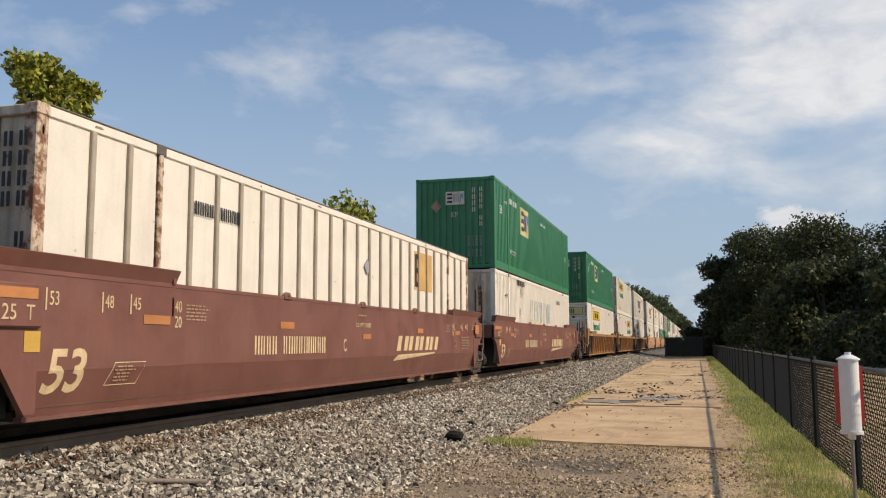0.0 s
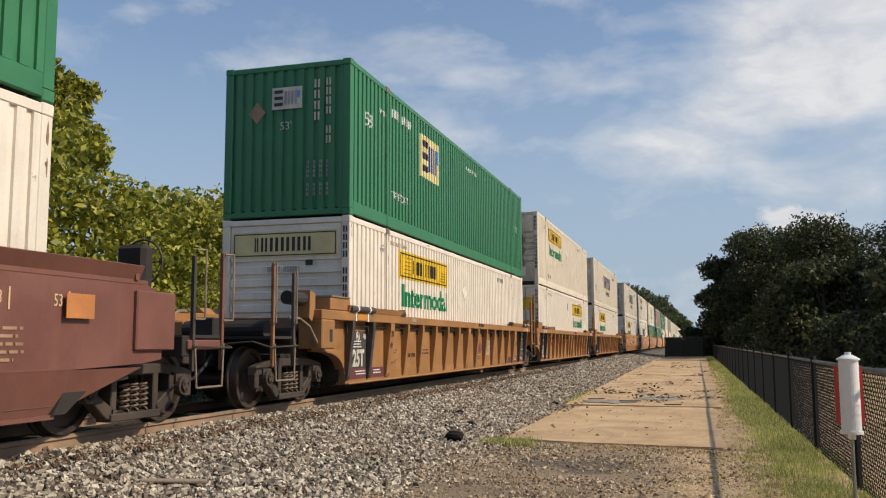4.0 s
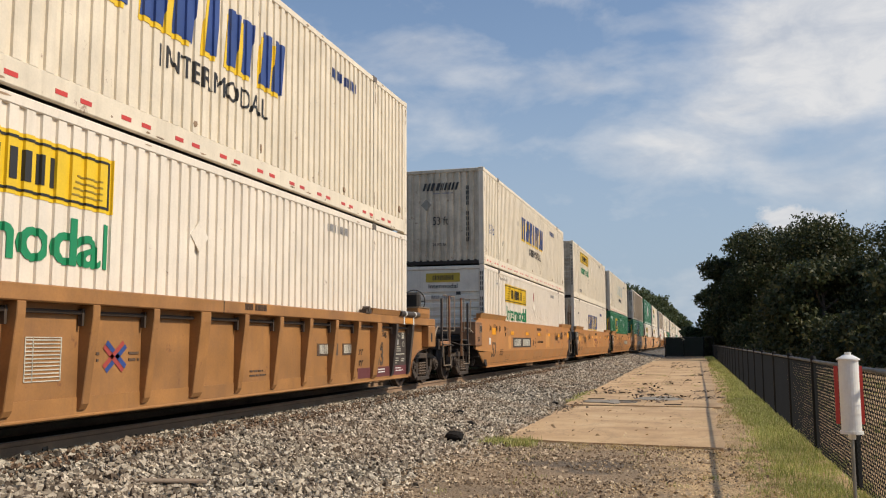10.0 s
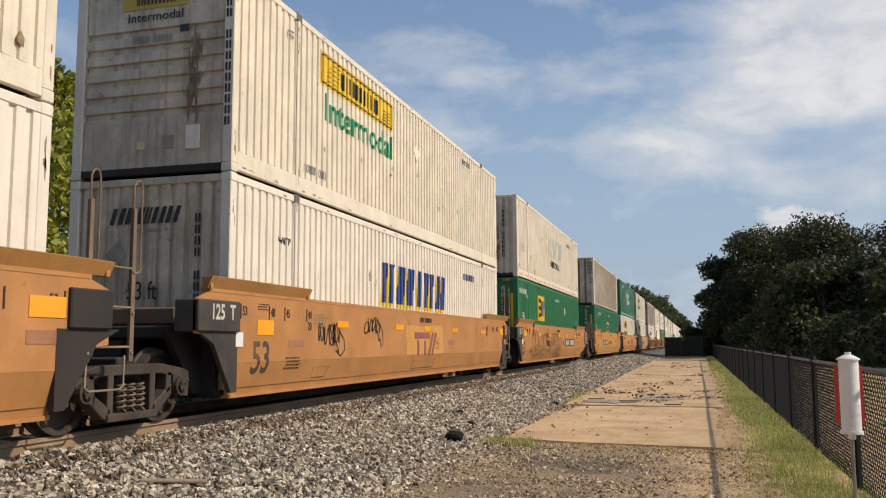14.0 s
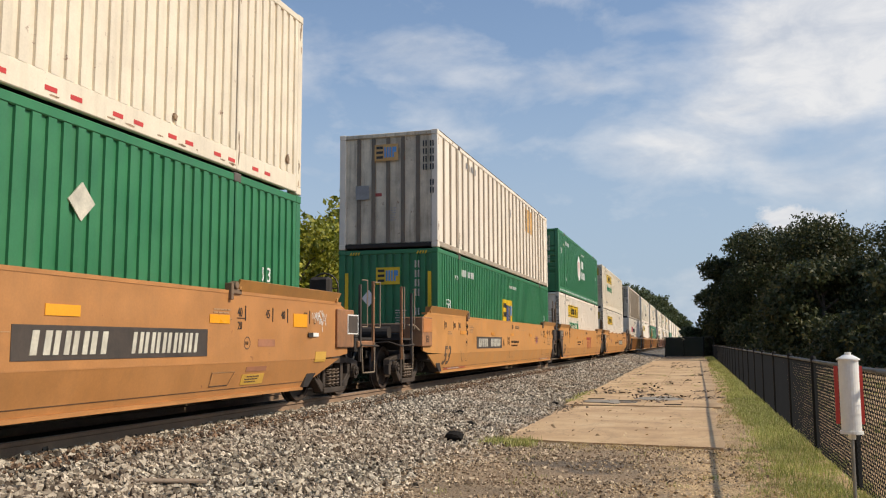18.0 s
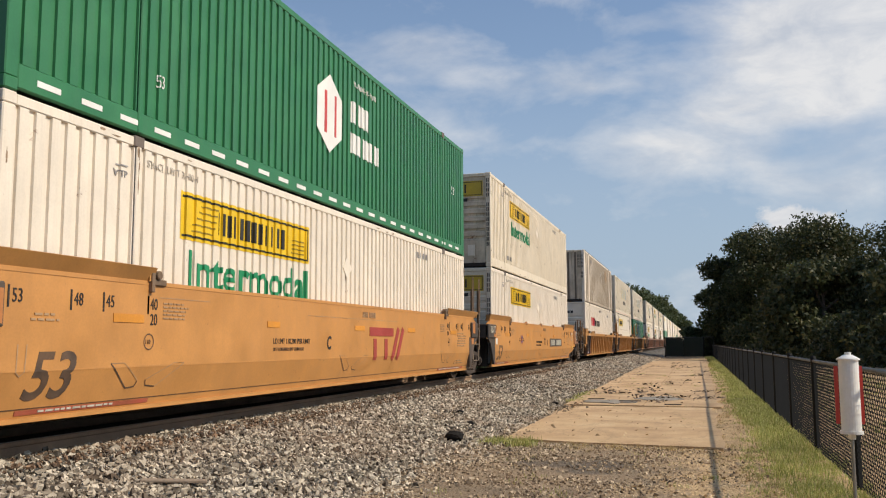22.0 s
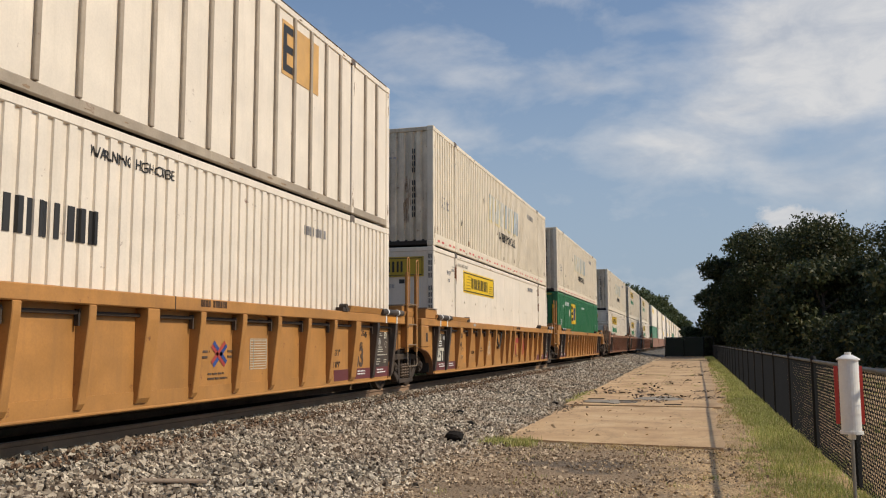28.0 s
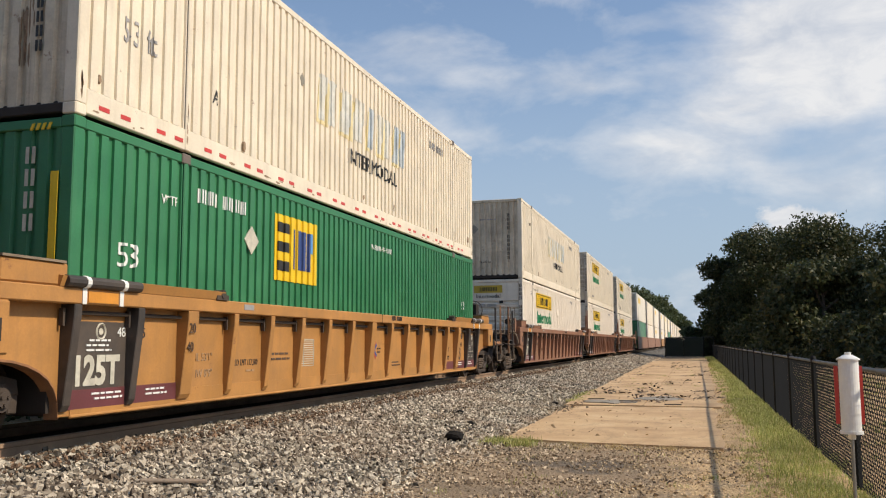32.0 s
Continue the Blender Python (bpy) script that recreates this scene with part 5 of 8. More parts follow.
def door_end(c, paint):
    """Two doors with hinges and four locking rods, and a wide yellow sign across them."""
    for s in (-1, 1):
        box_part("door", (min(s * 0.01, s * 1.12), max(s * 0.01, s * 1.12), 0.012, 0.045, 0.16, 2.74), paint, c, bevel=0.01)
        for k in (0.30, 0.78):
            bm = bmesh.new()
            rod(bm, (s * k, -0.012, 0.12), (s * k, -0.012, 2.80), 0.018, 8)
            part("locking_rod", bm, RUNG, c, "steel locking rod")
            for zz in (0.2, 1.05, 1.95, 2.66):
                box_part("rod_bracket", (s * k - 0.045, s * k + 0.045, -0.025, 0.014, zz - 0.05, zz + 0.05), paint, c)
        for zz in (0.45, 1.1, 1.75, 2.4):
            box_part("hinge", (s * 1.12 - 0.05, s * 1.12 + 0.05, -0.012, 0.02, zz - 0.06, zz + 0.06), paint, c)
    marks([(-1.06, 1.08, 1.92, 2.42)], YELLOW, c, 0.006, "end", "sign_panel", "wide yellow sign across the doors")
    marks(thin(blocks(-0.62, 0.5, 2.05, 2.29, (0.5, 0.8, 1, 1, 1, 0.9), 0.3)), INK, c, -0.001, "end", "dark_bar")
    marks(frame_rects(-1.03, 1.05, 1.95, 2.39, 0.015), INK, c, -0.001, "end", "border", joined=True)


def wear(c, seed):
    """Rubbed rust and grime on the rails, posts and corners of a box."""
    rng = random.Random(seed)
    bm = bmesh.new()

    def blot(u, z, ru, rz, x):
        pts = [(u + ru * rng.uniform(0.5, 1.0) * math.cos(a), z + rz * rng.uniform(0.5, 1.0) * math.sin(a)) for a in [2 * math.pi * k / 11 for k in range(11)]]
        extrude_x(bm, pts, x - 0.003, x + 0.0016)
    for _ in range(26):
        blot(rng.uniform(0.3, 15.8), rng.uniform(0.06, 0.10) if rng.random() < 0.7 else rng.uniform(2.84, 2.88), rng.uniform(0.02, 0.14), rng.uniform(0.008, 0.022), HALF)
    for u, x in ((0.08, HALF), (1.984, HALF + 0.014), (14.174, HALF + 0.014), (16.07, HALF)):
        for _ in range(7):
            low = rng.random() < 0.6
            blot(u + rng.uniform(-0.025, 0.025), rng.uniform(0.16, 0.55) if low else rng.uniform(2.25, 2.78), rng.uniform(0.008, 0.022), rng.uniform(0.03, 0.16), x)
    tagged(part("grime", bm, RUST_RUN, c, "brown rust and grime marks"), kind="stuff")


def wide_end_sign(c, y, sheet):
    """A wide yellow sign with a dark border across the top of an end wall."""
    marks([(-1.08, 1.05, 2.20, 2.68)], sheet, c, y, "end", "sign_panel", "wide dusty yellow sign")
    marks(frame_rects(-1.05, 1.02, 2.23, 2.65, 0.018), INK, c, y - 0.006, "end", "border", joined=True)
    marks(thin(blocks(-0.62, 0.52, 2.31, 2.57, (0.45, 0.75, 1, 1, 1, 0.9), 0.35)), INK, c, y - 0.006, "end", "dark_bar", joined=True)


def box_yellow_sign(u=2.75, sub=True, worn=False, smooth=False, z=1.98, doors=False, end_sign="", strip=False):
    lab = "white " + ("smooth riveted" if smooth else "corrugated") + " steel container with a yellow sign panel"
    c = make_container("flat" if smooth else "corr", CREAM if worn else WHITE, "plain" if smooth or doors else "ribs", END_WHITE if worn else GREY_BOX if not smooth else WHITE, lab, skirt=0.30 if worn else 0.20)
    yellow_sign(c, u, z, u + 3.62, z + 0.59, not smooth, sub)
    if doors:
        door_end(c, GREY_BOX)
    else:
        y_end = -0.01 if smooth else 0.022
        if sub and not end_sign:
            marks([(-0.52, 0.54, 2.43, 2.70)], DUSTY_YELLOW, c, y_end, "end", "sign_panel", "small yellow sign")
            marks(thin(blocks(-0.3, 0.34, 2.49, 2.63, (0.5, 0.7, 1, 1, 1, 0.9), 0.3)), INK, c, y_end - 0.008, "end", "dark_bar", joined=True)
            letter("Intermodal", 0.19, INK, c, -0.45, y_end - 0.004, 2.25, "end", 1.1)
        elif end_sign == "small":
            marks(thin(blocks(-0.72, 0.28, 2.46, 2.62, (0.4, 0.6, 1, 1, 1, 0.9), 0.3)), INK, c, y_end, "end", "dark_bar", joined=True)
            small_print(c, -0.75, 0.3, 2.34, 2, FADED, y_end, "end", 0.06)
        else:
            wide_end_sign(c, y_end, PALE_SIGN if end_sign == "pale" else DUSTY_YELLOW)
    number_bars(c, 1.17, 2.62, 14, 0.125, INK, "end", True, -0.006)
    if not doors:
        marks([(0.42, 0.56, 2.04, 2.14)], INK, c, 0.02, "end", "vent")
        number_bars(c, -0.35, 1.93, 10, 0.10, FADED, "end", x=0.02)
    if worn:
        marks([(0.18, 0.36, 0.38, 0.56)], GREY_DIRT, c, 0.022, "end", "vent_cover")
        box_part("document_box", (0.56, 0.78, 0.004, 0.03, 0.34, 0.68), GREY_BOX, c, "grey document holder", bevel=0.008)
        marks([(-0.22, -0.10, 0.38, 0.50)], PALE_YELLOW, c, 0.022, "end", "sticker")
    if z < 1.99:
        letter("STACK LIMIT 3 HIGH", 0.12, WORN_GREY, c, HALF + 0.002, 2.15, 2.62, stretch=0.95)
    number_bars(c, 12.0, 2.52, 11, 0.13, FADED)
    letter("WTP", 0.11, FADED, c, HALF + 0.002, 1.56, 2.42)
    marks([(1.62, 1.80, 2.545, 2.56)], FADED, c, HALF + 0.002, name="overline")
    if not smooth:
        hazard_diamond(c, 8.05, 1.95, 0.20, WHITE, label="worn white placard holder")
        if strip:
            marks([(8.035, 8.065, 2.2, 2.5)], REDINK, c, HALF + 0.002, name="red_strip")
    else:
        letter("WTP", 0.16, FADED, c, HALF - 0.014, 1.2, 2.32)
        letter("OR", 0.13, FADED, c, HALF - 0.014, 1.28, 2.14)
        for k, (u0, z0, ru, rz) in enumerate(((1.97, 2.45, 0.05, 0.35), (14.15, 2.60, 0.045, 0.26), (14.19, 2.30, 0.03, 0.30), (14.14, 2.02, 0.022, 0.22))):
            stain(c, u0, z0, ru, rz, RUST, 4 + 3 * k, "rust_streak", 0.0165)
        for k in range(9):
            stain(c, 13.92 + 0.05 * k, 2.62 - 0.13 * (k % 4), 0.020, 0.05 + 0.02 * (k % 3), RUST_RUN, 30 + k, "rust_spot", -0.0195)
        bm = bmesh.new()
        for k in range(13):
            for j in range(44):
                disc_x(bm, HALF - 0.023, HALF - 0.018, 0.72 + k * 1.22, 0.26 + j * 0.057, 0.011, 5)
        for k in range(22):
            disc_x(bm, HALF - 0.023, HALF - 0.010, 1.1 + k * 0.61, 1.15 + 0.55 * (k % 2), 0.04, 8)
        tagged(part("rivet", bm, WHITE, c), kind="stuff")
    if worn:
        letter("TOP LIFT ONLY", 0.20, FADED, c, HALF + 0.002, 2.25, 0.42, stretch=0.62)
        for k in range(7):
            marks([(3.0 + 1.7 * k, 3.04 + 1.7 * k, 0.9 + 0.17 * (k % 4), 0.98 + 0.17 * (k % 4))], GREY_DIRT, c, HALF, name="scuff")
        if not end_sign:
            drips(c, (0.66,), 0.75, 1.85, 3, 16)
    wear(c, int(u * 100) + int(z * 10) + 7 * worn)
    return c


def box_slanted_mark(upper=True, faded=False, tape=True, damage=False):
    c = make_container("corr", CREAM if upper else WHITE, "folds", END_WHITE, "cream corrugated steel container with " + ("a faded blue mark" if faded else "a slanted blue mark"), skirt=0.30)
    slanted_mark(c, 5.8, 1.42, faded)
    if tape:
        red_tape(c)
        letter("53 ft", 0.42, FADED if faded else BLUE, c, HALF + 0.002, 0.70, 1.0, stretch=0.8)
        letter("A", 0.26, INK, c, HALF + 0.002, 2.55, 0.80)
    else:
        letter("WTP", 0.16, INK, c, HALF + 0.002, 1.45, 2.1)
    if not faded:
        letter("53 ft", 0.36, INK, c, -0.30, 0.006, 1.22, "end", stretch=0.72)
    letter("24,100 lbs", 0.13, INK, c, -0.30, 0.006, 0.58, "end", stretch=0.8)
    number_bars(c, 0.75, 2.26, 11, 0.128, INK, "end", True, 0.012)
    if not faded:
        marks(thin(blocks(-0.62, 0.46, 2.27, 2.50, (1, 1.3, 0.4, 0.9, 0.9), 0.2)), INK, c, 0.012, "end", "dark_bar", slant=0.3)
    small_print(c, -0.28, 0.42, 2.16, 1, FADED, 0.012, "end", 0.10)
    bm = bmesh.new()
    extrude_y(bm, [(-0.50, 1.66), (-0.33, 1.84), (-0.50, 2.02), (-0.67, 1.84)], 0.010, 0.018)
    part("placard", bm, GREY_DIRT, c, "worn grey diamond placard")
    if faded and tape:
        drips(c, (0.62,), 0.6, 1.5, 16, 10)
    number_bars(c, 12.1, 2.30, 10, 0.17, BLUE if not faded else FADED)
    if damage:
        bm = bmesh.new()
        rng = random.Random(2)
        for k in range(9):
            y = 3.35 + 0.14 * k
            extrude_x(bm, [(y, 2.60 + 0.05 * rng.random()), (y + 0.16, 2.62), (y + 0.15, 2.80), (y + 0.02, 2.79)], HALF - 0.02 + 0.02 * rng.random(), HALF + 0.012 + 0.03 * rng.random())
        part("torn_seam", bm, TEAR, c, "torn and crumpled metal at the top")
        stain(c, 3.92, 1.68, 0.13, 0.2, GREY_DIRT, 5)
        stain(c, 4.2, 2.4, 0.25, 0.25, GREY_DIRT, 6)
    else:
        stain(c, 5.2, 1.9, 0.09, 0.13, GREY_DIRT, 9)
        for k, (su, sz) in enumerate(((0.35, 0.45), (3.4, 0.40), (7.9, 0.42), (9.6, 0.47), (12.7, 0.40), (15.7, 0.5))):
            stain(c, su, sz, 0.03 + 0.012 * (k % 3), 0.06 + 0.03 * (k % 2), RUST_RUN, 40 + k, "rust_spot")
    wear(c, 40 + 2 * upper + 5 * faded + tape)
    return c


def box_green(upper=True, hexagon=False, sign=(4.2, 1.5), dashes=False, end="folds", diamond=None, pale=False, num=2.3):
    c = make_container("corr", GREEN, end, GREEN, "green corrugated steel container with " + ("a white and red mark" if hexagon else "a yellow square sign"), skirt=0.27)
    if hexagon:
        bm = bmesh.new()
        extrude_x(bm, [(7.22 + 0.60 * math.cos(a), 1.62 + 0.69 * math.sin(a)) for a in [radians(30 + 60 * k) for k in range(6)]], HALF - 0.004, HALF + 0.004)
        part("marking", bm, WHITEINK, c, "white hexagon mark")
        marks([(6.93, 7.09, 1.25, 1.98), (7.33, 7.49, 1.25, 1.98)], RED, c, HALF + 0.006, name="red_bar")
        marks(blocks(8.2, 9.1, 1.72, 2.12, (1, 1, 1), 0.3) + blocks(8.15, 9.6, 1.15, 1.52, (1, 1, 1, 1, 1), 0.3), WHITEINK, c, HALF + 0.002, name="white_bar")
    else:
        square_sign(c, sign[0], sign[1], 1.48, 1.0, field=PALE_SIGN if pale else None)
        square_sign(c, -0.3, 2.05, 0.62, 0.42, "end", GREY_WHITE if pale else None, FADED if pale else None)
    if dashes:
        marks([(0.4 + 0.62 * i, 0.72 + 0.62 * i, 0.11, 0.17) for i in range(25)], WHITEINK, c, HALF + 0.001, name="reflective_tape", label="white reflective dashes", joined=True)
    if upper:
        letter("TOP LIFT ONLY" if not hexagon else "53", 0.22, WHITEINK, c, HALF + 0.002, 2.3, 0.66, stretch=0.62)
    if diamond:
        hazard_diamond(c, diamond, 2.05, 0.2, GREY_WHITE)
    number_bars(c, num, 2.38, 10, 0.18, WHITEINK)
    letter("WARNING HIGH CUBE", 0.14, WHITEINK, c, HALF + 0.002, 8.3, 2.42, stretch=0.8)
    letter("53", 0.38, WHITEINK, c, HALF + 0.002, 0.75, 1.45 if not upper else 1.85)
    letter("53", 0.30, WHITEINK, c, HALF + 0.002, 14.9, 1.5)
    letter("WTP", 0.16, WHITEINK, c, HALF + 0.002, 1.5, 2.25)
    if upper:
        number_bars(c, 0.56, 2.42, 4, 0.17, GREY_WHITE, "end", True, 0.012)
    number_bars(c, 0.80 if upper else 0.70, 2.45, 7 if upper else 10, 0.15 if upper else 0.19, GREY_WHITE, "end", True, 0.012)
    if upper:
        letter("53'", 0.22, GREY_WHITE, c, -0.14, 0.006, 1.66, "end", stretch=0.95)
        for k in range(4):
            number_bars(c, 0.42 + 0.13 * k, 0.98, 8, 0.07, FADED, "end", True, 0.012)
    else:
        small_print(c, 0.2, 0.5, 1.4, 8, GREY_WHITE, 0.012, "end", 0.06)
    for s in (() if upper else (-1, 1)):
        marks([(s * 1.08 - 0.045, s * 1.08 + 0.045, 1.1, 2.35)], YELLOW, c, -0.006, "end", "warning_strip", "yellow warning strip")
    for k in range(0 if upper else 4):
        marks([(-1.0 + 0.07 * k, -0.965 + 0.07 * k, 2.79, 2.86), (0.75 + 0.07 * k, 0.785 + 0.07 * k, 2.79, 2.86)], YELLOW, c, -0.004, "end", "hazard_stripe", slant=0.4)
    bm = bmesh.new()
    dz, dx = (0.72, 0.0) if upper else (0.42, 0.12)
    extrude_y(bm, [(-0.62 + dx, 1.09 + dz), (-0.44 + dx, 1.3 + dz), (-0.62 + dx, 1.51 + dz), (-0.80 + dx, 1.3 + dz)], 0.008, 0.016)
    part("placard", bm, RUST_RUN if upper else WHITEINK, c, "faded brown diamond placard" if upper else "white diamond placard")
    return c


def box_ribbed_white(rust=False, label="white container with dark vertical ribs and an orange sign", orange=(11.40, 12.72), phase=0.19):
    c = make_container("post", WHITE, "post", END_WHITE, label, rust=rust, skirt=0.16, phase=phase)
    x = HALF + 0.003
    a = orange[0]
    marks([(a, orange[1], 1.80, 2.66)], PALE_ORANGE, c, x - 0.020, name="sign_panel", label="faded orange square sign")
    marks([(a + 0.03, a + 0.15, 1.86, 2.60)] + [(a + 0.15, a + 0.36, q, q + 0.12) for q in (1.86, 2.17, 2.48)], INK, c, x - 0.016, name="dark_bar")
    number_bars(c, 2.72, 2.22 if rust else 2.45, 10, 0.17, INK if rust else FADED)
    square_sign(c, -0.35, 2.2, 0.62, 0.42, "end", PALE_ORANGE)
    number_bars(c, 0.92, 2.5, 5, 0.16, INK, "end", True)
    number_bars(c, 1.10, 2.5, 7, 0.16, INK, "end", True)
    marks([(-0.85, -0.5, 1.25, 1.6)], FADED, c, -0.0, "end", "placard")
    marks([(-0.42, -0.18, 1.32, 1.40)], REDINK, c, 0.045, "end", "marking")
    small_print(c, 0.0, 0.22, 1.0, 6, FADED, 0.044, "end", 0.06)
    hazard_diamond(c, 8.6, 2.05, 0.15, FADED)
    if rust:
        marks([(1.5, 1.8, 1.2, 1.24)], RUST, c, x, name="rust_streak")
    wear(c, 90 + rust)
    return c


def box_red_mark():
    c = make_container("corr", WHITE, "ribs", GREY_BOX, "white corrugated container with red and dark slanted bars", skirt=0.18)
    x = HALF + 0.002
    marks(blocks(2.9, 4.38, 1.63, 2.12, (1, 0.9, 0.9), 0.14), REDBRIGHT, c, x, name="red_bar", slant=0.0)
    rects = blocks(4.45, 7.25, 1.63, 1.98, (0.8, 0.9, 0.9, 0.35, 0.85, 0.6, 0.35, 0.8, 0.8), 0.2)
    rects[0] = (rects[0][0], rects[0][1], 1.63, 2.12)
    marks(thin(rects), INK, c, x, name="dark_bar")
    letter("WARNING HIGH CUBE", 0.17, INK, c, x, 7.1, 2.55, stretch=0.85)
    marks(blocks(-0.6, 0.6, 2.28, 2.42, (1, 1, 1, 0.8, 0.9, 0.9, 0.4, 0.8), 0.2), INK, c, 0.02, "end", "dark_bar", joined=True)
    number_bars(c, 12.2, 2.35, 9, 0.14, FADED)
    return c


FADED_INK = surface("worn_dark_lettering", (0.085, 0.055, 0.038), 0.6, var=0.25, scale=6.0, dirt=0.35, dirt_col=(0.25, 0.13, 0.06))
REFLECTOR = surface("dusty_orange_reflector", (0.66, 0.27, 0.035), 0.45, var=0.10, dirt=0.2)
YELLOW_DIM = surface("dusty_yellow_reflector", (0.62, 0.36, 0.06), 0.5, var=0.1, dirt=0.2)
GREY_WHITE = surface("aged_white_lettering", (0.62, 0.58, 0.48), 0.6, var=0.15, scale=6.0, dirt=0.3)
REDBRIGHT = surface("bright_red_sheet", (0.62, 0.035, 0.055), 0.4, var=0.06)
PALE_ORANGE = surface("faded_orange_sheet", (0.62, 0.36, 0.12), 0.5, var=0.12)


# ---- rail trucks ----
def coil(turns, r, wire, h, sides=5, steps=10):
    bm = bmesh.new()
    pts = [Vector((r * math.cos(2 * math.pi * i / steps), r * math.sin(2 * math.pi * i / steps), h * i / (turns * steps))) for i in range(turns * steps + 1)]
    rings = []
    for i, p in enumerate(pts):
        d = Vector((p.x, p.y, 0)).normalized()
        rings.append([bm.verts.new(p + d * wire * math.cos(a) + Vector((0, 0, wire * math.sin(a)))) for a in [2 * math.pi * k / sides for k in range(sides)]])
    for a, b in zip(rings, rings[1:]):
        for k in range(sides):
            bm.faces.new((a[k], a[(k + 1) % sides], b[(k + 1) % sides], b[k]))
    return finish("spring", bm, SPRING_STEEL, smooth=True)


def frame_mesh():
    bm = bmesh.new()
    # side frame: upper arch member, tension member and pedestals, with two windows and a spring opening
    t0, t1 = -0.075, 0.075
    top = [(-1.15, 0.47), (-1.12, 0.62), (-0.95, 0.66), (-0.55, 0.72), (0.55, 0.72), (0.95, 0.66), (1.12, 0.62), (1.15, 0.47), (0.98, 0.50), (0.55, 0.60), (-0.55, 0.60), (-0.98, 0.50)]
    extrude_x(bm, top, t0, t1)
    for s in (-1, 1):
        extrude_x(bm, [(s * a, b) for a, b in ((0.98, 0.52), (0.86, 0.54), (0.38, 0.24), (0.38, 0.12), (0.50, 0.14))], t0, t1)
        extrude_x(bm, [(s * a, b) for a, b in ((0.33, 0.62), (0.43, 0.62), (0.43, 0.14), (0.33, 0.14))], t0, t1)
        extrude_x(bm, [(s * a, b) for a, b in ((0.66, 0.62), (0.76, 0.62), (0.74, 0.40), (0.64, 0.34))], t0, t1)
        extrude_x(bm, [(s * a, b) for a, b in ((1.02, 0.30), (1.14, 0.30), (1.15, 0.52), (1.02, 0.52))], t0 + 0.01, t1 - 0.01)
    extrude_x(bm, [(-0.45, 0.10), (0.45, 0.10), (0.45, 0.19), (-0.45, 0.19)], t0 - 0.03, t1 + 0.03)
    return finish("side_frame", bm, STEEL, 0.012)


def wheel_mesh(r=0.445):
    bm = bmesh.new()
    prof = [(-0.075, r + 0.026), (-0.045, r + 0.026), (-0.035, r), (0.07, r - 0.006), (0.07, r - 0.07), (0.02, r - 0.085), (0.015, 0.16), (0.065, 0.13), (0.065, 0.0), (-0.07, 0.0), (-0.07, 0.13), (-0.02, 0.16), (-0.03, r - 0.085), (-0.075, r - 0.07)]
    sides = 36
    rings = [[bm.verts.new((x, q * math.cos(2 * math.pi * k / sides), q * math.sin(2 * math.pi * k / sides))) for k in range(sides)] if q > 0 else None for x, q in prof]
    n = len(prof)
    for i in range(n):
        a, b = rings[i], rings[(i + 1) % n]
        if a is None or b is None:
            ring = a or b
            if ring:
                bm.faces.new(ring)
            continue
        for k in range(sides):
            bm.faces.new((a[k], a[(k + 1) % sides], b[(k + 1) % sides], b[k]))
    return bm


WHEEL_R = 0.445


def make_truck(y16, label="grimy steel two-axle rail truck with coil springs"):
    root = thing("rail_truck", label, "rail truck", "trucks under the train")
    side = shared("side_frame", frame_mesh)
    spring = shared("spring", lambda: coil(5, 0.052, 0.017, 0.30))
    cap = shared("bearing_cap", lambda: bearing_mesh())
    for s in (-1, 1):
        part("side_frame", side, STEEL, root, at=pose(s * 1.0, 0, 0))
        for k in (-0.16, 0.0, 0.16):
            part("spring", spring, SPRING_STEEL, root, at=pose(s * 1.04, k * 1.05, 0.20))
        for k in (-0.86, 0.86):
            part("bearing_cap", cap, STEEL, root, at=pose(s * 1.0, k, WHEEL_R, 0, 0, 0 if s > 0 else 180))
    box_part("bolster", (-0.98, 0.98, -0.17, 0.17, 0.57, 0.80), DARK, root, bevel=0.02)
    wheel = shared("wheel", lambda: finish("wheel", wheel_mesh(), WHEEL_STEEL))
    axle = shared("axle", lambda: axle_mesh())
    for k in (-0.86, 0.86):
        ws = part("wheelset", axle, WHEEL_STEEL, root, at=pose(0, k, WHEEL_R))
        part("wheel", wheel, WHEEL_STEEL, ws, "steel wheel with bright rim", at=pose(0.76, 0, 0))
        part("wheel", wheel, WHEEL_STEEL, ws, at=pose(-0.76, 0, 0, 0, 0, 180))
        WHEELS.append((ws, y16 + k, k, WHEEL_R))
        box_part("brake_beam", (-0.7, 0.7, k * 0.42 - 0.04, k * 0.42 + 0.04, 0.30, 0.40), STEEL, root)
        for s in (-1, 1):
            box_part("brake_shoe", (s * 0.76 - 0.05, s * 0.76 + 0.05, k * 0.42 - 0.02, k * 0.48, 0.28, 0.58), STEEL, root)
    return on_train(root, y16)


def bearing_mesh():
    bm = bmesh.new()
    box(bm, -0.10, 0.10, -0.11, 0.11, -0.06, 0.14)
    disc_x(bm, 0.0, 0.15, 0, 0, 0.115, 14)
    disc_x(bm, 0.15, 0.18, 0, 0, 0.075, 10)
    for k in range(3):
        a = 2 * math.pi * k / 3 + 0.5
        disc_x(bm, 0.18, 0.195, 0.045 * math.cos(a), 0.045 * math.sin(a), 0.016, 6)
    return finish("bearing_cap", bm, STEEL)


def axle_mesh():
    bm = bmesh.new()
    disc_x(bm, -0.95, 0.95, 0, 0, 0.085, 12)
    return finish("axle", bm, WHEEL_STEEL)


# ---- well cars ----
WS = 1.43                      # half width over the well sides
WR = WS + 0.05                 # half width over the ribs of ribbed units


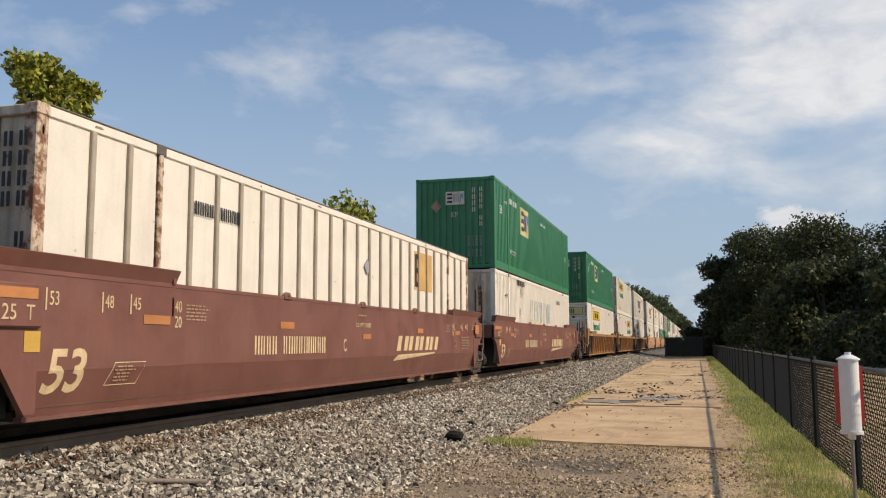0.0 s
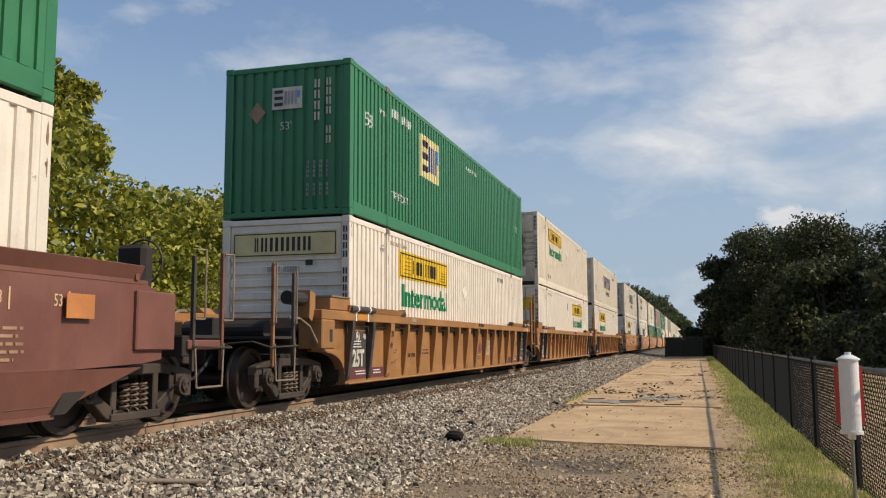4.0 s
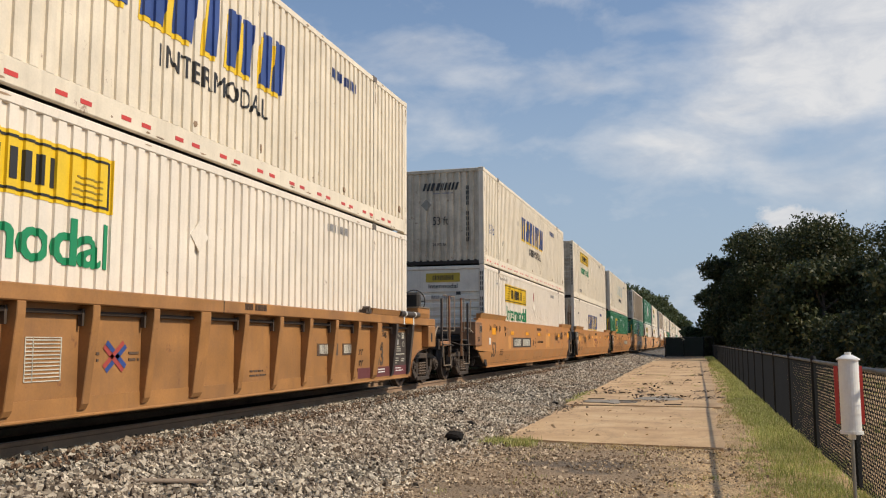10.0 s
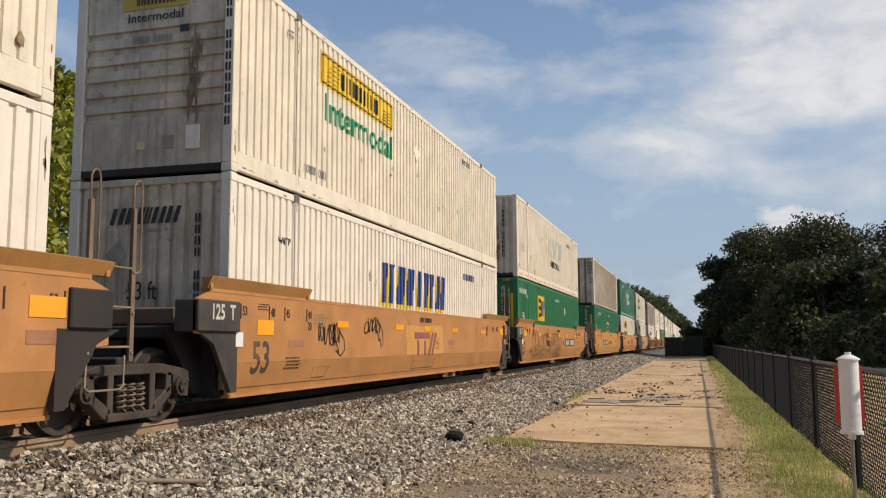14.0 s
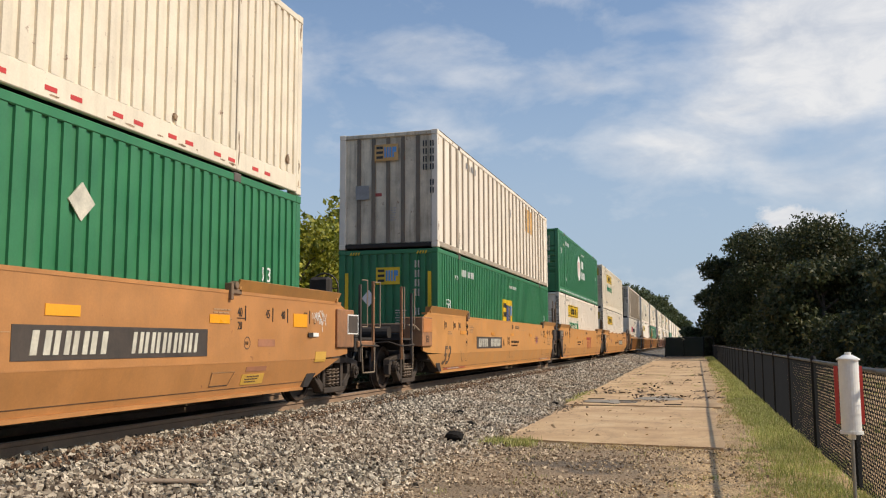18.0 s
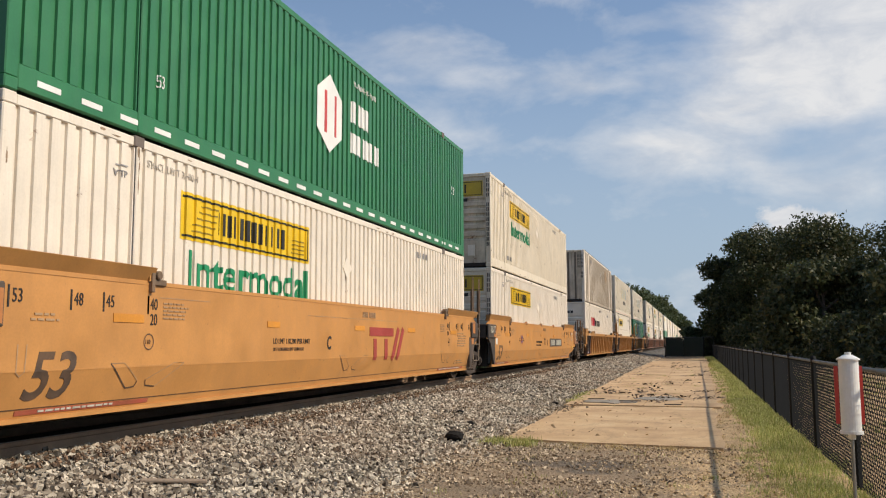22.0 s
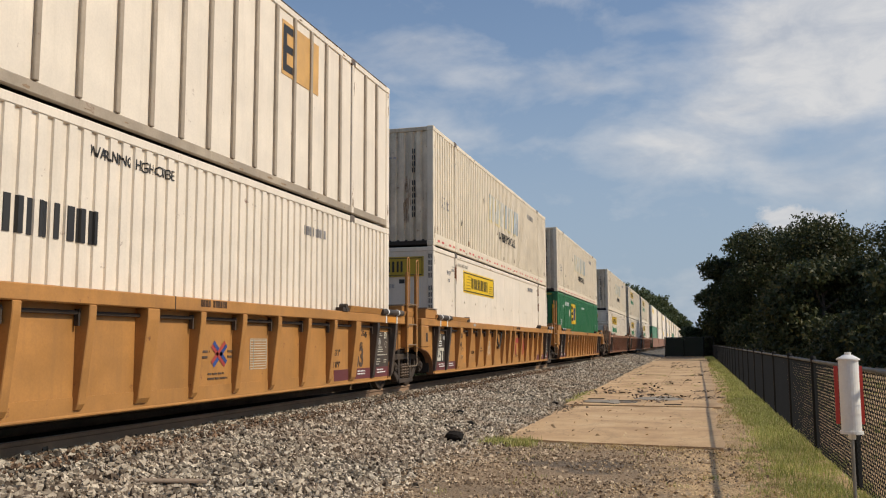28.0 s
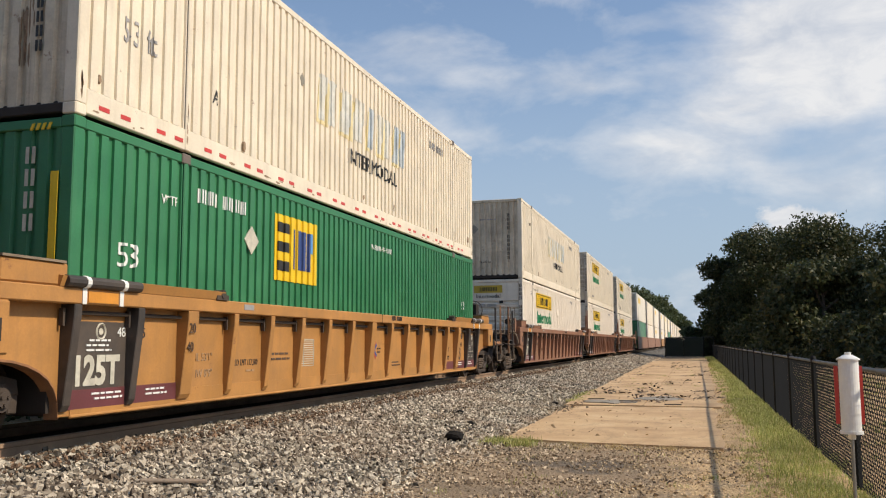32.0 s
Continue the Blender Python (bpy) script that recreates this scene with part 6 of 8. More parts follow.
def ladder(root, y, paint, z0=0.77, w=0.70, x=WS - 0.02):
    for k in (0, 1):
        yk = y + k * w
        bm = bmesh.new()
        extrude_x(bm, [(yk - 0.036, z0), (yk + 0.036, z0), (yk + 0.026, 2.42), (yk - 0.026, 2.42)], x - 0.012, x + 0.012)
        extrude_x(bm, [(yk + 0.016, z0), (yk + 0.036, z0), (yk + 0.026, 2.42), (yk + 0.012, 2.42)], x - 0.06, x - 0.012)
        part("ladder_post", bm, paint, root)
        bm = bmesh.new()
        path_rod(bm, [(x, yk - 0.02, 2.40), (x, yk - 0.02, 2.66), (x, yk + 0.02, 2.73), (x, yk + 0.09, 2.73), (x, yk + 0.12, 2.66), (x, yk + 0.12, 1.74), (x, yk + 0.02, 1.70)], 0.011)
        part("grab_iron", bm, paint, root)
        for zz in (0.86, 1.28, 1.72):
            bm = bmesh.new()
            disc_x(bm, x + 0.01, x + 0.028, yk, zz, 0.018, 6)
            part("bolt", bm, RUNG, root)
    for i in range(3):
        bm = bmesh.new()
        rod(bm, (x, y, 0.92 + i * 0.42), (x, y + w, 0.92 + i * 0.42), 0.013, 6)
        part("rung", bm, RUNG, root)
    bm = bmesh.new()
    path_rod(bm, [(x, y + 0.01, z0 + 0.06), (x + 0.02, y - 0.03, 0.52), (x + 0.02, y + 0.03, 0.48), (x + 0.02, y + 0.52, 0.48), (x + 0.02, y + 0.57, 0.52), (x, y + 0.60, z0 + 0.06)], 0.012)
    part("step", bm, RUNG, root, "bent rod stirrup step")


RUNG = surface("pale_worn_steel", (0.30, 0.225, 0.155), 0.5, 0.3, var=0.15)
HOSE = surface("black_rubber_hose", (0.02, 0.02, 0.02), 0.6, var=0.2)


def coupler_end(root, y, sy, paint, brake_wheel=False):
    """End platform, steps, hand rails, hoses and coupler beyond y, towards sy."""
    def P(a):
        return y + sy * a

    def span(a, c):
        return min(P(a), P(c)), max(P(a), P(c))
    box_part("draft_sill", (-0.28, 0.28, *span(-0.3, 1.35), 0.62, 1.0), DARK, root, bevel=0.02)
    box_part("end_platform", (-1.38, 1.38, *span(0.75, 1.42), 1.02, 1.06), DARK, root, "open grating end platform")
    box_part("end_sill", (-1.36, 1.36, *span(0.55, 0.75), 0.80, 1.05), DARK, root, bevel=0.01)
    for s in (1, -1):
        if brake_wheel:
            box_part("step_block", (min(s * 1.1, s * 1.40), max(s * 1.1, s * 1.40), *span(0.62, 1.35), 0.88, 1.0), GRIMY_ORANGE if paint is not BROWN else paint, root, bevel=0.015)
        for a in (0.72, 1.38):
            box_part("handrail_post", (min(s * 1.36, s * 1.41), max(s * 1.36, s * 1.41), *span(a - 0.026, a + 0.026), 0.62, 2.12 if a > 1 else 2.02), BLACK if a < 1 else GRIMY_ORANGE if paint is not BROWN else paint, root, bevel=0.006)
            bm = bmesh.new()
            path_rod(bm, [(s * 1.42, P(a), 1.25), (s * 1.49, P(a + 0.10), 1.25), (s * 1.49, P(a + 0.10), 2.1), (s * 1.42, P(a), 2.1)], 0.012)
            part("grab_iron", bm, RUNG, root)
        bm = bmesh.new()
        path_rod(bm, [(s * 1.42, P(0.72), 0.95), (s * 1.43, P(0.76), 0.42), (s * 1.43, P(1.34), 0.42), (s * 1.42, P(1.38), 0.95)], 0.014)
        part("step", bm, RUNG, root, "bent rod stirrup step")
        bm = bmesh.new()
        path_rod(bm, [(s * 1.44, P(0.65), 0.92), (s * 1.44, P(1.55), 0.90), (s * 1.2, P(1.62), 0.98), (s * 0.3, P(1.55), 0.92)], 0.013)
        part("uncoupling_lever", bm, STEEL, root)
    bm = bmesh.new()
    box(bm, -0.11, 0.11, *span(1.3, 1.62), 0.70, 0.92)
    box(bm, -0.19, 0.05, *span(1.6, 1.92), 0.64, 0.98)
    box(bm, 0.05, 0.2, *span(1.58, 1.78), 0.66, 0.96)
    part("coupler", bm, STEEL, root, bevel=0.02)
    bm = bmesh.new()
    path_rod(bm, [(0.35, P(1.3), 0.78), (0.36, P(1.5), 0.62), (0.30, P(1.7), 0.45), (0.16, P(1.88), 0.42)], 0.025)
    part("air_hose", bm, HOSE, root)
    bm = bmesh.new()
    path_rod(bm, [(1.30, P(-0.25), 0.82), (1.42, P(-0.05), 0.98), (1.40, P(0.18), 1.22), (1.36, P(0.45), 1.34), (1.30, P(0.72), 1.34)], 0.022)
    part("brake_hose", bm, RUNG, root, "bent pipe over the truck")
    bm = bmesh.new()
    rod(bm, (-0.7, P(0.35), 1.18), (0.75, P(0.35), 1.18), 0.14, 14)
    part("air_reservoir", bm, DARK, root)
    box_part("brake_valve", (-0.1, 0.25, *span(0.85, 1.1), 1.06, 1.35), DARK, root, bevel=0.02)
    if brake_wheel:
        bm = bmesh.new()
        ring = [(0.72 + 0.28 * math.cos(a), P(0.62), 1.95 + 0.28 * math.sin(a)) for a in [2 * math.pi * k / 20 for k in range(21)]]
        path_rod(bm, ring, 0.014)
        for k in range(5):
            rod(bm, (0.72, P(0.62), 1.95), (0.72 + 0.28 * math.cos(1.257 * k), P(0.62), 1.95 + 0.28 * math.sin(1.257 * k)), 0.01, 5)
        part("brake_wheel", bm, BLACK, root, "black spoked hand brake wheel")
        box_part("brake_housing", (0.52, 0.92, *span(0.36, 0.58), 1.55, 2.15), DARK, root, bevel=0.05)
        box_part("brake_post", (0.66, 0.78, *span(0.4, 0.52), 1.0, 1.56), DARK, root)


def well_common(root, paint, near, far, rail_paint=None):
    """Floor, bulkheads, end decks and end gear of a unit; y = 0 at the near end of its box."""
    box_part("well_floor", (-1.25, 1.25, -0.1, BOX_L + 0.1, FLOOR_Z - 0.09, FLOOR_Z - 0.004), DARK, root)
    for y0, s in ((-0.16, -1), (BOX_L + 0.16, 1)):
        box_part("bulkhead", (-1.24, 1.24, min(y0, y0 + s * 0.08), max(y0, y0 + s * 0.08), FLOOR_Z - 0.05, 1.30), DARK, root)
        y1 = y0 + s * (1.45 if (near if s < 0 else far) else 0.75)
        box_part("end_deck", (-1.0, 1.0, min(y0 + s * 0.09, y1), max(y0 + s * 0.09, y1), 1.02, 1.18), DARK, root, bevel=0.02)
        box_part("centre_sill", (-0.3, 0.3, min(y0, y1), max(y0, y1), 0.70, 1.0), DARK, root)
        box_part("guide_bar", (-0.9, 0.9, min(y0 + s * 0.25, y0 + s * 0.5), max(y0 + s * 0.25, y0 + s * 0.5), 1.2, 1.42), GRIME, root, bevel=0.02)
    if near:
        coupler_end(root, -1.62, -1, paint)
    if far:
        coupler_end(root, BOX_L + 1.62, 1, paint, True)
    else:
        ladder(root, BOX_L + (0.44 if rail_paint is None else 0.47), rail_paint or paint, w=0.60 if rail_paint is None else 0.70, x=WR + 0.045 if rail_paint is None else WS - 0.02)
        box_part("joint_casting", (-0.35, 0.35, BOX_L + 1.45, BOX_L + 1.95, 0.78, 1.12), STEEL, root, bevel=0.03)


LEAN = 0.27                     # how far the lower sheets lean in, for each metre down
PAINTED = ("letter", "lettering", "stencil_outline", "small_print", "spray_tag", "marking", "reflector", "weld_seam", "gold_swoosh", "chevron", "red_bar", "paint_patch", "warning_strip", "ring_stencil", "tick")


def lean_paint(root):
    """Paint that runs over the crease follows the leaning lower sheet."""
    for ob in list(root.children):
        if ob.name.split(".")[0] not in PAINTED:
            continue
        me = ob.data.copy()
        me.transform(ob.matrix_basis)
        if min(v.co.z for v in me.vertices) > 0.695 or max(v.co.x for v in me.vertices) < WS - 0.03:
            bpy.data.meshes.remove(me)
            continue
        bm = bmesh.new()
        bm.from_mesh(me)
        bmesh.ops.bisect_plane(bm, geom=bm.verts[:] + bm.edges[:] + bm.faces[:], plane_co=(0, 0, 0.70), plane_no=(0, 0, 1))
        for v in bm.verts:
            if v.co.z < 0.70:
                v.co.x -= LEAN * (0.70 - v.co.z)
        bm.to_mesh(me)
        bm.free()
        ob.data = me
        ob.matrix_basis = Matrix.Identity(4)


def smooth_unit(paint, lip_paint, label, near, far, end_black=False, hooks=True, latches=False):
    """A unit with smooth sides; near and far: its ends carry couplers, else they share a truck with the next unit."""
    root = thing("well_car", label, "well car", "well cars of the train")
    y0, y1 = -0.10, BOX_L + 0.10
    n_end, f_end = (-1.65 if near else -1.02), (BOX_L + 1.65 if far else BOX_L + 0.78)
    joint = BLACK if end_black else DARK if paint is not BROWN else BROWN
    for s in (1, -1):
        def X(v):
            return s * v

        def span(a, c):
            return min(X(a), X(c)), max(X(a), X(c))
        n_low = (n_end + 0.35, 0.74) if near else (-0.42, 1.04)
        f_low = (f_end - 0.35, 0.74) if far else (BOX_L + 0.40, 0.90)
        out = [(y0, 0.70), (y1, 0.70), f_low, (f_end, f_low[1] + 0.04), (f_end, 1.50), (f_end - 0.3, 1.60), (n_end + 0.3, 1.60), (n_end, 1.50), (n_end, n_low[1] + 0.04), n_low]
        bm = bmesh.new()
        extrude_x(bm, out, *span(WS - 0.035, WS))
        part("side_sheet", bm, paint, root)
        bm = bmesh.new()
        low = [(y0 + 0.02, 0.285), (y1 - 0.02, 0.285), (y1 + (1.2 if far else 0.16), 0.70), (y0 - (1.2 if near else 0.16), 0.70)]
        extrude_x(bm, low, *span(WS - 0.035, WS - 0.002))
        for v in bm.verts:
            v.co.x -= s * LEAN * (0.70 - v.co.z)
        part("lower_sheet", bm, paint, root)
        bm = bmesh.new()
        extrude_y(bm, [(X(WS - 0.014), 0.68), (X(WS + 0.001), 0.705), (X(WS + 0.001), 0.72), (X(WS - 0.05), 0.72)], y0 - 0.1, y1 + 0.1)
        part("crease", bm, paint, root)
        box_part("bottom_flange", (*span(WS - 0.22, WS - 0.085), y0 + 0.02, y1 - 0.02, 0.240, 0.284), paint, root)
        box_part("top_chord", (*span(WS - 0.13, WS + 0.006), n_end + 0.3, f_end - 0.3, 1.60, 1.645), paint, root)
        for a, c in ((max(n_end + 0.25, -1.2), 2.15), (BOX_L - 2.15, min(f_end - 0.02, BOX_L + 1.2))):
            bm = bmesh.new()
            extrude_y(bm, [(X(WS - 0.03), 1.645), (X(WS + 0.0), 1.645), (X(WS + 0.07), 1.79), (X(WS + 0.04), 1.80)], a, c)
            part("guide_lip", bm, lip_paint, root)
            for k in (0.02, 0.98):
                yk = a + (c - a) * k
                box_part("lip_bracket", (*span(WS - 0.1, WS + 0.03), yk - 0.03, yk + 0.03, 1.64, 1.78), lip_paint, root)
        for e, sy, coupler in ((n_end, 1, near), (f_end, -1, far)):
            if coupler:
                box_part("end_box", (*span(WS - 0.4, WS + 0.05), min(e - sy * 0.18, e + sy * 0.53), max(e - sy * 0.18, e + sy * 0.53), 0.88, 1.53), GRIMY_ORANGE if paint is not BROWN else paint, root, bevel=0.015)
                bm = bmesh.new()
                extrude_x(bm, [(e + sy * 0.5, 0.74), (e + sy * 1.35, 0.70), (e + sy * 1.62, 0.28), (e + sy * 1.45, 0.28), (e + sy * 1.1, 0.52), (e + sy * 0.5, 0.58)], *span(WS - 0.3, WS - 0.06))
                part("bracket", bm, DARK, root)
            else:
                box_part("end_box", (*span(WS - 0.3, WS + 0.05), min(e, e + sy * (1.0 if sy > 0 else 0.62)), max(e, e + sy * (1.0 if sy > 0 else 0.62)), 1.10, 1.50), joint if (sy < 0 or end_black) else paint, root, bevel=0.015)
                d = 0.0 if sy > 0 else BOX_L
                bm = bmesh.new()
                extrude_x(bm, [(d - sy * 0.02, 1.10), (d - sy * 0.95, 1.10), (d - sy * 0.60, 0.95), (d - sy * 0.16, 0.32), (d - sy * 0.02, 0.32)], *span(WS - 0.06, WS + 0.006))
                part("end_web", bm, joint, root)
                bm = bmesh.new()
                extrude_x(bm, [(d - sy * 0.10, 1.10), (d - sy * 1.0, 1.10), (d - sy * 0.85, 0.92), (d - sy * 0.40, 0.32), (d - sy * 0.10, 0.32)], *span(WS - 0.5, WS - 0.4))
                part("inner_web", bm, DARK, root)
    # hook brackets on the chord, latches beside the lips, stencilled figures
    for y in (5.02, 8.07, 11.12) if hooks else ():
        bm = bmesh.new()
        extrude_x(bm, [(y - 0.12, 1.60), (y + 0.12, 1.60), (y + 0.09, 1.66), (y + 0.04, 1.705), (y - 0.03, 1.705), (y - 0.11, 1.66)], WS - 0.05, WS + 0.025)
        disc_x(bm, WS + 0.02, WS + 0.035, y, 1.66, 0.03, 8)
        part("chord_hook", bm, GRIMY_ORANGE if paint is not BROWN else BROWN, root, "grimy cast latch on the chord", bevel=0.008)
    for y in (2.22, BOX_L - 2.22) if latches else ():
        bm = bmesh.new()
        box(bm, WS - 0.06, WS + 0.03, y - 0.07, y + 0.17, 1.60, 1.67)
        box(bm, WS - 0.06, WS + 0.05, y - 0.13, y - 0.07, 1.52, 1.74)
        disc_x(bm, WS - 0.05, WS + 0.06, y, 1.715, 0.05, 12)
        part("latch_casting", bm, GRIME, root, "rusty cast latch beside the guide lip", bevel=0.008)
    ink = GOLD if paint is BROWN else INK
    if paint is BROWN:
        outline(root, [(0.98, 0.53), (1.50, 0.53), (1.62, 0.76), (1.10, 0.76)], GOLD, WS + 0.004, 0.010)
        small_print(root, 1.1, 1.46, 0.71, 5, DIM_GOLD, WS + 0.004, pitch=0.036)
        small_print(root, 7.75, 8.45, 1.44, 1, DIM_GOLD, WS + 0.004, pitch=0.06)
    small_print(root, 2.37, 2.88, 1.40, 5, DIM_GOLD if paint is BROWN else FAINT, WS + 0.004, pitch=0.042)
    small_print(root, 13.45, 13.92, 1.38, 5, DIM_GOLD if paint is BROWN else FAINT, WS + 0.004, pitch=0.040)
    for yy, tx in ((14.04, "40"), (14.82, "45"), (15.29, "48"), (16.05, "53")):
        letter(tx, 0.17, ink, root, WS + 0.004, yy, 1.31, stretch=0.75)
        marks([(yy + 0.20, yy + 0.22, 1.26, 1.46)], ink, root, WS + 0.004, name="tick")
    letter("20", 0.15, ink, root, WS + 0.004, 14.05, 1.14, stretch=0.75)
    marks([(14.03, 14.23, 1.285, 1.295)], ink, root, WS + 0.004, name="tick")
    stroke_part("weld_seam", [[(-0.1, 0.365), (BOX_L + 0.1, 0.365)]], 0.008, GRIME if paint is BROWN else FADED_INK, root, WS + 0.004)
    well_common(root, paint, near, far, GRIME)
    return root


def ribbed_unit(paint, label, art_near, art_far):
    root = thing("well_car", label, "well car", "well cars of the train")
    y0, y1 = -1.50, BOX_L + (1.50 if art_far else 0.92)
    arch = []
    for k in range(9):
        a = radians(90 * k / 8)
        arch.append((y0 + 0.12 + 1.20 * math.sin(a) ** 0.74, 0.25 + 0.59 * max(math.cos(a), 0.0) ** 0.74))
    reach, tip = (1.0, BOX_L + 0.2) if art_far else (0.58, BOX_L - 0.2)
    mirror = [(tip - (y - arch[-1][0]) * reach, z) for y, z in arch[::-1]]
    for s in (1, -1):
        def X(v):
            return s * v

        def span(a, b):
            return min(X(a), X(b)), max(X(a), X(b))
        bm = bmesh.new()
        extrude_x(bm, [(y0, 1.34), (y0, 0.84)] + arch + mirror + [(y1, 0.84), (y1, 1.34)], *span(WS - 0.132, WS - 0.117))
        part("side_sheet", bm, paint, root)
        for rim in (arch, mirror):
            bm = bmesh.new()
            extrude_x(bm, [(y, z) for y, z in rim] + [(y, z - 0.022) for y, z in rim[::-1]], *span(WS - 0.26, WS - 0.095))
            part("arch_flange", bm, GRIMY_ORANGE, root)
        bm = bmesh.new()
        box(bm, *span(WR - 0.2, WR), y0, y1, 1.34, 1.50)
        part("top_chord", bm, paint, root, bevel=0.012)
        bm = bmesh.new()
        box(bm, *span(WR - 0.19, WS - 0.097), 0.0, BOX_L, 0.225, 0.262)
        part("bottom_sill", bm, paint, root, bevel=0.012)
        bm = bmesh.new()
        rod(bm, (X(WS - 0.075), -0.1, 1.262), (X(WS - 0.075), BOX_L + 0.1, 1.262), 0.022, 8)
        part("train_line_pipe", bm, STEEL, root)
        bm = bmesh.new()
        box(bm, *span(WS - 0.118, WS - 0.109), 0.0, BOX_L, 0.262, 0.43)
        part("lower_plate", bm, paint, root)
        n = 17
        rib = shared(("rib", paint.name, s), lambda: rib_mesh(s, paint))
        for i in range(n):
            y = -0.12 + 1.012 * i + (0.0 if art_near or art_far else {3: 0.04, 4: 0.05, 7: 0.22, 8: 0.06, 9: -0.23}.get(i, 0.0))
            m = rib if i not in (2, 8, n - 3) else shared(("wide rib", paint.name, s), lambda: rib_mesh(s, paint, 0.11))
            mat = paint
            if s > 0 and i in (0, 1, n - 2, n - 1):
                m = shared(("rib", "black"), lambda: rib_mesh(1, BLACK))
                mat = BLACK
            part("rib", m, mat, root, at=pose(0, y, 0))
            if s > 0:
                part("pipe_clamp", shared("pipe_clamp", lambda: boxes("pipe_clamp", [(WS - 0.10, WS - 0.05, -0.10, -0.07, 1.13, 1.30)], STEEL)), STEEL, root, at=pose(0, y, 0))
        for a, b in ((-0.4, 2.55), (BOX_L - 2.55, min(BOX_L + 0.9, y1))):
            bm = bmesh.new()
            extrude_y(bm, [(X(WR - 0.15), 1.50), (X(WR + 0.0), 1.50), (X(WR + 0.035), 1.60), (X(WR - 0.02), 1.61)], a, b)
            part("guide_lip", bm, paint, root)
        if s > 0:
            for a, b, w in ((-0.34, 0.80, 1), (BOX_L - 1.02, BOX_L + 0.20, 0)):
                bm = bmesh.new()
                rod(bm, (WR + 0.01, a, 1.555), (WR + 0.01, b, 1.555), 0.058, 10)
                part("guide_pad", bm, BLACK, root, "black rubber guide sleeve")
                for k in (0.25, 0.75):
                    y = a + (b - a) * k
                    marks([(y - 0.03, y + 0.03, 1.34, 1.62)], WHITEINK, root, WR + 0.006, name="tape_band")
                    bm = bmesh.new()
                    rod(bm, (WR + 0.01, y - 0.03, 1.555), (WR + 0.01, y + 0.03, 1.555), 0.061, 10)
                    part("tape_band", bm, WHITEINK, root)
                marks([(a + 0.30 * (b - a), a + 0.70 * (b - a), 1.36, 1.47)], REFLECTOR, root, WR + 0.004, name="reflector")
                yl = b + 1.72 if w else a - 1.72
                bm = bmesh.new()
                disc_x(bm, WR - 0.10, WR + 0.03, yl, 1.575, 0.055, 12)
                box(bm, WR - 0.12, WR + 0.02, yl - 0.15, yl + 0.13, 1.50, 1.565)
                part("latch_casting", bm, STEEL, root, "grimy cast latch on the chord")
            for i0, flip in ((0, False), (n - 2, True)):
                ya = -0.12 + 1.012 * i0
                marks([(ya + 0.05, ya + 0.97, 0.50, 1.18)], BLACK, root, WS - 0.116, name="black_panel", label="black stencil panel")
                yb, ye = (ya - 1.75, ya + 0.97) if flip else (ya + 0.02, ya + 2.15)
                marks([(yb, ye, 0.31, 0.50)], MAROON, root, WS - 0.112, name="maroon_stripe")
        for e, sy, ln in ((y0, 1, 0.5), (y1, -1, 0.5 if art_far else 0.3)):
            box_part("end_box", (*span(WR - 0.42, WR + 0.01), min(e, e + sy * ln), max(e, e + sy * ln), 0.86, 1.34), paint, root, bevel=0.02)
    letter("125T", 0.40, GREY_WHITE, root, WS - 0.106, 0.0, 0.55, stretch=0.86, bold=0.018)
    letter("48", 0.14, WHITEINK, root, WS - 0.106, 0.68, 1.03)
    small_print(root, 0.2, 0.62, 0.98, 3, WHITEINK, WS - 0.106, pitch=0.05)
    disc_stencil = bmesh.new()
    ring = [(WS - 0.108, 0.42 + 0.07 * math.cos(q), 1.08 + 0.08 * math.sin(q)) for q in [2 * math.pi * j / 14 for j in range(15)]]
    path_rod(disc_stencil, ring, 0.012, 4)
    disc_x(disc_stencil, WS - 0.112, WS - 0.106, 0.42, 1.08, 0.035, 8)
    part("round_stencil", disc_stencil, GREY_WHITE, root)
    letter("53", 0.50, FADED_INK, root, WS - 0.110, 14.24, 0.54, stretch=0.85, bold=0.012)
    letter("IL 53'1\"", 0.15, FADED_INK, root, WS - 0.112, 13.14, 0.74, stretch=0.95)
    letter("IW 8'9\"", 0.15, FADED_INK, root, WS - 0.112, 13.14, 0.54, stretch=0.95)
    letter("45", 0.16, INK, root, WS - 0.110, 1.05, 1.02, stretch=0.8)
    letter("45", 0.16, INK, root, WS - 0.110, BOX_L - 1.45, 1.06, stretch=0.8)
    letter("53", 0.17, GREY_WHITE, root, WS - 0.106, BOX_L - 0.42, 1.05, stretch=0.9, bold=0.006)
    letter("48", 0.17, GREY_WHITE, root, WS - 0.106, BOX_L - 1.02, 1.05, stretch=0.9, bold=0.006)
    small_print(root, BOX_L - 0.80, BOX_L - 0.50, 1.13, 2, GREY_WHITE, WS - 0.106, pitch=0.035)
    for yr, zr, r0 in ((BOX_L - 0.66, 0.98, 0.065), (BOX_L - 0.30, 0.93, 0.055)):
        stroke_part("round_stencil", [[(yr + r0 * math.cos(2 * math.pi * k / 20), zr + r0 * math.sin(2 * math.pi * k / 20)) for k in range(21)]], 0.012, GREY_WHITE, root, WS - 0.108)
    bm = bmesh.new()
    disc_x(bm, WS - 0.112, WS - 0.107, BOX_L - 0.66, 0.98, 0.048, 14)
    part("round_stencil", bm, FADED, root)
    small_print(root, BOX_L - 0.90, BOX_L - 0.45, 0.87, 3, GREY_WHITE, WS - 0.106, pitch=0.042)
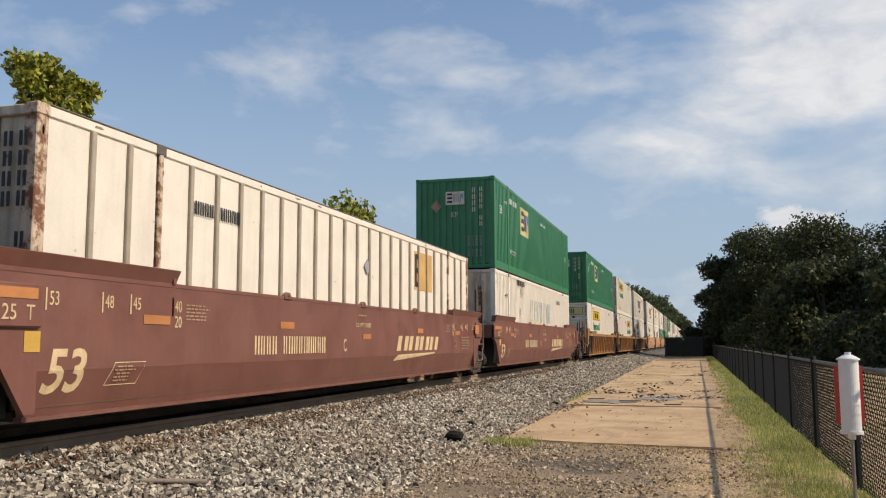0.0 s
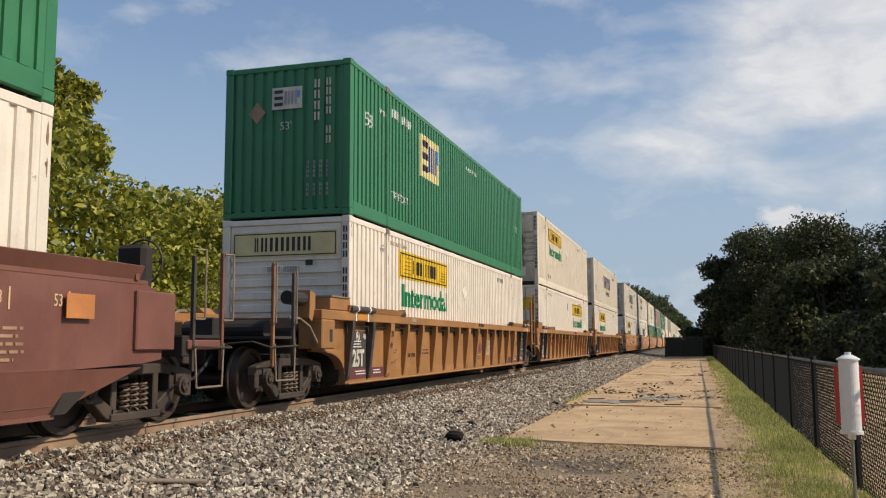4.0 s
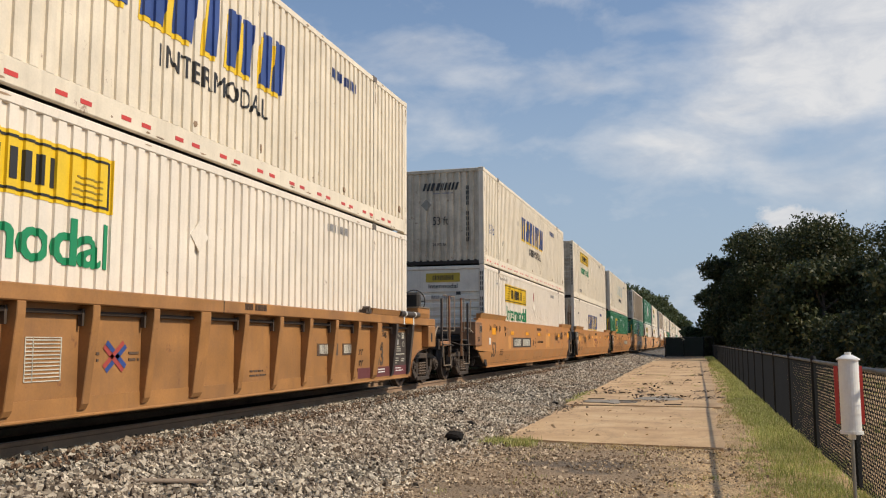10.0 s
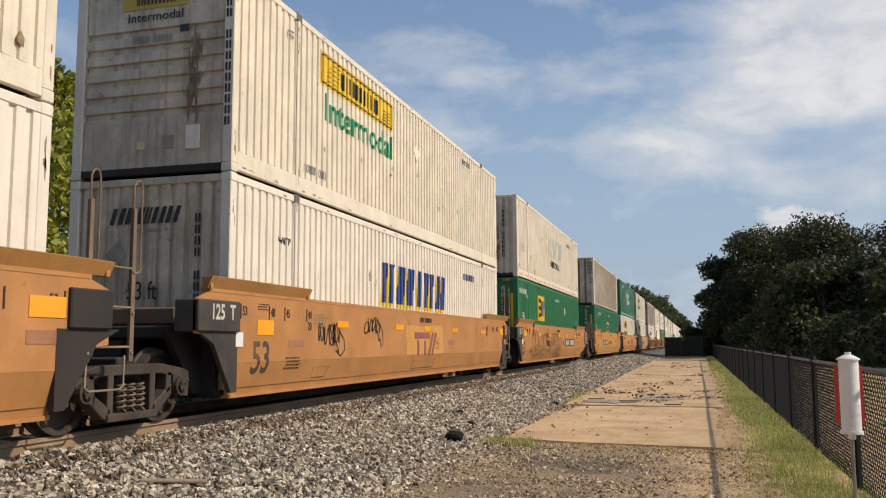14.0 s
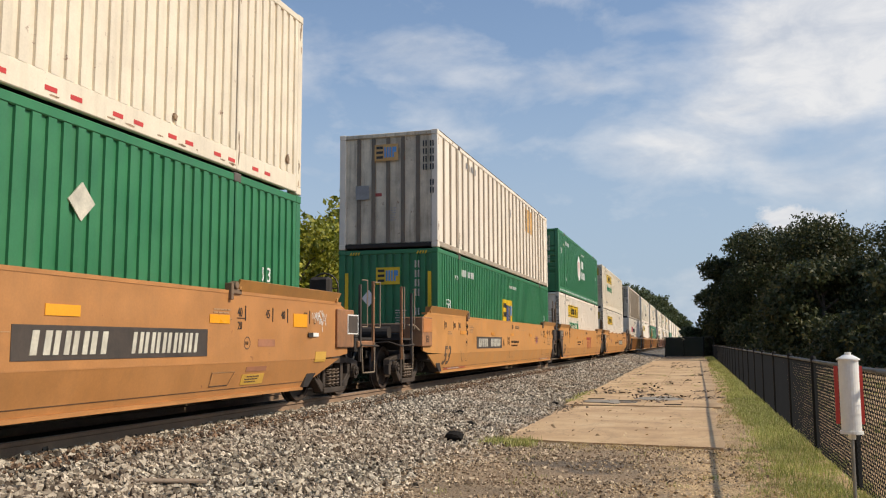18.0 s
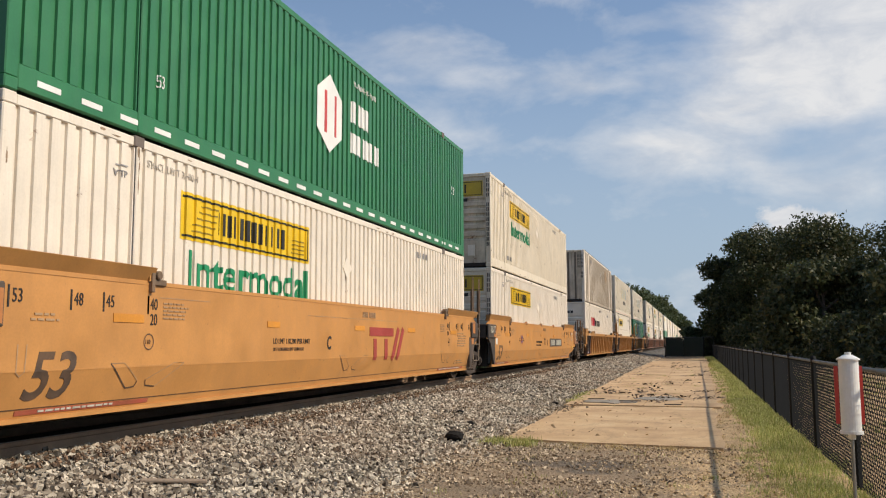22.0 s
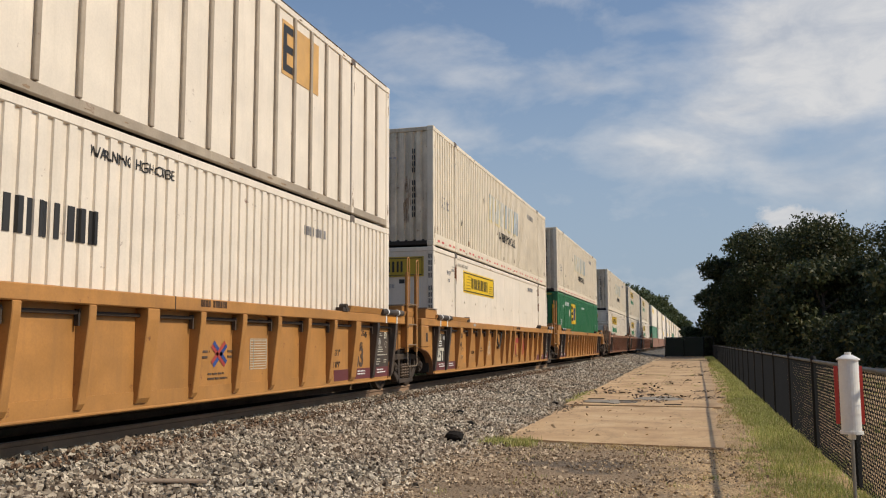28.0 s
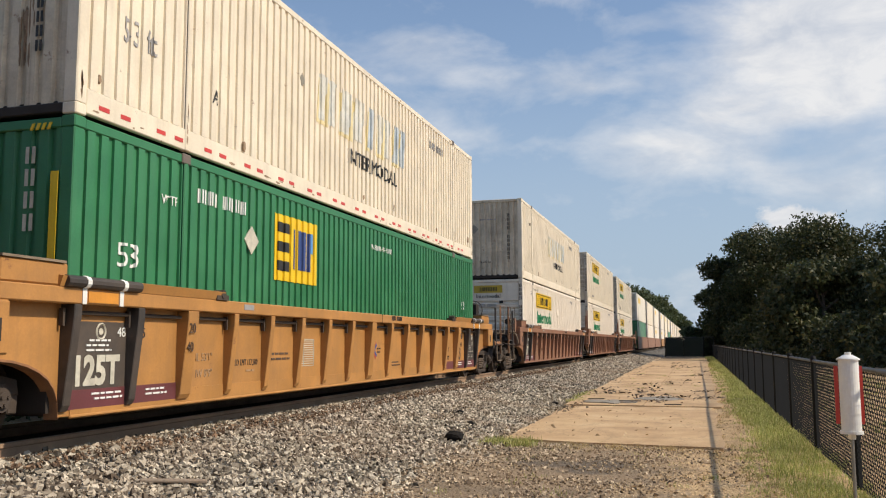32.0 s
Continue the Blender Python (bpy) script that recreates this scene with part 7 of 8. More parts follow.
    small_print(root, BOX_L - 1.0, BOX_L - 0.25, 0.72, 1, GREY_WHITE, WS - 0.106, pitch=0.05)
    small_print(root, BOX_L - 1.0, BOX_L - 0.55, 0.64, 3, GREY_WHITE, WS - 0.106, pitch=0.048)
    small_print(root, BOX_L - 0.45, BOX_L - 0.22, 0.62, 2, GREY_WHITE, WS - 0.106, pitch=0.042)
    for yy in (0.3, 1.2, BOX_L - 1.8, BOX_L - 0.8):
        small_print(root, yy, yy + 0.5, 0.44, 2, WHITEINK, WS - 0.104, pitch=0.05)
    letter("IL 53'1\"", 0.14, FAINT, root, WS - 0.112, 2.2, 0.74, stretch=0.9)
    letter("IW 8'9\"", 0.14, FAINT, root, WS - 0.112, 2.2, 0.54, stretch=0.9)
    letter("LD LMT 117,500", 0.12, FADED_INK, root, WS - 0.112, 3.15, 0.66, stretch=0.75)
    small_print(root, 4.18, 4.77, 0.79, 2, FADED_INK, WS - 0.112, pitch=0.075)
    small_print(root, 3.45, 3.72, 0.575, 1, FAINT, WS - 0.112, pitch=0.06)
    bm = bmesh.new()
    extrude_x(bm, [(-1.68, 1.36), (-1.58, 1.30), (-1.46, 1.50), (-1.46, 1.76), (-1.66, 1.80)], 1.10, 1.34)
    part("buffer_wedge", bm, paint, root)
    bm = bmesh.new()
    rod(bm, (1.2, -1.66, 1.66), (1.2, -2.2, 1.66), 0.11, 12)
    part("buffer_tube", bm, DARK, root)
    for y in (-1.12, BOX_L + 0.30):
        box_part("guide_box", (WR - 0.35, WR - 0.02, y, y + 0.85, 1.505, 1.72), paint, root, bevel=0.015)
        box_part("box_lid", (WR - 0.36, WR - 0.0, y + 0.0, y + 0.8, 1.722, 1.745), RUNG, root)
    for y in (-1.22,) + ((BOX_L + 1.12,) if art_far else ()):
        marks([(y, y + 0.12, 0.98, 1.18)], DARK, root, WR + 0.008, name="slot")
    number_bars(root, 8.9, 1.40, 11, 0.085, FADED_INK, x=WR + 0.003)
    marks([(8.36, 8.375, 1.342, 1.498)], DARK, root, WR - 0.001, name="chord_joint")
    marks([(3.08, 3.34, 1.40, 1.47)], FADED, root, WR + 0.001, name="tag", label="small grey data plate")
    for y, tx in ((1.9, "20"), (14.23, "20")):
        letter(tx, 0.17, FADED_INK, root, WR - 0.002, y - 0.09, 1.08, stretch=0.8)
        letter("40", 0.17, FADED_INK, root, WR - 0.028, y - 0.09, 0.86, stretch=0.8)
    well_common(root, paint, art_near, art_far)
    return root


def rib_mesh(s, paint, half=0.055):
    bm = bmesh.new()
    o = [(WS - 0.148, 1.34), (WR - 0.002, 1.34), (WR - 0.004, 1.22), (WS - 0.050, 0.36), (WS - 0.085, 0.30), (WS - 0.148, 0.30)]
    extrude_y(bm, [(s * x, z) for x, z in o], -half, half)
    return finish("rib", bm, paint, 0.008)


# ---- the train ----
def stack(y16, low, top, gap=0.015):
    on_train(low, y16, FLOOR_Z)
    if top:
        on_train(top, y16, FLOOR_Z + BOX_H + gap)


SMOOTH_LABEL = "ochre-orange smooth-sided steel well car unit"
BROWN_LABEL = "oxide-brown smooth-sided steel well car unit with gold markings"
RIB_LABEL = "weathered ochre steel well car unit with ribbed sides"


def loops(u0, u1, z0, z1, n, seed):
    """Strokes of a spray tag: looping letters without meaning."""
    rng = random.Random(seed)
    out = []
    step = (u1 - u0) / n
    for k in range(n):
        c, a, p, q = u0 + step * (k + 0.5), rng.uniform(0, 6), rng.choice((1, 2)), rng.choice((2, 3))
        zc, h = (z0 + z1) / 2 + rng.uniform(-0.05, 0.05), (z1 - z0) / 2 * rng.uniform(0.7, 1.0)
        out.append([(c + 0.62 * step * math.sin(p * s + a), zc + h * math.cos(q * s + a * 0.7)) for s in [0.16 * i for i in range(34)]])
    out.append([(u0 + (u1 - u0) * (0.7 + 0.3 * math.sin(0.1 * i)), z0 - 0.02 + 0.10 * math.cos(0.18 * i)) for i in range(24)])
    return out


def bubbles(u0, u1, z0, z1, n, seed):
    """Outlines of a sprayed piece: fat rounded forms side by side, each with a small loop inside and a stroke."""
    rng = random.Random(seed)
    out = []
    step = (u1 - u0) / n
    for k in range(n):
        c, zc = u0 + step * (k + 0.5), (z0 + z1) / 2 + rng.uniform(-0.05, 0.05)
        w, h, lean = step * rng.uniform(0.50, 0.62), (z1 - z0) / 2 * rng.uniform(0.8, 1.0), rng.uniform(-0.1, 0.25)
        p, q = rng.uniform(0, 6), rng.choice((3, 4, 5))
        ring = []
        for i in range(41):
            a = 2 * math.pi * i / 40
            ca, sa = math.cos(a), math.sin(a)
            f = 1 + 0.16 * math.sin(q * a + p)
            du, dz = w * f * math.copysign(abs(ca) ** 0.75, ca), h * f * math.copysign(abs(sa) ** 0.75, sa)
            ring.append((c + du + lean * dz, zc + dz))
        out.append(ring)
        s, up = rng.choice((-0.2, 0.3)), rng.choice((-1, 1))
        out.append([(c + w * 0.16 * math.cos(0.5 * i) + lean * h * (s + 0.3 * math.sin(0.5 * i)), zc + h * s + h * 0.24 * math.sin(0.5 * i)) for i in range(14)])
        out.append([(c + lean * h * up * (0.95 - 0.09 * i) + 0.02 * math.sin(i), zc + up * h * (0.95 - 0.09 * i)) for i in range(6)])
    return out


def brown_unit(y, near, far):
    u = smooth_unit(BROWN, BROWN, BROWN_LABEL, near, far)
    letter("53", 0.58, GOLD, u, WS + 0.0, 0.06, 0.50, stretch=1.0, shear=0.2, label="large gold number", bold=0.012)
    for yy, tx in ((0.10, "53"), (0.90, "48"), (1.36, "45"), (2.14, "40"), (2.14, "20")):
        letter(tx, 0.19, GOLD, u, WS + 0.004, yy, 1.32 if tx != "20" else 1.14, stretch=0.75)
        marks([(yy - 0.05, yy - 0.03, 1.27, 1.48)], GOLD, u, WS + 0.004, name="tick")
    number_bars(u, 4.05, 0.80, 10, 0.26, GOLD, x=WS + 0.003)
    number_bars(u, 5.75, 0.80, 4, 0.26, GOLD, x=WS + 0.003)
    letter("C" if y < -120 else "B", 0.30, GOLD, u, WS + 0.003, 7.15, 0.82, stretch=0.7)
    marks(thin(blocks(9.90, 12.70, 0.80, 1.10, (1, 1, 1, 0.95), 0.14)), GOLD, u, WS + 0.003, slant=0.45, name="gold_bar", label="gold slanted bar")
    bm = bmesh.new()
    extrude_x(bm, [(9.75, 0.60), (10.0, 0.72), (12.6, 0.75), (12.4, 0.71)], WS - 0.002, WS + 0.006)
    part("gold_swoosh", bm, GOLD, u, "gold tapering stripe")
    marks([(1.55, 2.05, 1.17, 1.27), (4.8, 5.25, 1.17, 1.27), (8.05, 8.45, 1.03, 1.12), (11.26, 11.66, 1.17, 1.27), (14.3, 14.74, 1.16, 1.25)], DULL_AMBER, u, WS + 0.004, name="reflector")
    marks([(-0.95, -0.1, 1.36, 1.46)], DULL_AMBER, u, WS + 0.053, name="reflector")
    letter("125  T", 0.20, GOLD, u, WS + 0.054, -0.62, 1.17, stretch=0.92)
    marks([(-0.20, 0.0, 0.88, 1.07)], YELLOW_DIM, u, WS + 0.009, name="reflector")
    letter("LD LMT 119,600", 0.115, GOLD, u, WS + 0.004, 7.72, 1.24, stretch=0.92)
    ring_stencil(u, 14.35, 0.94, 0.08, "110", WS + 0.004, DIM_GOLD)
    small_print(u, BOX_L - 1.25, BOX_L - 0.35, 1.08, 5, DIM_GOLD, WS + 0.004, pitch=0.07)
    marks([(BOX_L + 0.02, BOX_L + 0.42, 1.20, 1.44)], DULL_AMBER, u, WS + 0.053, name="reflector")
    lean_paint(u)
    return on_train(u, y)


PRIMER = surface("dull_pink_primer", (0.36, 0.155, 0.085), 0.6, var=0.15, scale=4.0, dirt=0.3, dirt_col=(0.30, 0.14, 0.06))
FRESH = surface("fresh_ochre_touch_up", (0.60, 0.285, 0.085), 0.5, var=0.10, scale=3.0)
FADED_RED = surface("faded_red_strip", (0.40, 0.085, 0.050), 0.6, var=0.2, scale=4.0, dirt=0.4, dirt_col=(0.40, 0.17, 0.07))
PURPLE_INK = surface("faded_purple_lettering", (0.25, 0.085, 0.075), 0.6, var=0.2, scale=5.0, dirt=0.4, dirt_col=(0.42, 0.19, 0.08))


def orange_unit(y, near, far, plate=None, black_end=False, dark53=0.33, red_mark=None, tag="", new_paint=False, letter_mark=("A", 0), limit=7.1, ambers=(), patches=(), fresh=(), hooks=False, cross=None, plate_h=None):
    u = smooth_unit(ORANGE_B if new_paint else ORANGE, OCHRE, SMOOTH_LABEL + (" and black ends" if black_end else ""), near, far, black_end, hooks, new_paint or bool(far))
    u["smooth"] = 1
    x = WS + 0.004
    letter("53", 0.62, FADED_INK, u, WS + 0.0, dark53, 0.45 if new_paint else 0.55, stretch=1.02 if new_paint else 0.86, bold=0.010, shear=0.26 if new_paint else 0.0, label="large dark stencilled number")
    for yy, tx in ((0.10, "53"), (0.90, "48"), (1.38, "45"), (2.13, "40"), (2.13, "20")):
        letter(tx, 0.18, INK, u, x, yy, 1.33 if tx != "20" else 1.16, stretch=0.75)
        marks([(yy - 0.05, yy - 0.03, 1.28, 1.48)], INK, u, x, name="tick")
    if plate is not None:
        marks([(plate, plate + 3.2, 0.80, 1.13)], BLACK, u, WS + 0.002, name="number_panel", label="black number panel")
        marks(thin(blocks(plate + 0.22, plate + 1.28, 0.85, 1.08, (1, 0.85, 0.85, 0.95), 0.16) + blocks(plate + 1.70, plate + 2.95, 0.85, 1.08, (0.9, 0.9, 0.9, 0.9, 0.9, 0.9), 0.18)), GREY_WHITE, u, WS + 0.008, slant=0.15, name="number_bar", joined=True)
    if letter_mark[1]:
        letter(letter_mark[0], 0.30, INK, u, x, letter_mark[1], 0.86, stretch=0.8, shear=0.1, bold=0.006)
    for a, b, lo, hi in patches:
        marks([(a, b, lo, hi)], PRIMER, u, WS + 0.0, name="paint_patch", label="dull pink primer patch")
    for k, (a, b, lo, hi) in enumerate(fresh):
        rng = random.Random(61 + k)
        rim = [(a, lo), (b, lo), (b, hi), (a, hi)]
        pts = []
        for (p, q), (p1, q1) in zip(rim, rim[1:] + rim[:1]):
            pts += [(p + (p1 - p) * f + rng.uniform(-0.04, 0.04), q + (q1 - q) * f + rng.uniform(-0.02, 0.02)) for f in (0.0, 0.2, 0.4, 0.6, 0.8)]
        bm = bmesh.new()
        extrude_x(bm, pts, WS - 0.004, WS + 0.0012)
        part("paint_patch", bm, FRESH, u, "brighter touched-up paint")
    if red_mark is not None:
        a, w, z0, z1 = red_mark
        plain_mark(u, a, w, z0, z1, x, REDINK if new_paint else PURPLE_INK)
    for a, b, lo, hi in ambers:
        marks([(a, b, lo, hi)], REFLECTOR if new_paint else AMBER, u, WS + 0.0045, name="reflector")
    if cross:
        cross_mark(u, cross, 1.07)
    if new_paint:
        for a in (1.49, 7.45, 13.47):
            pad_seams(u, a, x)
        for a, b in ((0.30, 2.27), (13.52, 15.75)):
            marks([(a, b, 0.308, 0.352)], FADED_RED, u, WS + 0.003, name="warning_strip", label="red warning strip with white print")
            small_print(u, a + 0.1, b - 0.05, 0.322, 1, GREY_WHITE, WS + 0.009, pitch=0.05)
        for a in (2.12, 14.19):
            ring_stencil(u, a, 0.975, 0.085, "110", x)
        for lines in ([[(0.20, 0.95), (0.19, 0.70), (0.24, 0.66), (0.29, 0.70), (0.31, 0.95)]], [[(16.13, 0.93), (16.02, 0.40)], [(16.06, 0.93), (15.96, 0.40)]]):
            stroke_part("weld_seam", lines, 0.012, FAINT, u, x)
        stroke_part("weld_seam", [[(2.30, 1.47), (3.35, 1.47)], [(6.2, 1.385), (10.4, 1.385)]], 0.008, FAINT, u, x)
        small_print(u, 0.34, 0.80, 1.22, 2, FAINT, x, pitch=0.05)
        small_print(u, 14.97, 15.88, 1.18, 6, FAINT, x, pitch=0.062)
        small_print(u, 14.85, 15.70, 0.50, 2, FAINT, x, pitch=0.06)
        number_bars(u, 8.50, 1.42, 10, 0.10, FAINT, x=x)
        letter("20 FT CONTAINER LIMIT 57,500 EACH", 0.072, FADED_INK, u, x, limit, 0.845, stretch=0.82)
        if near:
            letter("20", 0.17, INK, u, x, 8.04, 1.42, stretch=0.75)
            marks([(7.98, 8.0, 1.40, 1.57)], INK, u, x, name="tick")
        if plate_h:
            marks(frame_rects(plate_h, plate_h + 0.27, 0.88, 1.14, 0.012), FADED_INK, u, x, name="stencil", joined=True)
            letter("PLATE", 0.065, FADED_INK, u, x, plate_h + 0.045, 1.06, stretch=0.8)
            letter("H", 0.12, FADED_INK, u, x, plate_h + 0.09, 0.93)
    else:
        for a, w in ((2.42, 0.60), (7.40, 1.66), (13.50, 0.55)):
            plate_seams(u, a, w, x)
        ring_stencil(u, 7.48 if plate and plate < 8 else 9.12, 0.97, 0.15, "H", x)
        stroke_part("weld_seam", [[(2.14, 1.58), (2.14, 0.72)], [(7.95, 1.06), (11.9, 1.06)]], 0.006, FAINT, u, x)
        small_print(u, 1.38, 1.98, 0.73, 4, FADED_INK, x, pitch=0.05)
        small_print(u, 0.53, 0.88, 1.49, 3, FADED_INK, x, pitch=0.035)
        number_bars(u, 7.85, 1.41, 13, 0.10, FADED_INK, x=x)
    if tag == "small":
        stroke_part("spray_tag", loops(2.56, 3.35, 0.92, 1.28, 4, 3) + [[(3.35, 1.18), (3.58, 1.02), (3.60, 0.84), (3.42, 0.74), (3.22, 0.84)]], 0.026, INK, u, WS + 0.006, "black sprayed tag")
        stroke_part("spray_tag", loops(4.54, 5.30, 1.12, 1.42, 4, 8) + [[(5.30, 1.34), (5.48, 1.18), (5.50, 0.95), (5.40, 0.86), (5.34, 1.05)]], 0.026, INK, u, WS + 0.006, "black sprayed tag")
    elif tag == "end":
        stroke_part("spray_tag", loops(12.12, 13.05, 1.08, 1.36, 5, 5) + [[(12.45, 1.25), (12.40, 0.96)], [(12.7, 1.25), (12.82, 0.93)]], 0.028, INK, u, WS + 0.006, "black sprayed tag")
        stroke_part("spray_tag", loops(13.58, 14.3, 1.08, 1.38, 4, 6) + [[(14.3, 1.28), (14.5, 1.10), (14.52, 0.82), (14.40, 0.64), (14.26, 0.76)]], 0.028, INK, u, WS + 0.006, "black sprayed tag")
    elif tag == "large":
        for a, c, n, seed, lo in ((1.95, 4.95, 5, 11, 0.36), (6.28, 8.85, 5, 14, 0.34)):
            stroke_part("spray_tag", bubbles(a, c, lo, 1.34, n, seed), 0.034, INK, u, WS + 0.006, "large black sprayed rounded letters")
        words = hand_written("SMOKE", 5.02, 5.95, 1.12, 1.33, 0.008) + loops(5.06, 6.05, 0.80, 1.08, 5, 41) + hand_written("LYFE", 5.10, 6.10, 0.42, 0.70, 0.010)
        words.append([(5.44 + 0.10 * math.cos(q), 1.46 + 0.06 * math.sin(q)) for q in [0.45 * k for k in range(15)]])
        stroke_part("spray_tag", words, 0.034, INK, u, WS + 0.006, "black sprayed words")
    if black_end:
        letter("125  T", 0.27, GREY_WHITE, u, WS + 0.054, -0.76, 1.26, stretch=0.82, bold=0.006)
        if new_paint:
            marks([(-0.34, -0.05, 1.13, 1.22), (-0.14, -0.05, 1.22, 1.44)], DULL_AMBER, u, WS + 0.052, name="reflector")
    elif near:
        if new_paint:
            marks([(-1.78, -1.16, 1.20, 1.50)], DULL_AMBER, u, WS + 0.052, name="reflector")
        else:
            box_part("vent_frame", (WS + 0.045, WS + 0.062, -1.40, -1.13, 1.24, 1.44), RUNG, u, "worn steel frame of a vent", bevel=0.006)
            marks([(-1.375, -1.155, 1.265, 1.415)], DARK, u, WS + 0.062, name="vent")
            stroke_part("weld_seam", [[(-1.78, 1.48), (-1.14, 1.48), (-1.135, 0.92), (-1.78, 0.92)]], 0.014, FADED_INK, u, WS + 0.0525)
        marks(frame_rects(-1.58, -1.38, 0.98, 1.12, 0.016) + [(-1.52, -1.44, 1.02, 1.06)], FADED_INK, u, WS + 0.054, name="stencil", joined=True)
    p = 0.10 if new_paint else -0.07
    if far or not new_paint:
        marks([(p, p + 0.19, 0.91, 1.10)], WHITEINK, u, WS + 0.007, name="tag_plate")
    if far:
        marks([(17.70, 18.14, 1.13, 1.43)], BLACK, u, WS + 0.052, name="notice_panel", label="black notice panel with white frame")
        marks(frame_rects(17.68, 18.16, 1.11, 1.45, 0.02), WHITEINK, u, WS + 0.054, name="border", joined=True)
        marks([(16.46, 16.86, 0.66, 0.82)], YELLOW_DIM, u, WS + 0.0045, slant=0.25, name="reflector")
        marks([(16.19, 16.36, 1.05, 1.12)], DARK, u, WS + 0.02, name="latch")
        marks([(16.36, 16.56, 1.06, 1.12)], WHITEINK, u, WS + 0.02, name="latch_plate")
        stroke_part("chalk_scrawl", loops(16.36, 16.88, 1.36, 1.48, 4, 31) + loops(16.42, 16.75, 1.26, 1.36, 3, 33), 0.010, WHITEINK, u, WS + 0.006, "white chalk scrawl")
        if not new_paint:
            ring_stencil(u, 14.31, 0.96, 0.08, "110", x)
            marks([(14.27, 14.88, 0.40, 0.54)], YELLOW_DIM, u, WS + 0.002, name="warning_strip", label="dusty yellow notice patch")
            small_print(u, 14.36, 14.80, 0.50, 3, FADED_INK, WS + 0.008, pitch=0.035)
    elif not near:
        marks([(16.38, 16.62, 1.21, 1.48)], DULL_AMBER, u, WS + 0.052, name="reflector")
        marks([(16.40, 16.62, 0.92, 1.08)], DULL_AMBER, u, WS + 0.008, name="reflector")
    if limit:
        letter("LD LMT 118,200 PER UNIT" if new_paint else "LD LMT 115,800 PER UNIT", 0.11, INK, u, x, limit, 0.95, stretch=0.98)
    lean_paint(u)
    return on_train(u, y)


def cross_mark(u, y, z):
    x = WS - (0.0 if u["smooth"] else 0.116)
    for d, m, w, h in ((0.020, BLUE, 0.055, 0.005), (-0.022, REDINK, 0.050, 0.007)):
        stroke_part("painted_cross", [[(y - 0.16 + d, z - 0.13 * s - d * s), (y + 0.16 + d, z + 0.13 * s - d * s)] for s in (1, -1)], w, m, u, x + h)
    small_print(u, y - 0.42, y - 0.21, z + 0.02, 2, FADED_INK, x + 0.004, pitch=0.07)
    small_print(u, y + 0.21, y + 0.42, z + 0.02, 2, FADED_INK, x + 0.004, pitch=0.07)


def plain_mark(u, a, w, z0, z1, x, ink=None):
    """Worn red shapes: a band over two uprights, and two slanted strokes."""
    ink, t = ink or REDINK, 0.085 * w
    marks([(a, a + 0.68 * w, z1 - t, z1)], ink, u, x, name="red_bar")
    for k in (0.15, 0.46):
        marks([(a + k * w - t / 2, a + k * w + t / 2, z0, z1 - 1.3 * t)], ink, u, x, name="red_bar")
    for off in (0.64, 0.79):
        stroke_part("chevron", [[(a + off * w, z0), (a + (off + 0.20) * w, z1)]], t * 0.9, ink, u, x + 0.006)


def ring_stencil(u, y, z, r, text, x, ink=None):
    """A thin painted ring with a figure in it."""
    stroke_part("ring_stencil", [[(y + r * math.cos(2 * math.pi * k / 24), z + r * math.sin(2 * math.pi * k / 24)) for k in range(25)]], 0.014, ink or FADED_INK, u, x)
    letter(text, r * 0.85, ink or FADED_INK, u, x, y - r * 0.27 * len(text), z - r * 0.30, stretch=0.9)


def pad_seams(u, a, x):
    """Weld lines round a pair of slanted lifting pads."""
    stroke_part("weld_seam", [[(a, 0.75), (a + 0.32, 0.485), (a + 0.46, 0.495), (a + 0.50, 0.555)]], 0.016, FADED_INK, u, x)
    stroke_part("weld_seam", [[(a, 0.752), (a + 0.22, 0.752), (a + 0.50, 0.56)]], 0.008, FAINT, u, x)
    stroke_part("weld_seam", [[(a + 0.64, 0.56), (a + 0.66, 0.50), (a + 0.84, 0.48)]], 0.014, FADED_INK, u, x)
    stroke_part("weld_seam", [[(a + 0.84, 0.48), (a + 1.33, 0.735), (a + 1.12, 0.735), (a + 0.64, 0.56)]], 0.009, FAINT, u, x)


def plate_seams(u, a, w, x):
    """Weld lines round a patch plate with a slanted end."""
    stroke_part("weld_seam", [[(a, 0.585), (a, 0.415), (a + w - 0.11, 0.415), (a + w, 0.585)]], 0.014, FADED_INK, u, x)
    stroke_part("weld_seam", [[(a, 0.585), (a + w, 0.585)]], 0.008, FAINT, u, x)


STROKES = {
    "S": (((1, .85), (.6, 1), (.15, .85), (.2, .6), (.8, .42), (.95, .2), (.5, 0), (.05, .12)),),
    "M": (((.02, 0), (.1, 1), (.5, .4), (.85, 1), (1, 0)),),
    "O": (((.5, 1), (.1, .75), (.08, .3), (.5, 0), (.92, .3), (.9, .75), (.5, 1)),),
    "K": (((.1, 1), (.14, 0)), ((.95, 1), (.15, .45), (1, 0))),
    "E": (((.95, 1), (.1, .95), (.1, .02), (1, .05)), ((.1, .5), (.8, .55))),
    "L": (((.2, 1), (.08, .05), (.95, 0)),),
    "Y": (((0, 1), (.5, .5), (1, 1)), ((.5, .5), (.3, 0))),
    "F": (((.1, 0), (.12, 1), (1, .95)), ((.12, .52), (.75, .55))),
}


def hand_written(word, u0, u1, z0, z1, rise):
    """Brush strokes of a hand-written word."""
    step = (u1 - u0) / len(word)
    return [[(u0 + step * (k + 0.86 * p), z0 + rise * k + (z1 - z0) * q) for p, q in line] for k, ch in enumerate(word) for line in STROKES[ch]]


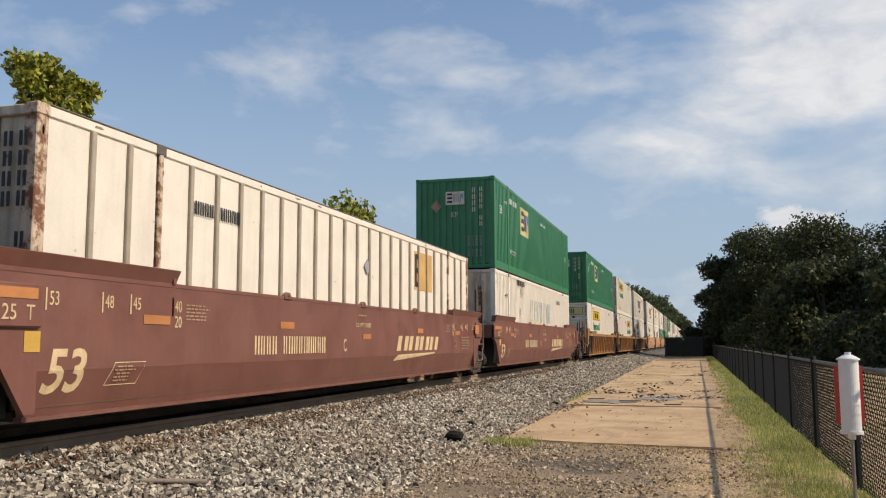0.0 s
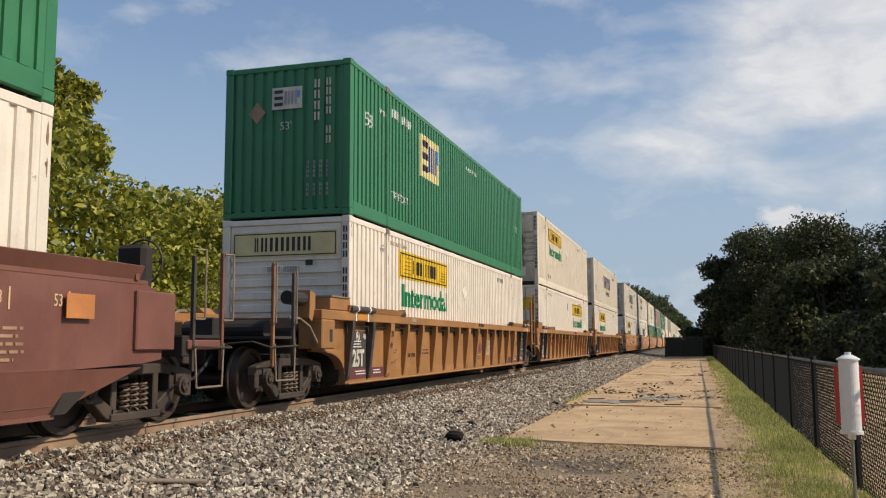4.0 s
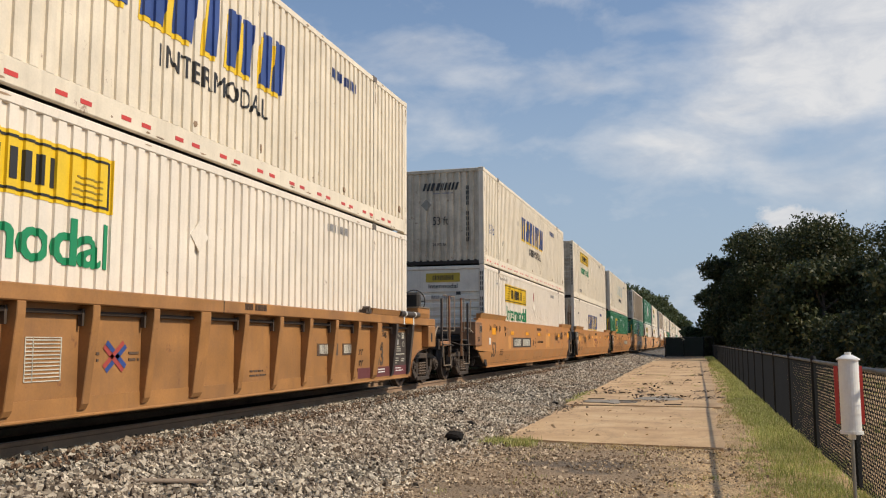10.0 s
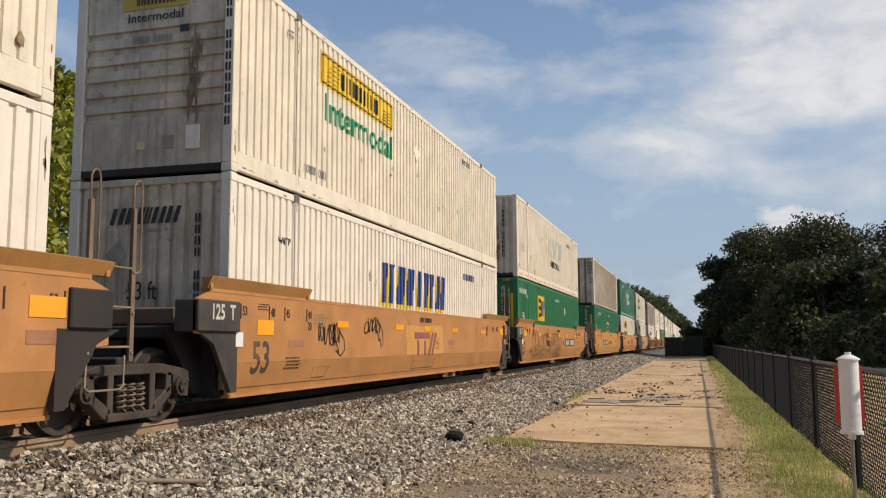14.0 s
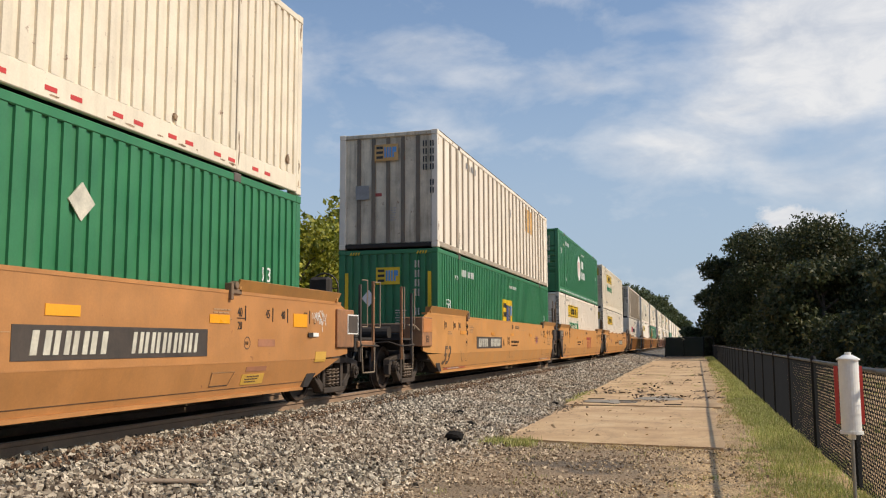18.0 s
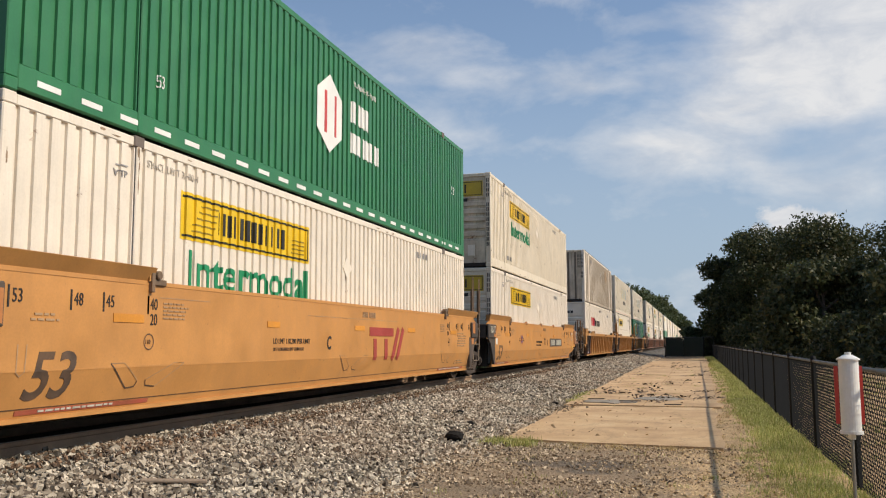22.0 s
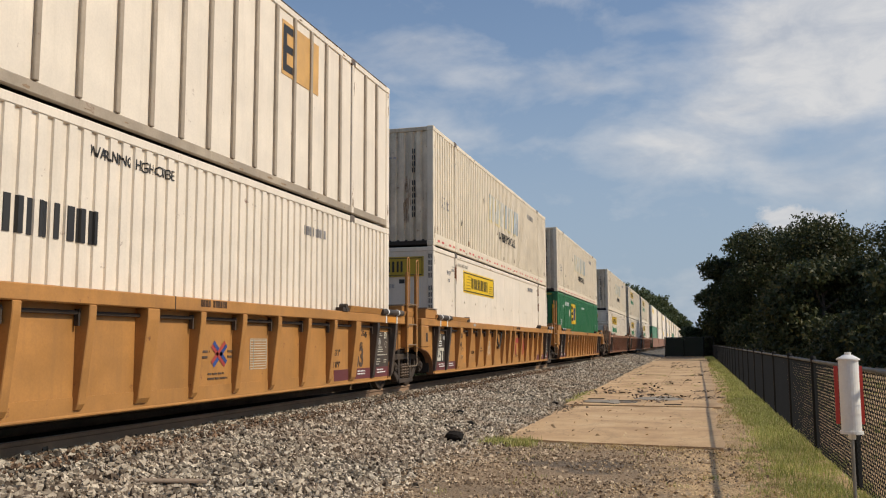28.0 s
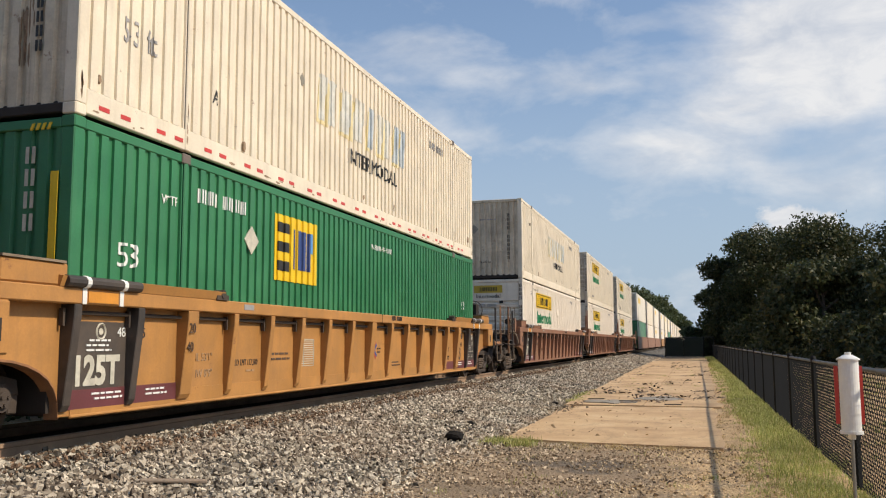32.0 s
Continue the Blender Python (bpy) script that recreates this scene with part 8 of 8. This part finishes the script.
def ochre_unit(y, near, far, cross=None, red=None, panel=None, table=None, hose=None, plate=False):
    u = ribbed_unit(OCHRE_OLD if y < 0 else OCHRE, RIB_LABEL, near, far)
    u["smooth"] = 0
    x = WS - 0.113
    if cross:
        cross_mark(u, cross, 0.82)
    if red:
        plain_mark(u, red, 1.90, 0.56, 1.12, x, PURPLE_INK if y < 0 else REDINK)
    if panel:
        marks([(panel, panel + 0.85, 0.75, 0.95), (panel + 1.05, panel + 1.5, 0.75, 0.95)], FADED_INK, u, x, name="number_panel", label="worn dark number panel")
        number_bars(u, panel + 0.08, 0.78, 7, 0.15, GREY_WHITE, x=x + 0.007)
        number_bars(u, panel + 1.1, 0.78, 4, 0.15, GREY_WHITE, x=x + 0.007)
    if table:
        rows = frame_rects(table, table + 0.48, 0.60, 1.02, 0.010) + [(table + 0.10, table + 0.108, 0.60, 1.02)] + [(table + 0.01, table + 0.47, 0.60 + 0.035 * k, 0.612 + 0.035 * k) for k in range(1, 12)]
        marks(rows, GREY_WHITE, u, x, name="notice_table", label="white ruled notice table", joined=True)
    if hose:
        for drop, off, w in ((0.48, 0.0, 0.80), (0.44, 0.08, 0.70)):
            bm = bmesh.new()
            path_rod(bm, [(WS - 0.06 - 0.03 * off, hose + off + w * k / 26, 1.30 - drop * max(math.sin(math.pi * k / 26), 0.0) ** 0.9) for k in range(27)], 0.019, 8)
            part("hanging_hose", bm, HOSE, u, "black hose hanging in a loop", smooth=True)
        box_part("hose_bracket", (WS - 0.117, WS - 0.04, hose + 0.30, hose + 0.46, 0.78, 0.85), GRIME, u)
    if plate:
        box_part("patch_plate", (WS - 0.118, WS - 0.110, 7.60, 7.86, 0.55, 1.16), OCHRE, u, "welded patch plate")
        stroke_part("weld_seam", [[(7.60, 0.55), (7.60, 1.16), (7.86, 1.16)]], 0.012, FADED_INK, u, x + 0.006)
    small_print(u, 9.36, 9.90, 0.56, 2, FADED_INK, x, pitch=0.06)
    return on_train(u, y)


# car by car, from the head of the stretch that passes
brown_unit(-151.2, False, False)
stack(-151.2, box_yellow_sign(), None)
brown_unit(-131.7, False, False)
stack(-131.7, box_ribbed_white(True, "white container with grey ribs and rusty corner posts", (11.51, 12.82)), None)
brown_unit(-112.15, False, True)
stack(-112.20, box_slanted_mark(False, True, False, True), box_green(True, sign=(4.2, 1.56), pale=True))
ochre_unit(-88.6, True, False, cross=9.6, table=10.42)
stack(-88.53, box_yellow_sign(end_sign="pale"), box_green(True, sign=(4.2, 1.5), pale=True))
ochre_unit(-69.0, False, False, red=9.1, plate=True)
stack(-69.07, box_yellow_sign(u=9.68, doors=True, strip=True), box_yellow_sign(worn=True, u=2.7, z=2.02))
ochre_unit(-49.43, False, True, panel=11.56, cross=6.46, table=5.17)
stack(-49.43, box_yellow_sign(), box_slanted_mark())
orange_unit(-26.15, True, False, plate=3.36, tag="end", limit=7.97, letter_mark=("B", 6.98),
            ambers=((0.33, 0.81, 1.20, 1.40), (3.05, 3.53, 1.22, 1.33), (5.62, 6.10, 1.22, 1.33), (8.03, 8.51, 1.22, 1.33), (10.40, 10.88, 1.22, 1.33), (12.98, 13.46, 1.21, 1.32), (15.80, 16.28, 1.20, 1.40)),
            patches=((10.08, 10.36, 1.38, 1.49), (13.0, 13.45, 0.94, 1.04), (15.78, 16.2, 0.95, 1.08)), fresh=((2.66, 3.01, 0.76, 1.19), (9.85, 10.70, 0.78, 1.32)))
stack(-26.15, box_yellow_sign(u=2.87, z=1.95, strip=True), box_slanted_mark())
orange_unit(-6.6, False, False, black_end=True, dark53=0.38, red_mark=(7.47, 1.59, 0.70, 1.19), tag="small", limit=0,
            ambers=((0.51, 0.99, 1.07, 1.28), (3.28, 3.76, 1.22, 1.33), (6.22, 6.70, 1.22, 1.33), (8.15, 8.63, 1.22, 1.33), (10.45, 10.93, 1.22, 1.33), (13.40, 13.88, 1.21, 1.32), (15.80, 16.28, 1.20, 1.40)),
            patches=((1.49, 1.99, 0.90, 1.00), (10.13, 10.67, 0.91, 1.03)), fresh=((6.95, 9.6, 0.72, 1.34),))
stack(-6.63, box_slanted_mark(False, False, False), box_yellow_sign(worn=True, u=2.82, z=2.05))
orange_unit(12.82, False, True, plate=10.12, black_end=True, dark53=0.05, tag="large", letter_mark=("A", 9.58), limit=0,
            ambers=((0.33, 0.81, 1.20, 1.40), (3.30, 3.78, 1.22, 1.33), (5.72, 6.00, 1.22, 1.31), (8.20, 8.68, 1.22, 1.33), (10.52, 11.00, 1.22, 1.33), (13.36, 13.84, 1.21, 1.32), (15.69, 16.17, 1.20, 1.40)), patches=((14.61, 15.11, 0.91, 1.01), (14.34, 14.91, 0.575, 0.64)))
stack(12.84, box_green(False, sign=(4.0, 1.48), diamond=11.1, num=0.4), box_slanted_mark(True, True))
orange_unit(36.6, True, False, plate=3.2, dark53=-0.05, new_paint=True, letter_mark=("A", 6.6), limit=7.83, plate_h=7.28, cross=12.48,
            ambers=((1.50, 2.02, 1.18, 1.27), (5.0, 5.4, 1.18, 1.265), (7.80, 8.23, 1.18, 1.265), (11.07, 11.54, 1.18, 1.27), (14.35, 14.86, 1.17, 1.26)))
stack(36.57, box_green(False, sign=(7.22, 1.02)), box_ribbed_white(phase=-0.06))
orange_unit(55.8, False, False, black_end=True, dark53=0.3, red_mark=(8.85, 1.92, 0.64, 1.25), new_paint=True, letter_mark=("C", 6.92), limit=5.05,
            ambers=((1.50, 2.02, 1.18, 1.27), (4.87, 5.25, 1.18, 1.265), (8.13, 8.60, 1.18, 1.265), (11.07, 11.54, 1.18, 1.27), (14.35, 14.86, 1.17, 1.26)))
stack(55.83, box_yellow_sign(u=2.84, z=1.88, end_sign="small"), box_green(True, hexagon=True, dashes=True, end="ribs"))
orange_unit(75.05, False, True, plate=10.08, black_end=True, dark53=0.4, new_paint=True, letter_mark=("B", 9.45), limit=6.98, plate_h=8.70, cross=4.12, hooks=True,
            ambers=((1.50, 2.02, 1.18, 1.27), (5.08, 5.56, 1.18, 1.265), (7.96, 8.44, 1.18, 1.265), (11.07, 11.54, 1.18, 1.27), (14.35, 14.86, 1.17, 1.26)))
stack(75.20, box_yellow_sign(sub=False, u=2.93, z=1.91), box_yellow_sign(worn=True, u=2.95, z=1.91, end_sign="wide"))
ochre_unit(98.45, True, False, cross=9.62, panel=4.15, table=10.42)
stack(98.40, box_red_mark(), box_ribbed_white(label="grey-white container with dark ribs and an orange sign", orange=(11.35, 12.68)))
ochre_unit(117.65, False, False, red=9.19, table=5.22, hose=6.28, plate=True)
stack(117.66, box_yellow_sign(smooth=True, sub=False, u=2.8, z=1.97), box_slanted_mark(True, True))
ochre_unit(136.95, False, True, cross=8.3, table=5.15)
stack(136.88, box_green(False, sign=(4.33, 1.55), diamond=3.64), box_slanted_mark(True, True))
DULL = surface("dull_brown_car_paint", (0.27, 0.125, 0.07), 0.6, var=0.15, streak=0.3, dirt=0.4, bump=0.03, dirt_col=(0.12, 0.07, 0.045))


def dull_unit(y, near, far):
    return on_train(ribbed_unit(DULL, "dull brown steel well car unit with ribbed sides", near, far), y)


dull_unit(160.3, True, False)
stack(160.3, box_yellow_sign(), box_slanted_mark(True, True, False))
dull_unit(179.8, False, False)
stack(179.8, box_yellow_sign(), box_yellow_sign(worn=True))
dull_unit(199.2, False, True)
stack(199.2, box_yellow_sign(), box_yellow_sign(worn=True))
TRUCKS = [-152.9, -133.4, -113.9, -94.3, -90.35, -70.9, -51.15, -31.5, -27.85, -8.3, 11.2, 30.85, 34.9, 54.2, 73.45, 92.9, 96.75, 116.2, 135.4, 154.8, 158.6, 178.1, 197.6, 217.1]
for y in TRUCKS:
    make_truck(y)


# the far end of the train, in simpler pieces
def far_unit(y, paint, low_paint, top_paint, sign):
    root = thing("well_car", "distant steel well car unit with containers on it", "well car", "well cars of the train")
    for s in (1, -1):
        box_part("side_sheet", (min(s * WS, s * (WS - 0.05)), max(s * WS, s * (WS - 0.05)), -1.2, BOX_L + 1.2, 0.3, 1.6), paint, root)
    box_part("end_deck", (-1.2, 1.2, -1.6, 0.0, 0.9, 1.15), DARK, root)
    box_part("truck_frame", (-1.05, 1.05, -2.7, -0.7, 0.1, 0.72), STEEL, root, bevel=0.15)
    on_train(root, y)
    for z, p in ((FLOOR_Z, low_paint), (FLOOR_Z + BOX_H + 0.015, top_paint)):
        c = thing("shipping_container", "distant corrugated steel container on the train", "shipping container", "containers on the train")
        part("box_body", shared(("far", p.name), lambda: boxes("box_body", [(-HALF, HALF, 0, BOX_L, 0.03, BOX_H)], p, 0.03)), p, c)
        for yy in (0.0, 1.98, BOX_L - 1.98, BOX_L - 0.1):
            part("corner_post", shared(("farpost", p.name), lambda: boxes("corner_post", [(HALF - 0.01, HALF + 0.02, 0, 0.1, 0.0, BOX_H + 0.01)], p)), p, c, at=pose(0, yy, 0))
        part("end_panel", shared(("farend", p.name), lambda: boxes("end_panel", [(-HALF + 0.15, HALF - 0.15, -0.02, 0.01, 0.15, BOX_H - 0.15)], END_WHITE if p is not GREEN else GREEN)), p, c)
        if sign and p is not GREEN:
            marks([(2.8, 6.4, 1.95, 2.55)], YELLOW, c, HALF + 0.004, name="sign_panel")
        on_train(c, y, z)


far_rng = random.Random(9)
for car in range(7):
    y = 222.6 + 62.3 * car
    paint = (DULL, OCHRE_OLD, DULL)[car % 3]
    for k in range(3):
        far_unit(y + 19.45 * k, paint, far_rng.choice((WHITE, WHITE, CREAM, GREEN)), far_rng.choice((WHITE, CREAM, WHITE, CREAM, GREY_BOX)), far_rng.random() < 0.6)


def motions():
    times = [0, 0.5] + [2 * i for i in range(1, 16)] + [31.5, 32]
    for ob, y16, z in MOVERS:
        walk(ob, [(t, pose(TRACK_X, y16 - travel(t), z)) for t in times])
    for ws, y16, ly, lz in WHEELS:
        seen = [k / 15 for k in range(1, 480) if -4 < y16 - travel(k / 15) < 40]
        if not seen:
            continue
        turns = [0.0] + seen + [32.0]
        walk(ws, [(t, pose(0, ly, lz, math.degrees(travel(min(max(t, seen[0]), seen[-1])) / WHEEL_R))) for t in turns])


motions()
